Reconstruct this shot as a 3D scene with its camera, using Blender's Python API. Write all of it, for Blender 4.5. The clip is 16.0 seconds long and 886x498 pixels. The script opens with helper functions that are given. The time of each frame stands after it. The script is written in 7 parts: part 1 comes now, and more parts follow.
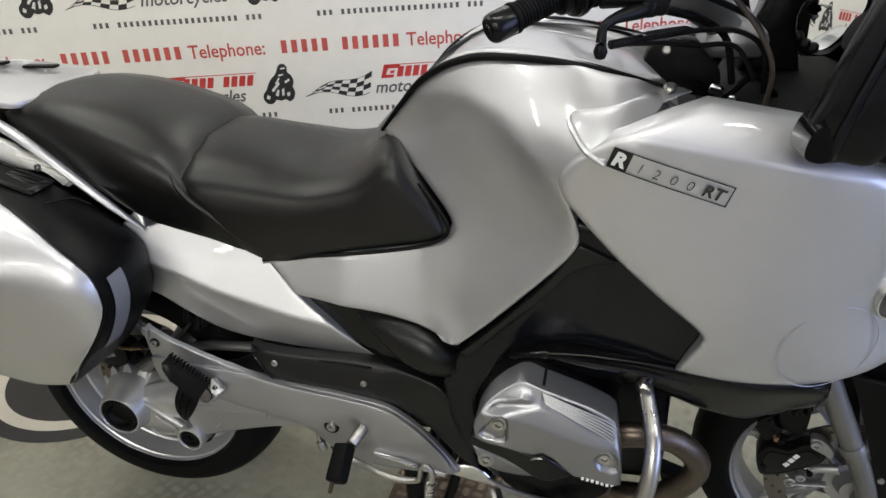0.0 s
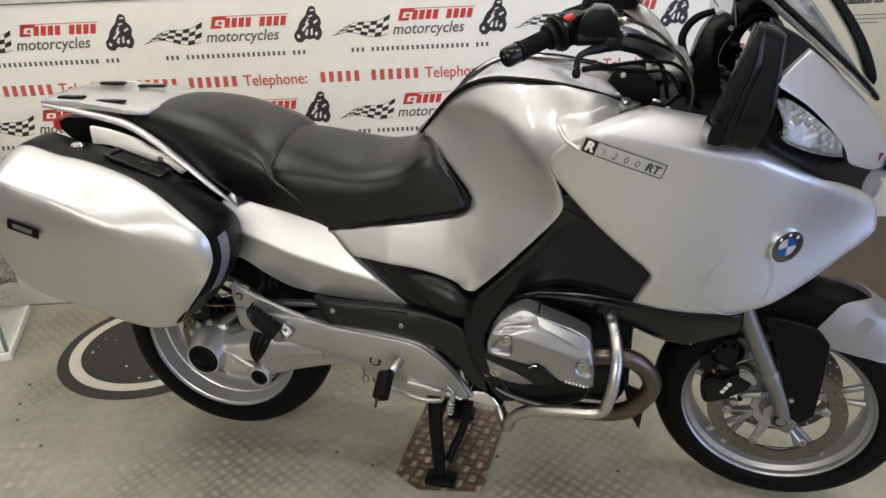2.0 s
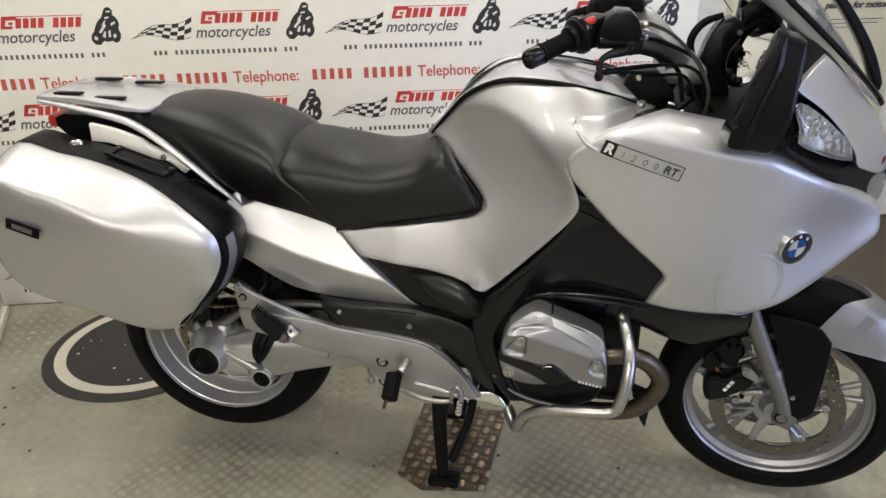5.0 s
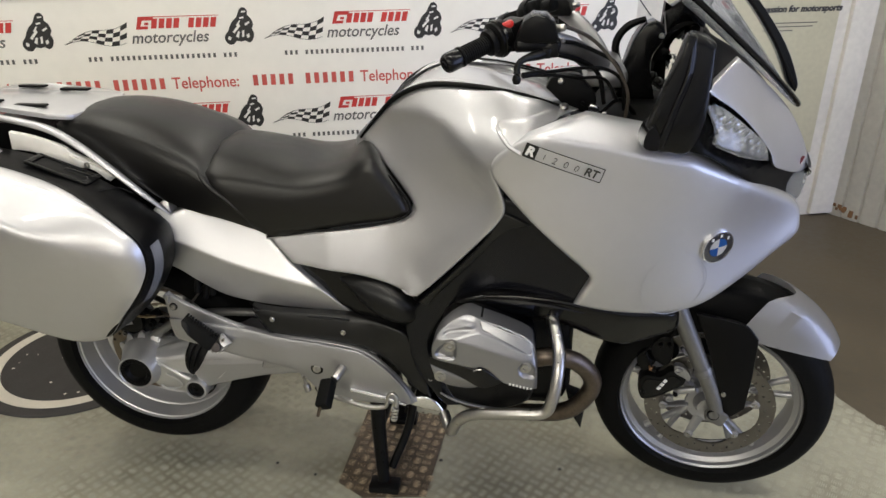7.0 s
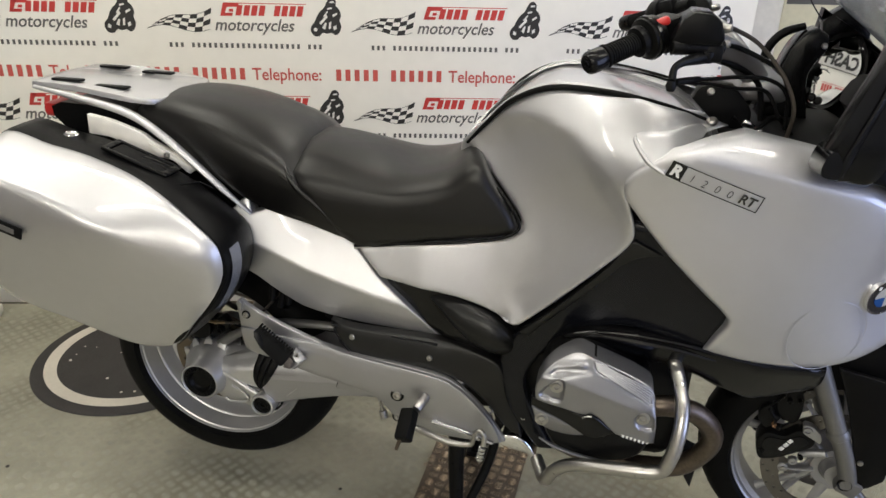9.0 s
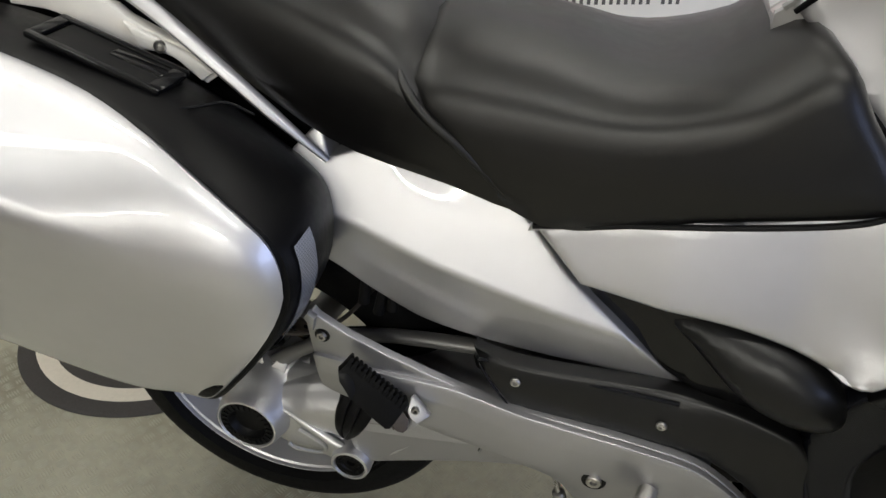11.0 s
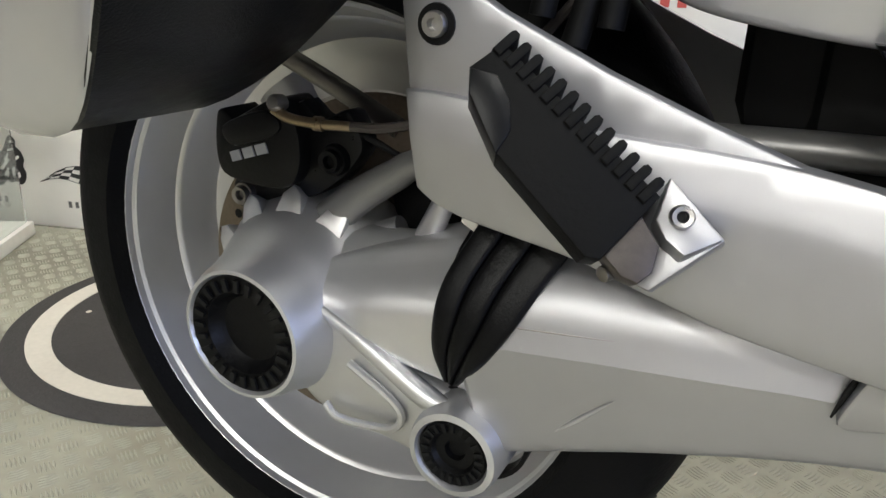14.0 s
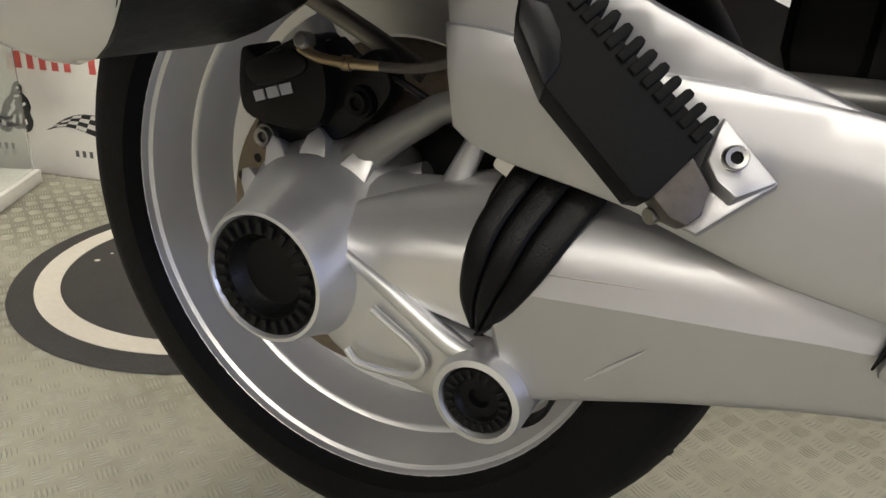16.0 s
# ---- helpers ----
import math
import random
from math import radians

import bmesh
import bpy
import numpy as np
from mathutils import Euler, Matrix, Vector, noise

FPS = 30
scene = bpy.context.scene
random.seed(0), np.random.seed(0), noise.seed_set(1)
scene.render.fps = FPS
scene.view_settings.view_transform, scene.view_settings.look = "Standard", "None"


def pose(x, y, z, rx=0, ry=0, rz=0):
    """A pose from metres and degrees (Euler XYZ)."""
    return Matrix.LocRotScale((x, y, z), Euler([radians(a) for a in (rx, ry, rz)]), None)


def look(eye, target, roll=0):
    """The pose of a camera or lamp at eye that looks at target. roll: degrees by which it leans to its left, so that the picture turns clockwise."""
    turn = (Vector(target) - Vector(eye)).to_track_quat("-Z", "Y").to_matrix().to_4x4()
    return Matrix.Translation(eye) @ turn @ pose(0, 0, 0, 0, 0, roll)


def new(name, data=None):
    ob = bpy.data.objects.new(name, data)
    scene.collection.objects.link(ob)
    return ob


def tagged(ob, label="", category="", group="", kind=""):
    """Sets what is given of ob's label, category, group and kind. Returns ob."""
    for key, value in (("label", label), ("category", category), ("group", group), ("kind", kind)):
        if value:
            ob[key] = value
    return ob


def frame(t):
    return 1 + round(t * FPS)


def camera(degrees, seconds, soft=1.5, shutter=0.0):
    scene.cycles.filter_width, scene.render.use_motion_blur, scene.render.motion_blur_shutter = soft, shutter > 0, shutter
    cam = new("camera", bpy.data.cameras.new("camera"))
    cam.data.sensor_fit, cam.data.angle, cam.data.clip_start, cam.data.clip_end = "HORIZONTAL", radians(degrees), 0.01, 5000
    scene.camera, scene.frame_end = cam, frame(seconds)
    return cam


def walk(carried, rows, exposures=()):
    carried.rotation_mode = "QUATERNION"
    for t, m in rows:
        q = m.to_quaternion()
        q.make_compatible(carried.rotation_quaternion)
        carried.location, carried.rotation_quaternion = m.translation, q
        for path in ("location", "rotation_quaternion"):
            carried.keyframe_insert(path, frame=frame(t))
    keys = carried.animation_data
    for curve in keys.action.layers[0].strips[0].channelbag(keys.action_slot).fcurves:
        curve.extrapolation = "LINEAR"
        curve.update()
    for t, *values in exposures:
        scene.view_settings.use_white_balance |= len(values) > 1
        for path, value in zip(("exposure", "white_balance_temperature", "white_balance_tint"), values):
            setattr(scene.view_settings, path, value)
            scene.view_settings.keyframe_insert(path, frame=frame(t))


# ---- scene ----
from mathutils import bvhtree, geometry

cam = camera(63.5, 16.0)
PATH = [
    (0, (1.009, -1.197, 1.379), (0.57, 0.515, 0.443), -3.2),
    (0.5, (0.991, -1.328, 1.399), (0.681, 0.411, 0.463), -1.4),
    (1, (1.016, -1.438, 1.434), (0.704, 0.323, 0.537), -0.1),
    (1.5, (1.058, -1.555, 1.434), (0.687, 0.22, 0.589), -0.7),
    (2, (1.051, -1.655, 1.445), (0.624, 0.109, 0.605), -2.2),
    (2.5, (1.005, -1.667, 1.451), (0.669, 0.13, 0.639), -1.8),
    (3, (0.959, -1.667, 1.46), (0.681, 0.145, 0.66), -2.2),
    (3.5, (0.955, -1.661, 1.451), (0.66, 0.138, 0.626), -2.0),
    (4, (0.945, -1.669, 1.457), (0.609, 0.11, 0.606), -0.9),
    (6.5, (0.992, -1.66, 1.45), (0.693, 0.128, 0.603), -1.2),
    (7, (1.031, -1.652, 1.45), (0.786, 0.147, 0.611), -0.7),
    (7.5, (1.044, -1.642, 1.451), (0.755, 0.151, 0.614), -1.4),
    (8, (1.07, -1.626, 1.438), (0.714, 0.15, 0.591), -1.5),
    (8.5, (1.041, -1.605, 1.417), (0.55, 0.123, 0.538), -0.5),
    (9, (0.879, -1.497, 1.398), (0.507, 0.288, 0.576), 1.6),
    (9.5, (0.733, -1.412, 1.394), (0.29, 0.348, 0.556), 0.2),
    (9.7, (0.699, -1.368, 1.375), (0.244, 0.383, 0.523), 0.2),
    (11.8, (0.403, -0.542, 0.974), (-0.018, 0.982, -0.251), 0.2),
    (12, (0.394, -0.505, 0.901), (-0.047, 1.057, -0.268), 1.0),
    (12.5, (0.375, -0.479, 0.755), (-0.175, 1.162, -0.246), -1.2),
    (13, (0.373, -0.52, 0.69), (-0.326, 1.188, -0.08), 0.1),
    (13.5, (0.343, -0.526, 0.642), (-0.409, 1.176, -0.091), -0.1),
    (14, (0.321, -0.532, 0.602), (-0.482, 1.161, -0.099), 1.8),
    (14.5, (0.313, -0.535, 0.593), (-0.508, 1.138, -0.133), 1.9),
    (15, (0.3, -0.534, 0.572), (-0.533, 1.105, -0.219), 1.8),
    (15.5, (0.302, -0.533, 0.577), (-0.508, 1.105, -0.234), 2.4),
    (16, (0.305, -0.536, 0.587), (-0.482, 1.123, -0.205), 3.4),
]
EXPOSURES = [(0.0, -0.09, 6150, 6), (3.0, 0.04, 6500, 6), (9.7, -0.06, 6500, 6), (11.8, -0.37, 5900, 6), (12.5, -1.05, 5650, 6), (13.2, -0.03, 5850, 6), (14.0, 0.58, 6100, 6), (15.0, 0.53, 6500, 7), (16.0, 0.40, 6550, 7)]
walk(cam, [(t, look(eye, target, roll)) for t, eye, target, roll in PATH], EXPOSURES)

# world, light and exposure
world = bpy.data.worlds.new("room_air")
world.use_nodes = True
world.node_tree.nodes["Background"].inputs[0].default_value = (0.80, 0.84, 0.9, 1)
world.node_tree.nodes["Background"].inputs[1].default_value = 0.06
scene.world = world
scene.view_settings.exposure = 0.0


def area_lamp(name, at, target, sx, sy, watts, colour=(1, 0.95, 0.88)):
    d = bpy.data.lights.new(name, "AREA")
    d.shape, d.size, d.size_y, d.energy, d.color = "RECTANGLE", sx, sy, watts, colour
    ob = new(name, d)
    ob.matrix_world = look(at, target)
    return ob


WALL_TURN = radians(15.8)
WALL_AT = Vector((-0.061, 0.945, 0.0))
WALL_DIR = Vector((math.cos(WALL_TURN), math.sin(WALL_TURN), 0))
WALL_OUT = Vector((math.sin(WALL_TURN), -math.cos(WALL_TURN), 0))


def on_wall(s, z, out=0.0):
    """A place on the printed wall: s metres along it, z up, out metres in front of it."""
    return WALL_AT + WALL_DIR * s + WALL_OUT * out + Vector((0, 0, z))


# tubes out of view; (2.6, 0.7) and the y -3.45 pair added to brighten
TUBES = [(0.9, -0.75, 17), (0.9, 0.85, 12), (-0.9, -0.75, 11), (2.6, -0.75, 15), (-0.9, 0.1, 12), (2.6, 0.7, 16), (0.7, -3.45, 56), (-1.1, -3.45, 30)]
for tx, ty, watts in TUBES:
    area_lamp("tube_light", (tx, ty, 2.76), (tx, ty, 0), 1.2, 0.10, watts, (1, 0.94, 0.85))
# added bluish lamp, assumed from the fairing's cool tint; its door is unseen
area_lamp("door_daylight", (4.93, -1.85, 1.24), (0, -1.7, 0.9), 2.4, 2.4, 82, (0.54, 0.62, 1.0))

# ---- materials ----


def mat(name, colour, rough=0.5, metal=0.0, spec=0.5, coat=0.0, vary=0.08, scale=8.0, bump=0.0, bump_scale=60.0,
        flake=0.0, rough_vary=0.0, alpha=1.0, transmission=0.0, island=0.0):
    """A surface with variation at two scales, fine relief and uneven gloss."""
    m = bpy.data.materials.new(name)
    m.use_nodes = True
    nt = m.node_tree
    b = nt.nodes["Principled BSDF"]
    b.inputs["Base Color"].default_value = (*colour, 1)
    b.inputs["Roughness"].default_value = rough
    b.inputs["Metallic"].default_value = metal
    b.inputs["Specular IOR Level"].default_value = spec
    b.inputs["Coat Weight"].default_value = coat
    b.inputs["Coat Roughness"].default_value = 0.045
    b.inputs["Transmission Weight"].default_value = transmission
    b.inputs["Alpha"].default_value = alpha
    co = nt.nodes.new("ShaderNodeTexCoord")
    if vary or rough_vary:
        n1 = nt.nodes.new("ShaderNodeTexNoise")
        n1.inputs["Scale"].default_value, n1.inputs["Detail"].default_value = scale, 6
        n2 = nt.nodes.new("ShaderNodeTexNoise")
        n2.inputs["Scale"].default_value, n2.inputs["Detail"].default_value = scale * 14, 4
        for n in (n1, n2):
            nt.links.new(co.outputs["Object"], n.inputs["Vector"])
        add = nt.nodes.new("ShaderNodeMath")
        add.operation = "ADD"
        nt.links.new(n1.outputs["Fac"], add.inputs[0])
        nt.links.new(n2.outputs["Fac"], add.inputs[1])
        mr = nt.nodes.new("ShaderNodeMapRange")
        mr.inputs["From Min"].default_value, mr.inputs["From Max"].default_value = 0.6, 1.4
        mr.inputs["To Min"].default_value, mr.inputs["To Max"].default_value = 1 - vary, 1 + vary
        nt.links.new(add.outputs[0], mr.inputs["Value"])
        mul = nt.nodes.new("ShaderNodeMix")
        mul.data_type, mul.blend_type = "RGBA", "MULTIPLY"
        mul.inputs[0].default_value = 1
        mul.inputs[6].default_value = (*colour, 1)
        nt.links.new(mr.outputs[0], mul.inputs[7])
        nt.links.new(mul.outputs[2], b.inputs["Base Color"])
        if rough_vary:
            rr = nt.nodes.new("ShaderNodeMapRange")
            rr.inputs["From Min"].default_value, rr.inputs["From Max"].default_value = 0.6, 1.4
            rr.inputs["To Min"].default_value, rr.inputs["To Max"].default_value = max(0.02, rough - rough_vary), min(1, rough + rough_vary)
            nt.links.new(add.outputs[0], rr.inputs["Value"])
            nt.links.new(rr.outputs[0], b.inputs["Roughness"])
    if bump or flake:
        nb = nt.nodes.new("ShaderNodeTexNoise")
        nb.inputs["Scale"].default_value, nb.inputs["Detail"].default_value = (bump_scale, 5) if bump else (2600, 1)
        nt.links.new(co.outputs["Object"], nb.inputs["Vector"])
        bp = nt.nodes.new("ShaderNodeBump")
        bp.inputs["Strength"].default_value = bump or flake
        bp.inputs["Distance"].default_value = 0.002 if bump else 0.0003
        nt.links.new(nb.outputs["Fac"], bp.inputs["Height"])
        nt.links.new(bp.outputs[0], b.inputs["Normal"])
    return m


SILVER = mat("silver_metallic_paint", (0.56, 0.56, 0.58), rough=0.45, metal=0.84, coat=1.0, vary=0.02, scale=3, flake=0.12)
DARK_PANEL = mat("dark_grey_metallic_paint", (0.0042, 0.0046, 0.0066), rough=0.17, metal=0.0, spec=0.27, coat=0.0, vary=0.06, scale=6, rough_vary=0.05)
BLACK_PLASTIC = mat("black_moulded_plastic", (0.0035, 0.0035, 0.0038), rough=0.38, spec=0.12, vary=0.15, scale=9, bump=0.15, bump_scale=700, rough_vary=0.08)
GLOSS_BLACK = mat("gloss_black_plastic", (0.003, 0.003, 0.0034), rough=0.14, spec=0.3, vary=0.1, scale=7, rough_vary=0.05)
RUBBER = mat("tyre_rubber", (0.0045, 0.0045, 0.0045), rough=0.60, spec=0.09, vary=0.2, scale=7, bump=0.2, bump_scale=300, rough_vary=0.1)
SEAT = mat("black_seat_vinyl", (0.0042, 0.0038, 0.0035), rough=0.36, spec=0.45, vary=0.12, scale=5, bump=0.12, bump_scale=900, rough_vary=0.05)
ALLOY = mat("silver_painted_alloy", (0.38, 0.38, 0.395), rough=0.40, metal=0.85, vary=0.02, scale=6, rough_vary=0.02)
CAST = mat("cast_aluminium", (0.58, 0.58, 0.59), rough=0.40, metal=0.85, vary=0.02, scale=6, rough_vary=0.015)
STEEL = mat("stainless_steel", (0.43, 0.42, 0.405), rough=0.33, metal=1.0, vary=0.12, scale=9, rough_vary=0.1)
EXHAUST = mat("heat_stained_steel", (0.13, 0.105, 0.085), rough=0.38, metal=0.9, vary=0.35, scale=10, rough_vary=0.12)
ENGINE_CAST = mat("engine_cover_paint", (0.27, 0.27, 0.285), rough=0.34, metal=0.88, vary=0.02, scale=6, rough_vary=0.015)
TONGUE = mat("worn_brown_steel", (0.055, 0.045, 0.038), rough=0.5, metal=0.2, vary=0.3, scale=20, bump=0.1, bump_scale=200)
FORK = mat("dark_silver_fork_paint", (0.19, 0.187, 0.183), rough=0.40, metal=0.6, vary=0.04, scale=8, rough_vary=0.03)
RIM = mat("silver_wheel_paint", (0.42, 0.42, 0.43), rough=0.42, metal=0.8, vary=0.02, scale=5, rough_vary=0.015)
DISC = mat("brake_disc_steel", (0.20, 0.188, 0.175), rough=0.36, metal=1.0, vary=0.12, scale=22, rough_vary=0.08)
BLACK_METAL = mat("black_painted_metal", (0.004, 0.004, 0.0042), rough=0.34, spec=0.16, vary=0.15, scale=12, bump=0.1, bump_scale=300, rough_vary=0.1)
BOARD = mat("printed_white_board", (0.90, 0.875, 0.82), rough=0.42, vary=0.035, scale=1.6, rough_vary=0.06, bump=0.05, bump_scale=30)
PRINT_RED = mat("red_print", (0.55, 0.045, 0.04), rough=0.45, vary=0.06)
PRINT_PALE_RED = mat("faded_red_print", (0.55, 0.10, 0.085), rough=0.45, vary=0.08)
PRINT_BLACK = mat("black_print", (0.025, 0.024, 0.024), rough=0.45, vary=0.08)
PRINT_GREY = mat("grey_print", (0.12, 0.115, 0.11), rough=0.45, vary=0.08)
WHITE_PAINT = mat("white_painted_metal", (0.78, 0.755, 0.70), rough=0.5, vary=0.10, scale=2.5, rough_vary=0.1, bump=0.1, bump_scale=40)
# grey of the unseen walls, picked for how much light they bounce
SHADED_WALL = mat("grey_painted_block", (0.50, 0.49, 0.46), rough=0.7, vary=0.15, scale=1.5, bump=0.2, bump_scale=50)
TREAD = mat("worn_bright_tread", (0.35, 0.345, 0.275), rough=0.50, metal=0.1, vary=0.18, scale=5, rough_vary=0.1)
BROWN_TREAD = mat("rubbed_brown_tread", (0.34, 0.27, 0.19), rough=0.3, metal=0.6, vary=0.3, scale=14, rough_vary=0.1)
CEILING_PAINT = mat("ceiling_paint", (0.62, 0.60, 0.56), rough=0.8, vary=0.05, scale=2)
RUST = mat("rusted_steel", (0.20, 0.105, 0.05), rough=0.8, vary=0.4, scale=30, bump=0.4, bump_scale=80)
BROWN_FLOOR = mat("worn_brown_floor", (0.082, 0.066, 0.043), rough=0.5, vary=0.3, scale=3, rough_vary=0.15, bump=0.25, bump_scale=60)
PLATE = mat("green_grey_floor_plate", (0.36, 0.35, 0.272), rough=0.48, metal=0.1, vary=0.15, scale=2.4, rough_vary=0.12, bump=0.12, bump_scale=120)
nt = PLATE.node_tree
soft = nt.nodes.new("ShaderNodeTexNoise")
soft.inputs["Scale"].default_value, soft.inputs["Detail"].default_value, soft.inputs["Roughness"].default_value = 1.5, 8, 0.6
co = nt.nodes.new("ShaderNodeTexCoord")
nt.links.new(co.outputs["Object"], soft.inputs["Vector"])
level = nt.nodes.new("ShaderNodeMapRange")
level.inputs["From Min"].default_value, level.inputs["From Max"].default_value = 0.47, 0.66
level.inputs["To Max"].default_value = 0.75
nt.links.new(soft.outputs["Fac"], level.inputs["Value"])
stain = nt.nodes.new("ShaderNodeMix")
stain.data_type = "RGBA"
stain.inputs[7].default_value = (0.135, 0.120, 0.085, 1)
nt.links.new(level.outputs[0], stain.inputs[0])
old = nt.nodes["Principled BSDF"].inputs["Base Color"].links[0].from_socket
nt.links.new(old, stain.inputs[6])
nt.links.new(stain.outputs[2], nt.nodes["Principled BSDF"].inputs["Base Color"])
STAND_PLATE = mat("worn_brown_checker_plate", (0.11, 0.085, 0.06), rough=0.42, metal=0.4, vary=0.35, scale=9, rough_vary=0.12, bump=0.15, bump_scale=90)
MAT_GREY = mat("dark_grey_rubber_mat", (0.042, 0.039, 0.037), rough=0.85, vary=0.2, scale=10, bump=0.5, bump_scale=250)
MAT_RING = mat("cream_ring_inlay", (0.62, 0.58, 0.50), rough=0.7, vary=0.08, scale=8)
POSTER = mat("poster_paper", (0.60, 0.57, 0.42), rough=0.5, vary=0.08, scale=3)
WHITE_PRINT = mat("white_print", (0.78, 0.77, 0.74), rough=0.4, vary=0.03)
BLUE_ENAMEL = mat("blue_enamel", (0.02, 0.14, 0.50), rough=0.12, coat=1.0, vary=0.02)
WHITE_ENAMEL = mat("white_enamel", (0.80, 0.80, 0.80), rough=0.12, coat=1.0, vary=0.02)
BLACK_ENAMEL = mat("black_enamel", (0.01, 0.01, 0.012), rough=0.12, coat=1.0, vary=0.02)
CHROME = mat("chrome", (0.75, 0.75, 0.76), rough=0.08, metal=1.0, vary=0.03)
LAMP_BOWL = mat("headlamp_reflector", (0.58, 0.59, 0.60), rough=0.07, metal=1.0, vary=0.25, scale=40)
RED_PLASTIC = mat("red_plastic", (0.50, 0.02, 0.02), rough=0.3, vary=0.05)
MIRROR = mat("mirror_glass", (0.85, 0.86, 0.86), rough=0.015, metal=1.0, vary=0.0)
LENS = mat("clear_lens", (0.9, 0.92, 0.92), rough=0.05, transmission=0.85, vary=0.0)
SMOKE = mat("tinted_screen", (0.62, 0.65, 0.68), rough=0.05, transmission=0.8, vary=0.0)
GLASS = mat("case_glass", (0.84, 0.88, 0.85), rough=0.02, transmission=0.95, vary=0.0)
REFLECTOR = mat("white_reflector", (0.60, 0.61, 0.62), rough=0.25, coat=0.6, vary=0.05, scale=30)
# a honeycomb of cells: three sets of waves at sixty degrees
nt = REFLECTOR.node_tree
co = nt.nodes.new("ShaderNodeTexCoord")
total = None
for k in range(3):
    t = radians(60 * k + 30)
    dot = nt.nodes.new("ShaderNodeVectorMath")
    dot.operation = "DOT_PRODUCT"
    dot.inputs[1].default_value = (0.45 * math.cos(t) * 2000, 0.89 * math.cos(t) * 2000, math.sin(t) * 2000)
    nt.links.new(co.outputs["Object"], dot.inputs[0])
    wave = nt.nodes.new("ShaderNodeMath")
    wave.operation = "COSINE"
    nt.links.new(dot.outputs["Value"], wave.inputs[0])
    if total is None:
        total = wave
    else:
        both = nt.nodes.new("ShaderNodeMath")
        both.operation = "ADD"
        nt.links.new(total.outputs[0], both.inputs[0])
        nt.links.new(wave.outputs[0], both.inputs[1])
        total = both
cell = nt.nodes.new("ShaderNodeMapRange")
cell.inputs["From Min"].default_value, cell.inputs["From Max"].default_value = -1.2, -0.6
nt.links.new(total.outputs[0], cell.inputs["Value"])
ramp = nt.nodes.new("ShaderNodeMix")
ramp.data_type = "RGBA"
ramp.inputs[6].default_value, ramp.inputs[7].default_value = (0.20, 0.21, 0.24, 1), (0.42, 0.43, 0.48, 1)
nt.links.new(cell.outputs[0], ramp.inputs[0])
nt.links.new(ramp.outputs[2], nt.nodes["Principled BSDF"].inputs["Base Color"])
SATIN_BLACK = mat("satin_black_plastic", (0.004, 0.004, 0.0044), rough=0.22, spec=0.26, vary=0.1, scale=9, rough_vary=0.06)
BRASS = mat("dull_brass", (0.26, 0.20, 0.12), rough=0.35, metal=0.8, vary=0.2, scale=30, rough_vary=0.1)
# darker copy of the disc steel, with the rear disc's shade in its colour
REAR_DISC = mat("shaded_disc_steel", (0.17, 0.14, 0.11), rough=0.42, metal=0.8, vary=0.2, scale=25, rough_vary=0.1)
CALIPER_MARK = mat("dull_grey_print", (0.30, 0.30, 0.30), rough=0.5, vary=0.1)
BORDER = mat("satin_grey_plastic", (0.0055, 0.0055, 0.0056), rough=0.36, spec=0.36, vary=0.05, scale=9, rough_vary=0.02)
# near-black for frame parts, also the painted shade of holes and gaps
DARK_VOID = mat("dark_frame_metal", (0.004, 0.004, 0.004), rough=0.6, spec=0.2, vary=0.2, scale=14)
AMBER = mat("orange_print", (0.55, 0.20, 0.07), rough=0.5, vary=0.25, scale=14)

# ---- building blocks ----


def finish(name, bm, material, parent=None, label="", sharp=38, clean=True):
    me = bpy.data.meshes.new(name)
    if clean:
        bmesh.ops.recalc_face_normals(bm, faces=bm.faces)
    bm.to_mesh(me)
    bm.free()
    for p in me.polygons:
        p.use_smooth = True
    me.set_sharp_from_angle(angle=radians(sharp))
    me.materials.append(material)
    ob = new(name, me)
    if parent is not None:
        ob.parent = parent
    if label:
        ob["label"] = label
    return ob


def part(name, bm, material, parent, label="", sharp=38):
    """One mesh under a thing or under a part."""
    return finish(name, bm, material, parent, label, sharp)


def thing(name, label, category, at=(0, 0, 0), group="", kind=""):
    return tagged(new(name), label, category, group, kind) if not any(at) else tagged(place(new(name), at), label, category, group, kind)


def place(ob, at):
    ob.location = at
    return ob


def join(*bms):
    """All the meshes in one bmesh."""
    out = bmesh.new()
    for b in bms:
        me = bpy.data.meshes.new("tmp")
        b.to_mesh(me)
        b.free()
        out.from_mesh(me)
        bpy.data.meshes.remove(me)
    return out


def box(cx, cy, cz, sx, sy, sz, bevel=0.0, m=None, segments=2):
    bm = bmesh.new()
    bmesh.ops.create_cube(bm, size=1)
    bmesh.ops.transform(bm, matrix=Matrix.Diagonal((sx, sy, sz, 1)), verts=bm.verts)
    if bevel:
        bmesh.ops.bevel(bm, geom=bm.edges, offset=bevel, segments=segments, affect="EDGES", profile=0.5)
    if m is not None:
        bmesh.ops.transform(bm, matrix=m, verts=bm.verts)
    bmesh.ops.translate(bm, vec=(cx, cy, cz), verts=bm.verts)
    return bm


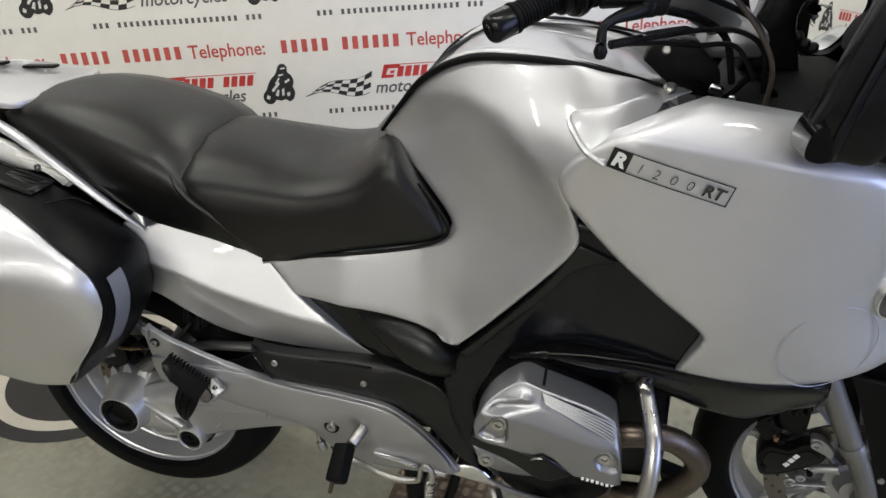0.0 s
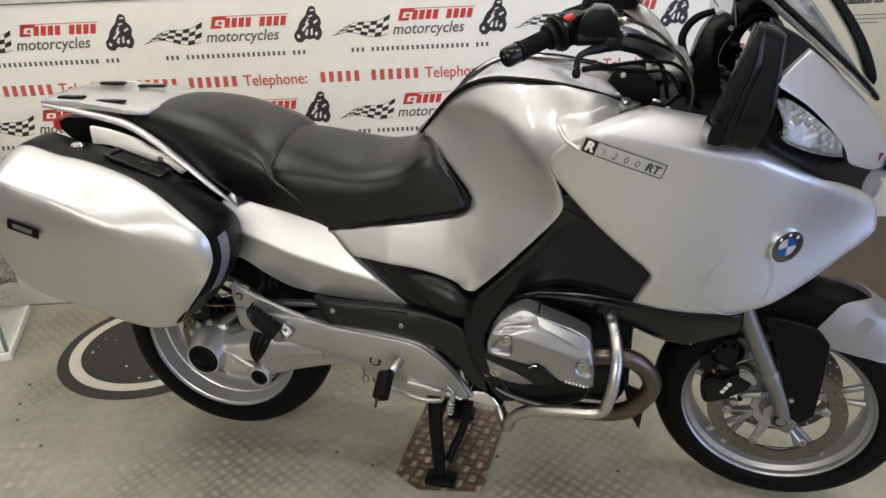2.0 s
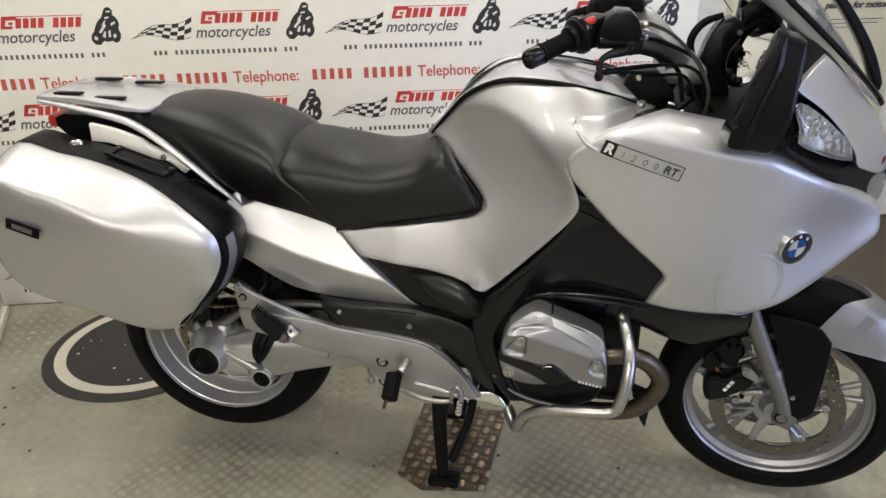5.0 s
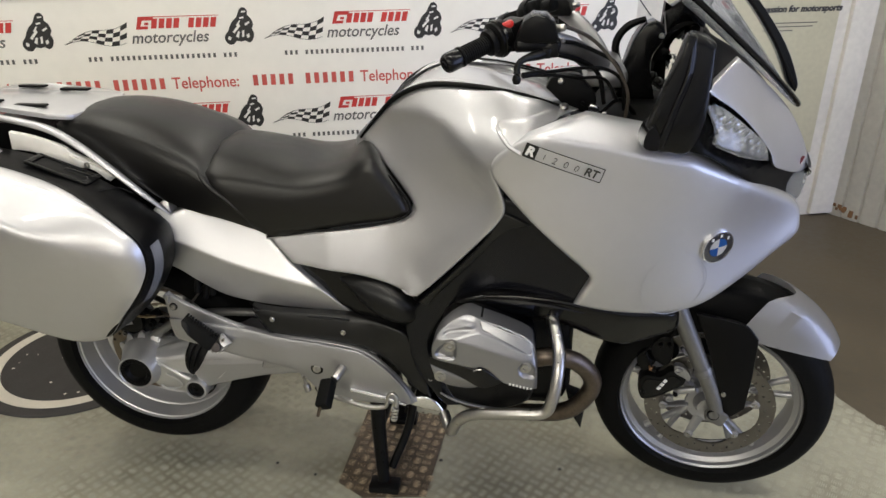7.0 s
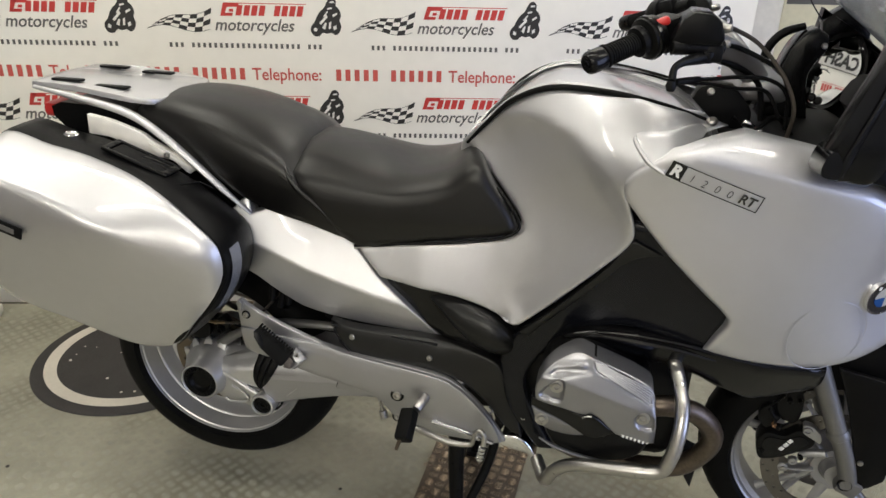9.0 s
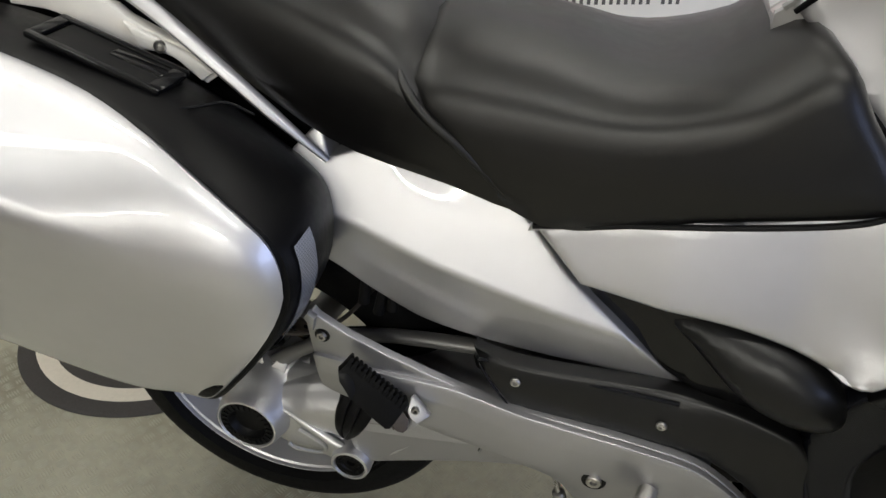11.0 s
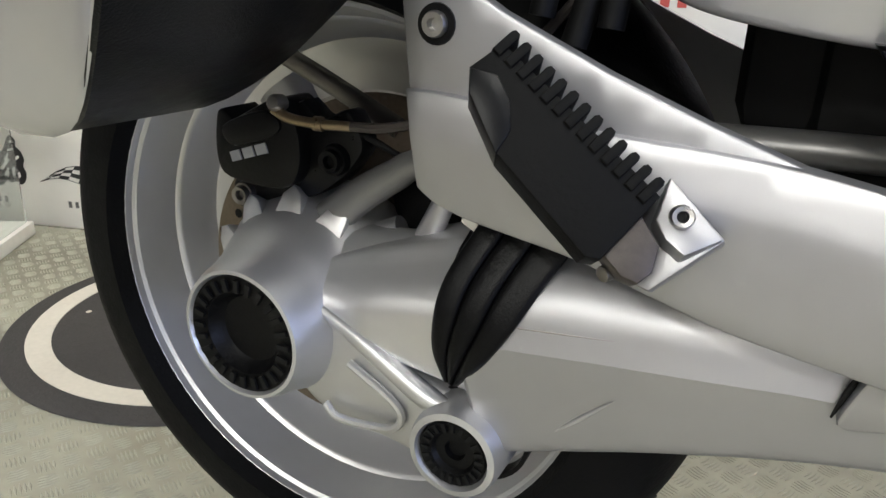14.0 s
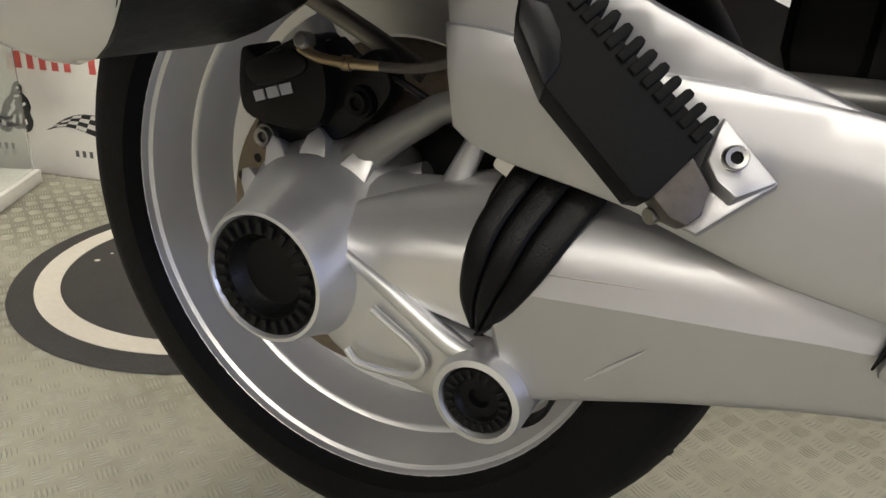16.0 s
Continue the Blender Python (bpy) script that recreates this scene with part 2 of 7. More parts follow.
def spline(points, steps=8, closed=False):
    """A smooth line through the points (Catmull-Rom)."""
    P = [Vector(p) for p in points]
    n = len(P)
    out = []
    spans = n if closed else n - 1
    for i in range(spans):
        if closed:
            a, b, c, d = P[(i - 1) % n], P[i], P[(i + 1) % n], P[(i + 2) % n]
        else:
            b, c = P[i], P[i + 1]
            a = P[i - 1] if i else b * 2 - c
            d = P[i + 2] if i + 2 < n else c * 2 - b
        for k in range(steps):
            t = k / steps
            out.append(0.5 * ((2 * b) + (c - a) * t + (2 * a - 5 * b + 4 * c - d) * t * t + (3 * b - a - 3 * c + d) * t ** 3))
    if not closed:
        out.append(P[-1].copy())
    return out


def tube(points, radius, sides=12, smooth=8, cap=True, flat=1.0):
    """A round bar along a smooth line; radius is one number or one for each point."""
    bm = bmesh.new()
    line = spline(points, smooth) if smooth else [Vector(p) for p in points]
    n = len(line)
    radii = radius if isinstance(radius, (list, tuple)) else [radius] * len(points)
    prev = None
    rings = []
    for i, p in enumerate(line):
        f = i / max(1, n - 1) * (len(radii) - 1)
        k = min(int(f), len(radii) - 2)
        r = radii[k] + (radii[k + 1] - radii[k]) * (f - k)
        d = (line[min(i + 1, n - 1)] - line[max(i - 1, 0)]).normalized()
        if prev is None:
            up = Vector((0, 0, 1)) if abs(d.z) < 0.9 else Vector((0, 1, 0))
            x = d.cross(up).normalized()
        else:
            x = (prev - d * prev.dot(d)).normalized()
        prev = x
        y = d.cross(x)
        rings.append([bm.verts.new(p + (x * math.cos(a) + y * math.sin(a) * flat) * r) for a in [2 * math.pi * j / sides for j in range(sides)]])
    for a, b in zip(rings, rings[1:]):
        for j in range(sides):
            bm.faces.new((a[j], a[(j + 1) % sides], b[(j + 1) % sides], b[j]))
    if cap:
        bm.faces.new(rings[0][::-1])
        bm.faces.new(rings[-1])
    return bm


def rod(a, b, r, r2=None, sides=16, bevel=0.0):
    bm = tube([a, b], [r, r if r2 is None else r2], sides, 0)
    if bevel:
        rim = [e for e in bm.edges if len(e.link_faces) == 2 and any(len(f.verts) > 4 for f in e.link_faces)]
        bmesh.ops.bevel(bm, geom=rim, offset=bevel, segments=2, affect="EDGES", profile=0.5)
    return bm


def lathe(profile, centre, axis=(0, 1, 0), sides=48, closed=False, start=None):
    """A turned shape: profile of (radius, along the axis)."""
    bm = bmesh.new()
    ax = Vector(axis).normalized()
    x = ax.orthogonal().normalized() if start is None else Vector(start)
    y = ax.cross(x)
    c = Vector(centre)
    rings = []
    for r, h in profile:
        if r < 1e-6:
            rings.append([bm.verts.new(c + ax * h)])
        else:
            rings.append([bm.verts.new(c + ax * h + (x * math.cos(2 * math.pi * j / sides) + y * math.sin(2 * math.pi * j / sides)) * r) for j in range(sides)])
    pairs = list(zip(rings, rings[1:])) + ([(rings[-1], rings[0])] if closed else [])
    for a, b in pairs:
        for j in range(sides):
            k = (j + 1) % sides
            if len(a) == 1 and len(b) == 1:
                continue
            if len(a) == 1:
                bm.faces.new((a[0], b[k], b[j]))
            elif len(b) == 1:
                bm.faces.new((a[j], a[k], b[0]))
            else:
                bm.faces.new((a[j], a[k], b[k], b[j]))
    return bm


def loft(sections, closed=True, caps=True):
    """A skin over rings with the same number of points."""
    bm = bmesh.new()
    rings = [[bm.verts.new(p) for p in s] for s in sections]
    n = len(rings[0])
    for a, b in zip(rings, rings[1:]):
        for j in range(n if closed else n - 1):
            k = (j + 1) % n
            bm.faces.new((a[j], a[k], b[k], b[j]))
    if caps and closed:
        bm.faces.new(rings[0][::-1])
        bm.faces.new(rings[-1])
    return bm


def thin_plate(points):
    """A smooth function of two numbers through a few (u, z, v) points."""
    P = np.array(points, float)
    n = len(P)

    def kern(d2):
        return 0.5 * d2 * np.log(d2 + 1e-9)
    d2 = ((P[:, None, :2] - P[None, :, :2]) ** 2).sum(2)
    A = np.zeros((n + 3, n + 3))
    A[:n, :n] = kern(d2) + np.eye(n) * 1e-4
    A[:n, n], A[:n, n + 1:] = 1, P[:, :2]
    A[n, :n], A[n + 1:, :n] = 1, P[:, :2].T
    w = np.linalg.solve(A, np.r_[P[:, 2], 0, 0, 0])

    def f(u, z):
        d = (P[:, 0] - u) ** 2 + (P[:, 1] - z) ** 2
        return float(w[:n] @ kern(d) + w[n] + w[n + 1] * u + w[n + 2] * z)
    return f


def outline(points, steps=6):
    """A closed outline in (u, z); a point with a third number 1 is a sharp corner."""
    n = len(points)
    corners = [i for i, p in enumerate(points) if len(p) > 2]
    if not corners:
        return [(p.x, p.y) for p in spline([(p[0], p[1], 0) for p in points], steps, True)]
    out = []
    for a, b in zip(corners, corners[1:] + [corners[0] + n]):
        run = [(points[i % n][0], points[i % n][1], 0) for i in range(a, b + 1)]
        line = spline(run, steps)
        out += [(p.x, p.y) for p in line[:-1]]
    return out


def edge_distance(q, ring):
    a = ring
    b = np.roll(ring, -1, axis=0)
    d = b - a
    t = np.clip(((q - a) * d).sum(1) / np.maximum((d * d).sum(1), 1e-12), 0, 1)
    return float(np.sqrt((((a + d * t[:, None]) - q) ** 2).sum(1).min()))


def panel(points, depth, thick=0.02, roll=0.012, grid=0.018, steps=6, side=1, shape=None, crease=()):
    """A moulded panel: an outline in (u, z), set at v = depth(u, z), with its edges rolled inwards over roll and a skirt thick deep.
    side 1 faces the near (right) side of the machine."""
    ring = outline(points, steps)
    R = np.array(ring)
    pts = [Vector(p) for p in ring]
    n = len(pts)
    lo, hi = R.min(0), R.max(0)
    rows = int((hi[1] - lo[1]) / (grid * 0.87)) + 1
    cols = int((hi[0] - lo[0]) / grid) + 2
    extra = []
    for j in range(rows + 1):
        for i in range(cols + 1):
            q = np.array((lo[0] + (i + 0.5 * (j % 2)) * grid, lo[1] + j * grid * 0.87))
            if edge_distance(q, R) > grid * 0.45 and (not crease or min(max(abs(q[0] - u), abs(q[1] - z)) for u, z in crease) > 0.0085):
                extra.append(Vector(q))
    # close rows of points along a crease keep it sharp
    links = []
    for dz in (-0.0065, -0.0015, 0.0015, 0.0065) if crease else ():
        last = None
        for u, z in crease:
            q = np.array((u, z + dz))
            if in_ring(q[0], q[1], R) and edge_distance(q, R) > roll * 1.1:
                extra.append(Vector(q))
                if last is not None and (extra[-1] - extra[last]).length < 0.015:
                    links.append((n + last, n + len(extra) - 1))
                last = len(extra) - 1
            else:
                last = None
    # rings just inside the edge, for the rolled lip
    for off in (0.12, 0.35, 0.7):
        last = None
        for i in range(n):
            t = (pts[(i + 1) % n] - pts[i - 1])
            if t.length < 1e-9:
                continue
            q = pts[i] + Vector((-t.y, t.x)).normalized() * (roll * off) * turn_sign(R)
            if edge_distance(np.array(q), R) > roll * off * 0.9:
                extra.append(q)
                if last is not None and (q - extra[last]).length < 0.03:
                    links.append((n + last, n + len(extra) - 1))
                last = len(extra) - 1
            else:
                last = None
    from_cdt = delaunay(pts + extra, [(i, (i + 1) % n) for i in range(n)] + links)
    vs, fs, origin = from_cdt
    bm = bmesh.new()
    made = []
    for q in vs:
        d = edge_distance(np.array(q), R)
        v = depth(q.x, q.y)
        if d < roll:
            k = 1 - d / roll
            v += side * roll * 0.8 * (1 - math.sqrt(max(0, 1 - k * k)))
        made.append(bm.verts.new((q.x, v, q.y)))
    for f in fs:
        try:
            bm.faces.new([made[i] for i in f])
        except ValueError:
            pass
    edge = [e for e in bm.edges if len(e.link_faces) == 1]
    ext = bmesh.ops.extrude_edge_only(bm, edges=edge)
    bmesh.ops.translate(bm, vec=(0, side * thick, 0), verts=[g for g in ext["geom"] if isinstance(g, bmesh.types.BMVert)])
    loose = [v for v in bm.verts if not v.link_faces]
    bmesh.ops.delete(bm, geom=loose, context="VERTS")
    if shape:
        for v in bm.verts:
            v.co = shape(v.co)
    return bm


def in_ring(u, z, ring):
    c = False
    for (x0, y0), (x1, y1) in zip(ring, np.roll(ring, -1, axis=0)):
        if (y0 > z) != (y1 > z) and u < (x1 - x0) * (z - y0) / (y1 - y0) + x0:
            c = not c
    return c


def turn_sign(R):
    x, y = R[:, 0], R[:, 1]
    return 1 if float(np.sum(x * np.roll(y, -1) - np.roll(x, -1) * y)) > 0 else -1


def delaunay(points, edges):
    vs, es, fs, ov, oe, of = geometry.delaunay_2d_cdt(points, edges, [], 1, 1e-6)
    return vs, fs, ov


def slab(ring, y0, y1, bevel=0.0, shape=None):
    """A flat plate cut to an outline in (u, z), between v = y0 and v = y1."""
    bm = bmesh.new()
    a = [bm.verts.new((u, y0, z)) for u, z in ring]
    b = [bm.verts.new((u, y1, z)) for u, z in ring]
    n = len(ring)
    bm.faces.new(a)
    bm.faces.new(b[::-1])
    for i in range(n):
        bm.faces.new((a[i], b[i], b[(i + 1) % n], a[(i + 1) % n]))
    if bevel:
        bmesh.ops.recalc_face_normals(bm, faces=bm.faces)
        rim = [e for e in bm.edges if any(len(f.verts) > 4 for f in e.link_faces)]
        bmesh.ops.bevel(bm, geom=rim, offset=bevel, segments=2, affect="EDGES", profile=0.5, clamp_overlap=True)
    if shape:
        for v in bm.verts:
            v.co = shape(v.co)
    return bm


def text_mesh(body, size, m, material, name, parent, bold=0.0, shear=0.0, stretch=1.0, align="LEFT", depth=0.0004):
    """Flat lettering as a mesh, laid at the matrix m (x along the line, y up)."""
    cu = bpy.data.curves.new("lettering", "FONT")
    cu.body, cu.size, cu.offset, cu.shear, cu.align_x, cu.extrude = body, size, bold, shear, align, depth
    cu.resolution_u = 3
    tmp = bpy.data.objects.new("lettering", cu)
    scene.collection.objects.link(tmp)
    me = bpy.data.meshes.new_from_object(tmp.evaluated_get(bpy.context.evaluated_depsgraph_get()))
    bpy.data.objects.remove(tmp)
    bpy.data.curves.remove(cu)
    me.name = name
    me.transform(m @ Matrix.Diagonal((stretch, 1, 1, 1)))
    me.materials.clear()
    me.materials.append(material)
    ob = new(name, me)
    ob.parent = parent
    return ob


def oval_loft(line, sides=20):
    """A skin over upright ovals: (u, v, z, half height, half depth)."""
    rings = []
    pts = spline([(a[0], a[1], a[2]) for a in line], 5)
    n = len(pts)
    for i, p in enumerate(pts):
        f = i / (n - 1) * (len(line) - 1)
        k = min(int(f), len(line) - 2)
        hh = line[k][3] + (line[k + 1][3] - line[k][3]) * (f - k)
        dd = line[k][4] + (line[k + 1][4] - line[k][4]) * (f - k)
        d = (pts[min(i + 1, n - 1)] - pts[max(i - 1, 0)]).normalized()
        y = Vector((0, 1, 0))
        z = d.cross(y).normalized()
        rings.append([p + y * (dd * math.cos(t)) + z * (hh * math.sin(t)) for t in [2 * math.pi * j / sides for j in range(sides)]])
    return loft(rings)



# ---- the room ----


def wall_box(name, a, b, z0, z1, thick, material, label, category="wall"):
    a, b = Vector((*a, 0)), Vector((*b, 0))
    d = (b - a)
    length = d.length
    m = Matrix.Rotation(math.atan2(d.y, d.x), 4, "Z")
    mid = (a + b) / 2
    bm = box(mid.x, mid.y, (z0 + z1) / 2, length, thick, z1 - z0, 0.004, m)
    return tagged(finish(name, bm, material), label, category, kind="structure")


def flat_sheet(points, z0, z1):
    bm = bmesh.new()
    a = [bm.verts.new((x, y, z0)) for x, y in points]
    b = [bm.verts.new((x, y, z1)) for x, y in points]
    n = len(points)
    bm.faces.new(a)
    bm.faces.new(b)
    for i in range(n):
        bm.faces.new((a[i], a[(i + 1) % n], b[(i + 1) % n], b[i]))
    return bm


tagged(finish("ground", box(0.5, 0, -0.035, 9.4, 8.4, 0.05), BROWN_FLOOR), "worn brown concrete workshop floor", "floor", kind="structure")
PLATE_RING = [(-3.9, -1.25), (-0.75, -1.25), (-0.75, -2.9), (3.86, -2.9), (2.05, 0.45), (1.52, 1.32), (-1.80, 0.43), (-3.9, -0.10)]
floor_sheet = tagged(finish("floor", flat_sheet(PLATE_RING, -0.010, -0.0015), PLATE), "pale green-grey steel tread plate floor", "floor", kind="structure")
a, b = on_wall(-2.0, 0, -0.03), on_wall(1.52, 0, -0.03)
wall_printed = wall_box("wall_north", a.xy, b.xy, -0.03, 2.9, 0.06, BOARD, "white boarded wall printed with repeated red and black adverts")
a, b = on_wall(1.525, 0, -0.47), on_wall(3.12, 0, -0.47)
wall_box("wall_recess", a.xy, b.xy, -0.01, 2.9, 0.06, WHITE_PAINT, "white painted wall behind the poster")
a, b = on_wall(1.49, 0, -0.06), on_wall(1.49, 0, -0.50)
wall_box("wall_return", a.xy, b.xy, -0.01, 2.9, 0.05, WHITE_PAINT, "white painted wall end")
# unseen wall, kept white so the silver panels reflect brighter
wall_box("wall_south", (-4, -4.0), (5, -4.0), -0.01, 2.9, 0.1, WHITE_PAINT, "plain white workshop wall")
# gap left in the unseen east wall for the assumed daylight lamp
wall_box("wall_east_right", (5, -3.95), (5, -3.07), -0.01, 2.9, 0.1, SHADED_WALL, "plain grey workshop wall beside an assumed, unseen door opening")
wall_box("wall_east_lintel", (5, -3.07), (5, -0.63), 2.48, 2.9, 0.1, SHADED_WALL, "grey lintel over an assumed, unseen door opening")
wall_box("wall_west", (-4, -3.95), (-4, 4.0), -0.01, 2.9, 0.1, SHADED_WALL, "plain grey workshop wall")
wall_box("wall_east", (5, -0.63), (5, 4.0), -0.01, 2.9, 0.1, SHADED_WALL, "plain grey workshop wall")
wall_box("wall_back", (-4, 4.0), (5, 4.0), -0.01, 2.9, 0.1, WHITE_PAINT, "plain white workshop wall")
tagged(finish("ceiling", box(0.5, 0, 2.93, 9.4, 8.4, 0.06), CEILING_PAINT), "pale painted workshop ceiling", "ceiling", kind="structure")
# an unseen batten over every lamp, the added ones included
for tx, ty, watts in TUBES:
    batten = thing("ceiling_light", "white fluorescent tube batten fixed under the ceiling", "ceiling light", (tx, ty, 2.9), "ceiling tubes")
    part("housing", box(0, 0, -0.030, 1.25, 0.10, 0.055, 0.006), WHITE_PAINT, batten)
    part("end_cap", box(0.61, 0, -0.075, 0.03, 0.05, 0.04, 0.004), WHITE_PAINT, batten)
    part("end_cap", box(-0.61, 0, -0.075, 0.03, 0.05, 0.04, 0.004), WHITE_PAINT, batten)

# printed adverts, one pattern repeated over the wall
WALL_M = Matrix((WALL_DIR, Vector((0, 0, 1)), WALL_OUT)).transposed().to_4x4()


def wall_at(s, z, out=0.0012):
    return Matrix.Translation(on_wall(s, z, out)) @ WALL_M


def flat_piece(quads):
    bm = bmesh.new()
    for q in quads:
        bm.faces.new([bm.verts.new((*p, 0)) for p in q])
    return bm


def bars_of(s0, s1, z0, z1, count, gap=0.3, lean=0.0, skip=()):
    """A line of unreadable print as plain bars."""
    w = (s1 - s0) / count
    out = []
    for k in range(count):
        if k in skip:
            continue
        a, b = s0 + w * (k + gap / 2), s0 + w * (k + 1 - gap / 2)
        out.append([(a, z0), (b, z0), (b + lean, z1), (a + lean, z1)])
    return flat_piece(out)


def flag():
    """A waving chequered flag."""
    quads = []
    n, m = 8, 4

    def at(i, j):
        f, g = i / n, j / m
        low, high = -0.066 + 0.012 * math.sin(f * 6.0) + 0.004 * f, -0.048 + 0.056 * f + 0.010 * math.sin(f * 6.0)
        return (0.212 * f + 0.030 * g * (1 - 0.6 * f), low + (high - low) * g)
    for i in range(n):
        for j in range(m):
            if (i + j) % 2 == 0:
                quads.append([at(i, j), at(i + 1, j), at(i + 1, j + 1), at(i, j + 1)])
    for j in (0, m):
        for i in range(n):
            (x0, y0), (x1, y1) = at(i, j), at(i + 1, j)
            quads.append([(x0, y0 - 0.0008), (x1, y1 - 0.0008), (x1, y1 + 0.0008), (x0, y0 + 0.0008)])
    return flat_piece(quads)


def machine_mark():
    """A small dark mark of a leaning machine, as one plain rounded shape."""
    ring = outline([(0.000, 0.012), (0.003, 0.030), (0.014, 0.042), (0.022, 0.060), (0.034, 0.078), (0.048, 0.090), (0.056, 0.106), (0.066, 0.122), (0.080, 0.124), (0.090, 0.112), (0.088, 0.098), (0.100, 0.086), (0.106, 0.064), (0.100, 0.050), (0.106, 0.030), (0.098, 0.008), (0.084, 0.000), (0.072, 0.008), (0.056, 0.004), (0.042, 0.008), (0.030, -0.004), (0.012, -0.004)], 2)
    bm = bmesh.new()
    bm.faces.new([bm.verts.new((x, y, 0)) for x, y in ring])
    bmesh.ops.triangulate(bm, faces=bm.faces)
    return bm


def machine_light():
    quads = [[(0.010, 0.014), (0.020, 0.010), (0.024, 0.020), (0.014, 0.026)], [(0.030, 0.040), (0.036, 0.034), (0.060, 0.060), (0.056, 0.068)], [(0.040, 0.024), (0.050, 0.018), (0.056, 0.040), (0.050, 0.042)], [(0.062, 0.020), (0.070, 0.022), (0.072, 0.046), (0.064, 0.042)],
             [(0.080, 0.016), (0.090, 0.022), (0.088, 0.034), (0.078, 0.028)], [(0.060, 0.084), (0.076, 0.088), (0.074, 0.093), (0.059, 0.090)], [(0.078, 0.060), (0.094, 0.070), (0.092, 0.076), (0.076, 0.068)], [(0.068, 0.106), (0.084, 0.108), (0.083, 0.113), (0.069, 0.112)], [(0.044, 0.062), (0.050, 0.060), (0.062, 0.078), (0.058, 0.080)]]
    return flat_piece(quads)


advert_parts = []


def advert(name, bm, material, s, z, out):
    advert_parts.append((finish(name, bm, material, wall_printed, clean=False), s, z, out))


advert("flag_print", flag(), PRINT_BLACK, -0.252, 0.0, 0.0010)
advert("name_bar", bars_of(0.048, 0.280, -0.018, 0.016, 9, 0.26, 0.008, (4,)), PRINT_RED, 0, 0, 0.0010)
advert("name_rule", flat_piece([[(0.012, 0.021), (0.292, 0.021), (0.292, 0.0235), (0.014, 0.0235)]]), PRINT_RED, 0, 0, 0.0010)
advert("name_initial", flat_piece([[(0.0, -0.020), (0.012, -0.020), (0.030, 0.022), (0.012, 0.022)], [(0.018, 0.010), (0.062, 0.010), (0.066, 0.022), (0.018, 0.022)], [(0.006, -0.020), (0.040, -0.020), (0.043, -0.010), (0.010, -0.010)], [(0.030, -0.006), (0.044, -0.006), (0.046, 0.003), (0.032, 0.003)]]), PRINT_RED, 0, 0, 0.0010)
advert("web_bar", bars_of(-0.187, 0.345, -0.127, -0.111, 28, 0.52, 0.0, (3, 24)), PRINT_GREY, 0, 0, 0.0010)
advert("number_bar", bars_of(0.380, 0.771, -0.236, -0.196, 12, 0.46, 0.0, (5,)), PRINT_PALE_RED, 0, 0, 0.0010)
advert("machine_print", machine_mark(), PRINT_BLACK, 0.305, -0.078, 0.0010)
advert("machine_highlight", machine_light(), WHITE_PRINT, 0.305, -0.078, 0.0020)
words = []
for body, size, s, z, material, shear, stretch in (("motorcycles", 0.0575, -0.024, -0.068, PRINT_GREY, 0.28, 0.94), ("Telephone:", 0.060, 0.092, -0.236, PRINT_PALE_RED, 0.0, 0.90)):
    o = text_mesh(body, size, Matrix.Identity(4), material, "lettering", wall_printed, 0.0006, shear, stretch)
    advert_parts.append((o, s, z, 0.0010))
for row in range(4):
    for col in range(-2, 3):
        for o, s, z, out in advert_parts:
            q = new(o.name.split(".")[0], o.data)
            q.parent = wall_printed
            q.matrix_local = wall_at(-0.364 + 0.697 * col + s, 1.119 - 0.316 * row + z, out)
for o, *_ in advert_parts:
    bpy.data.objects.remove(o)
# upper board with its large words
upper = finish("upper_board", box(0, 0, 0, 3.50, 0.70, 0.006, 0.001), mat("white_gloss_board", (0.80, 0.79, 0.77), rough=0.3, vary=0.03, scale=2), wall_printed)
upper.matrix_local = wall_at(-0.24, 1.568, 0.0)
part("board_joint", box(0, 0, 0, 3.50, 0.004, 0.004, 0.0), PRINT_GREY, wall_printed).matrix_local = wall_at(-0.24, 1.214, 0.003)
for body, s, material in (("CASH", -1.03, PRINT_BLACK), ("PAID", -0.282, PRINT_RED), ("CASH", 0.415, PRINT_BLACK), ("PAID", 1.12, PRINT_RED)):
    text_mesh(body, 0.087, wall_at(s, 1.230, 0.0045), material, "lettering", wall_printed, 0.0030, 0.0, 1.48)
for s, z in ((1.42, 1.12), (1.42, 0.95), (1.36, 1.10), (-0.55, 1.24), (0.7, 1.235)):
    o = part("screw", lathe([(0, 0.002), (0.004, 0.002), (0.006, 0.0)], (0, 0, 0), (0, 0, 1), 10), STEEL, wall_printed)
    o.matrix_local = wall_at(s, z, 0.0045)

# poster on the recessed wall
poster = thing("poster", "large faded yellow poster with a car picture above", "poster")
RECESS_M = Matrix((WALL_DIR, Vector((0, 0, 1)), WALL_OUT)).transposed().to_4x4()


def recess_at(s, z, out):
    return Matrix.Translation(on_wall(s, z, -0.44 + out)) @ RECESS_M


part("sheet", box(0, 0, 0, 0.86, 1.32, 0.003, 0.0005), POSTER, poster).matrix_local = recess_at(2.275, 1.00, 0.004)
part("picture", box(0, 0, 0, 0.84, 0.46, 0.002, 0.0003), PRINT_GREY, poster, "grey photograph of a car").matrix_local = recess_at(2.275, 1.37, 0.0065)
for s in (2.20, 2.46):
    for r, material, out in ((0.085, PRINT_BLACK, 0.0085), (0.055, WHITE_PRINT, 0.010), (0.020, PRINT_BLACK, 0.0115)):
        part("wheel_print", lathe([(0, 0.0003), (r, 0.0003), (r, 0)], (0, 0, 0), (0, 0, 1), 28), material, poster).matrix_local = recess_at(s, 1.185, out)
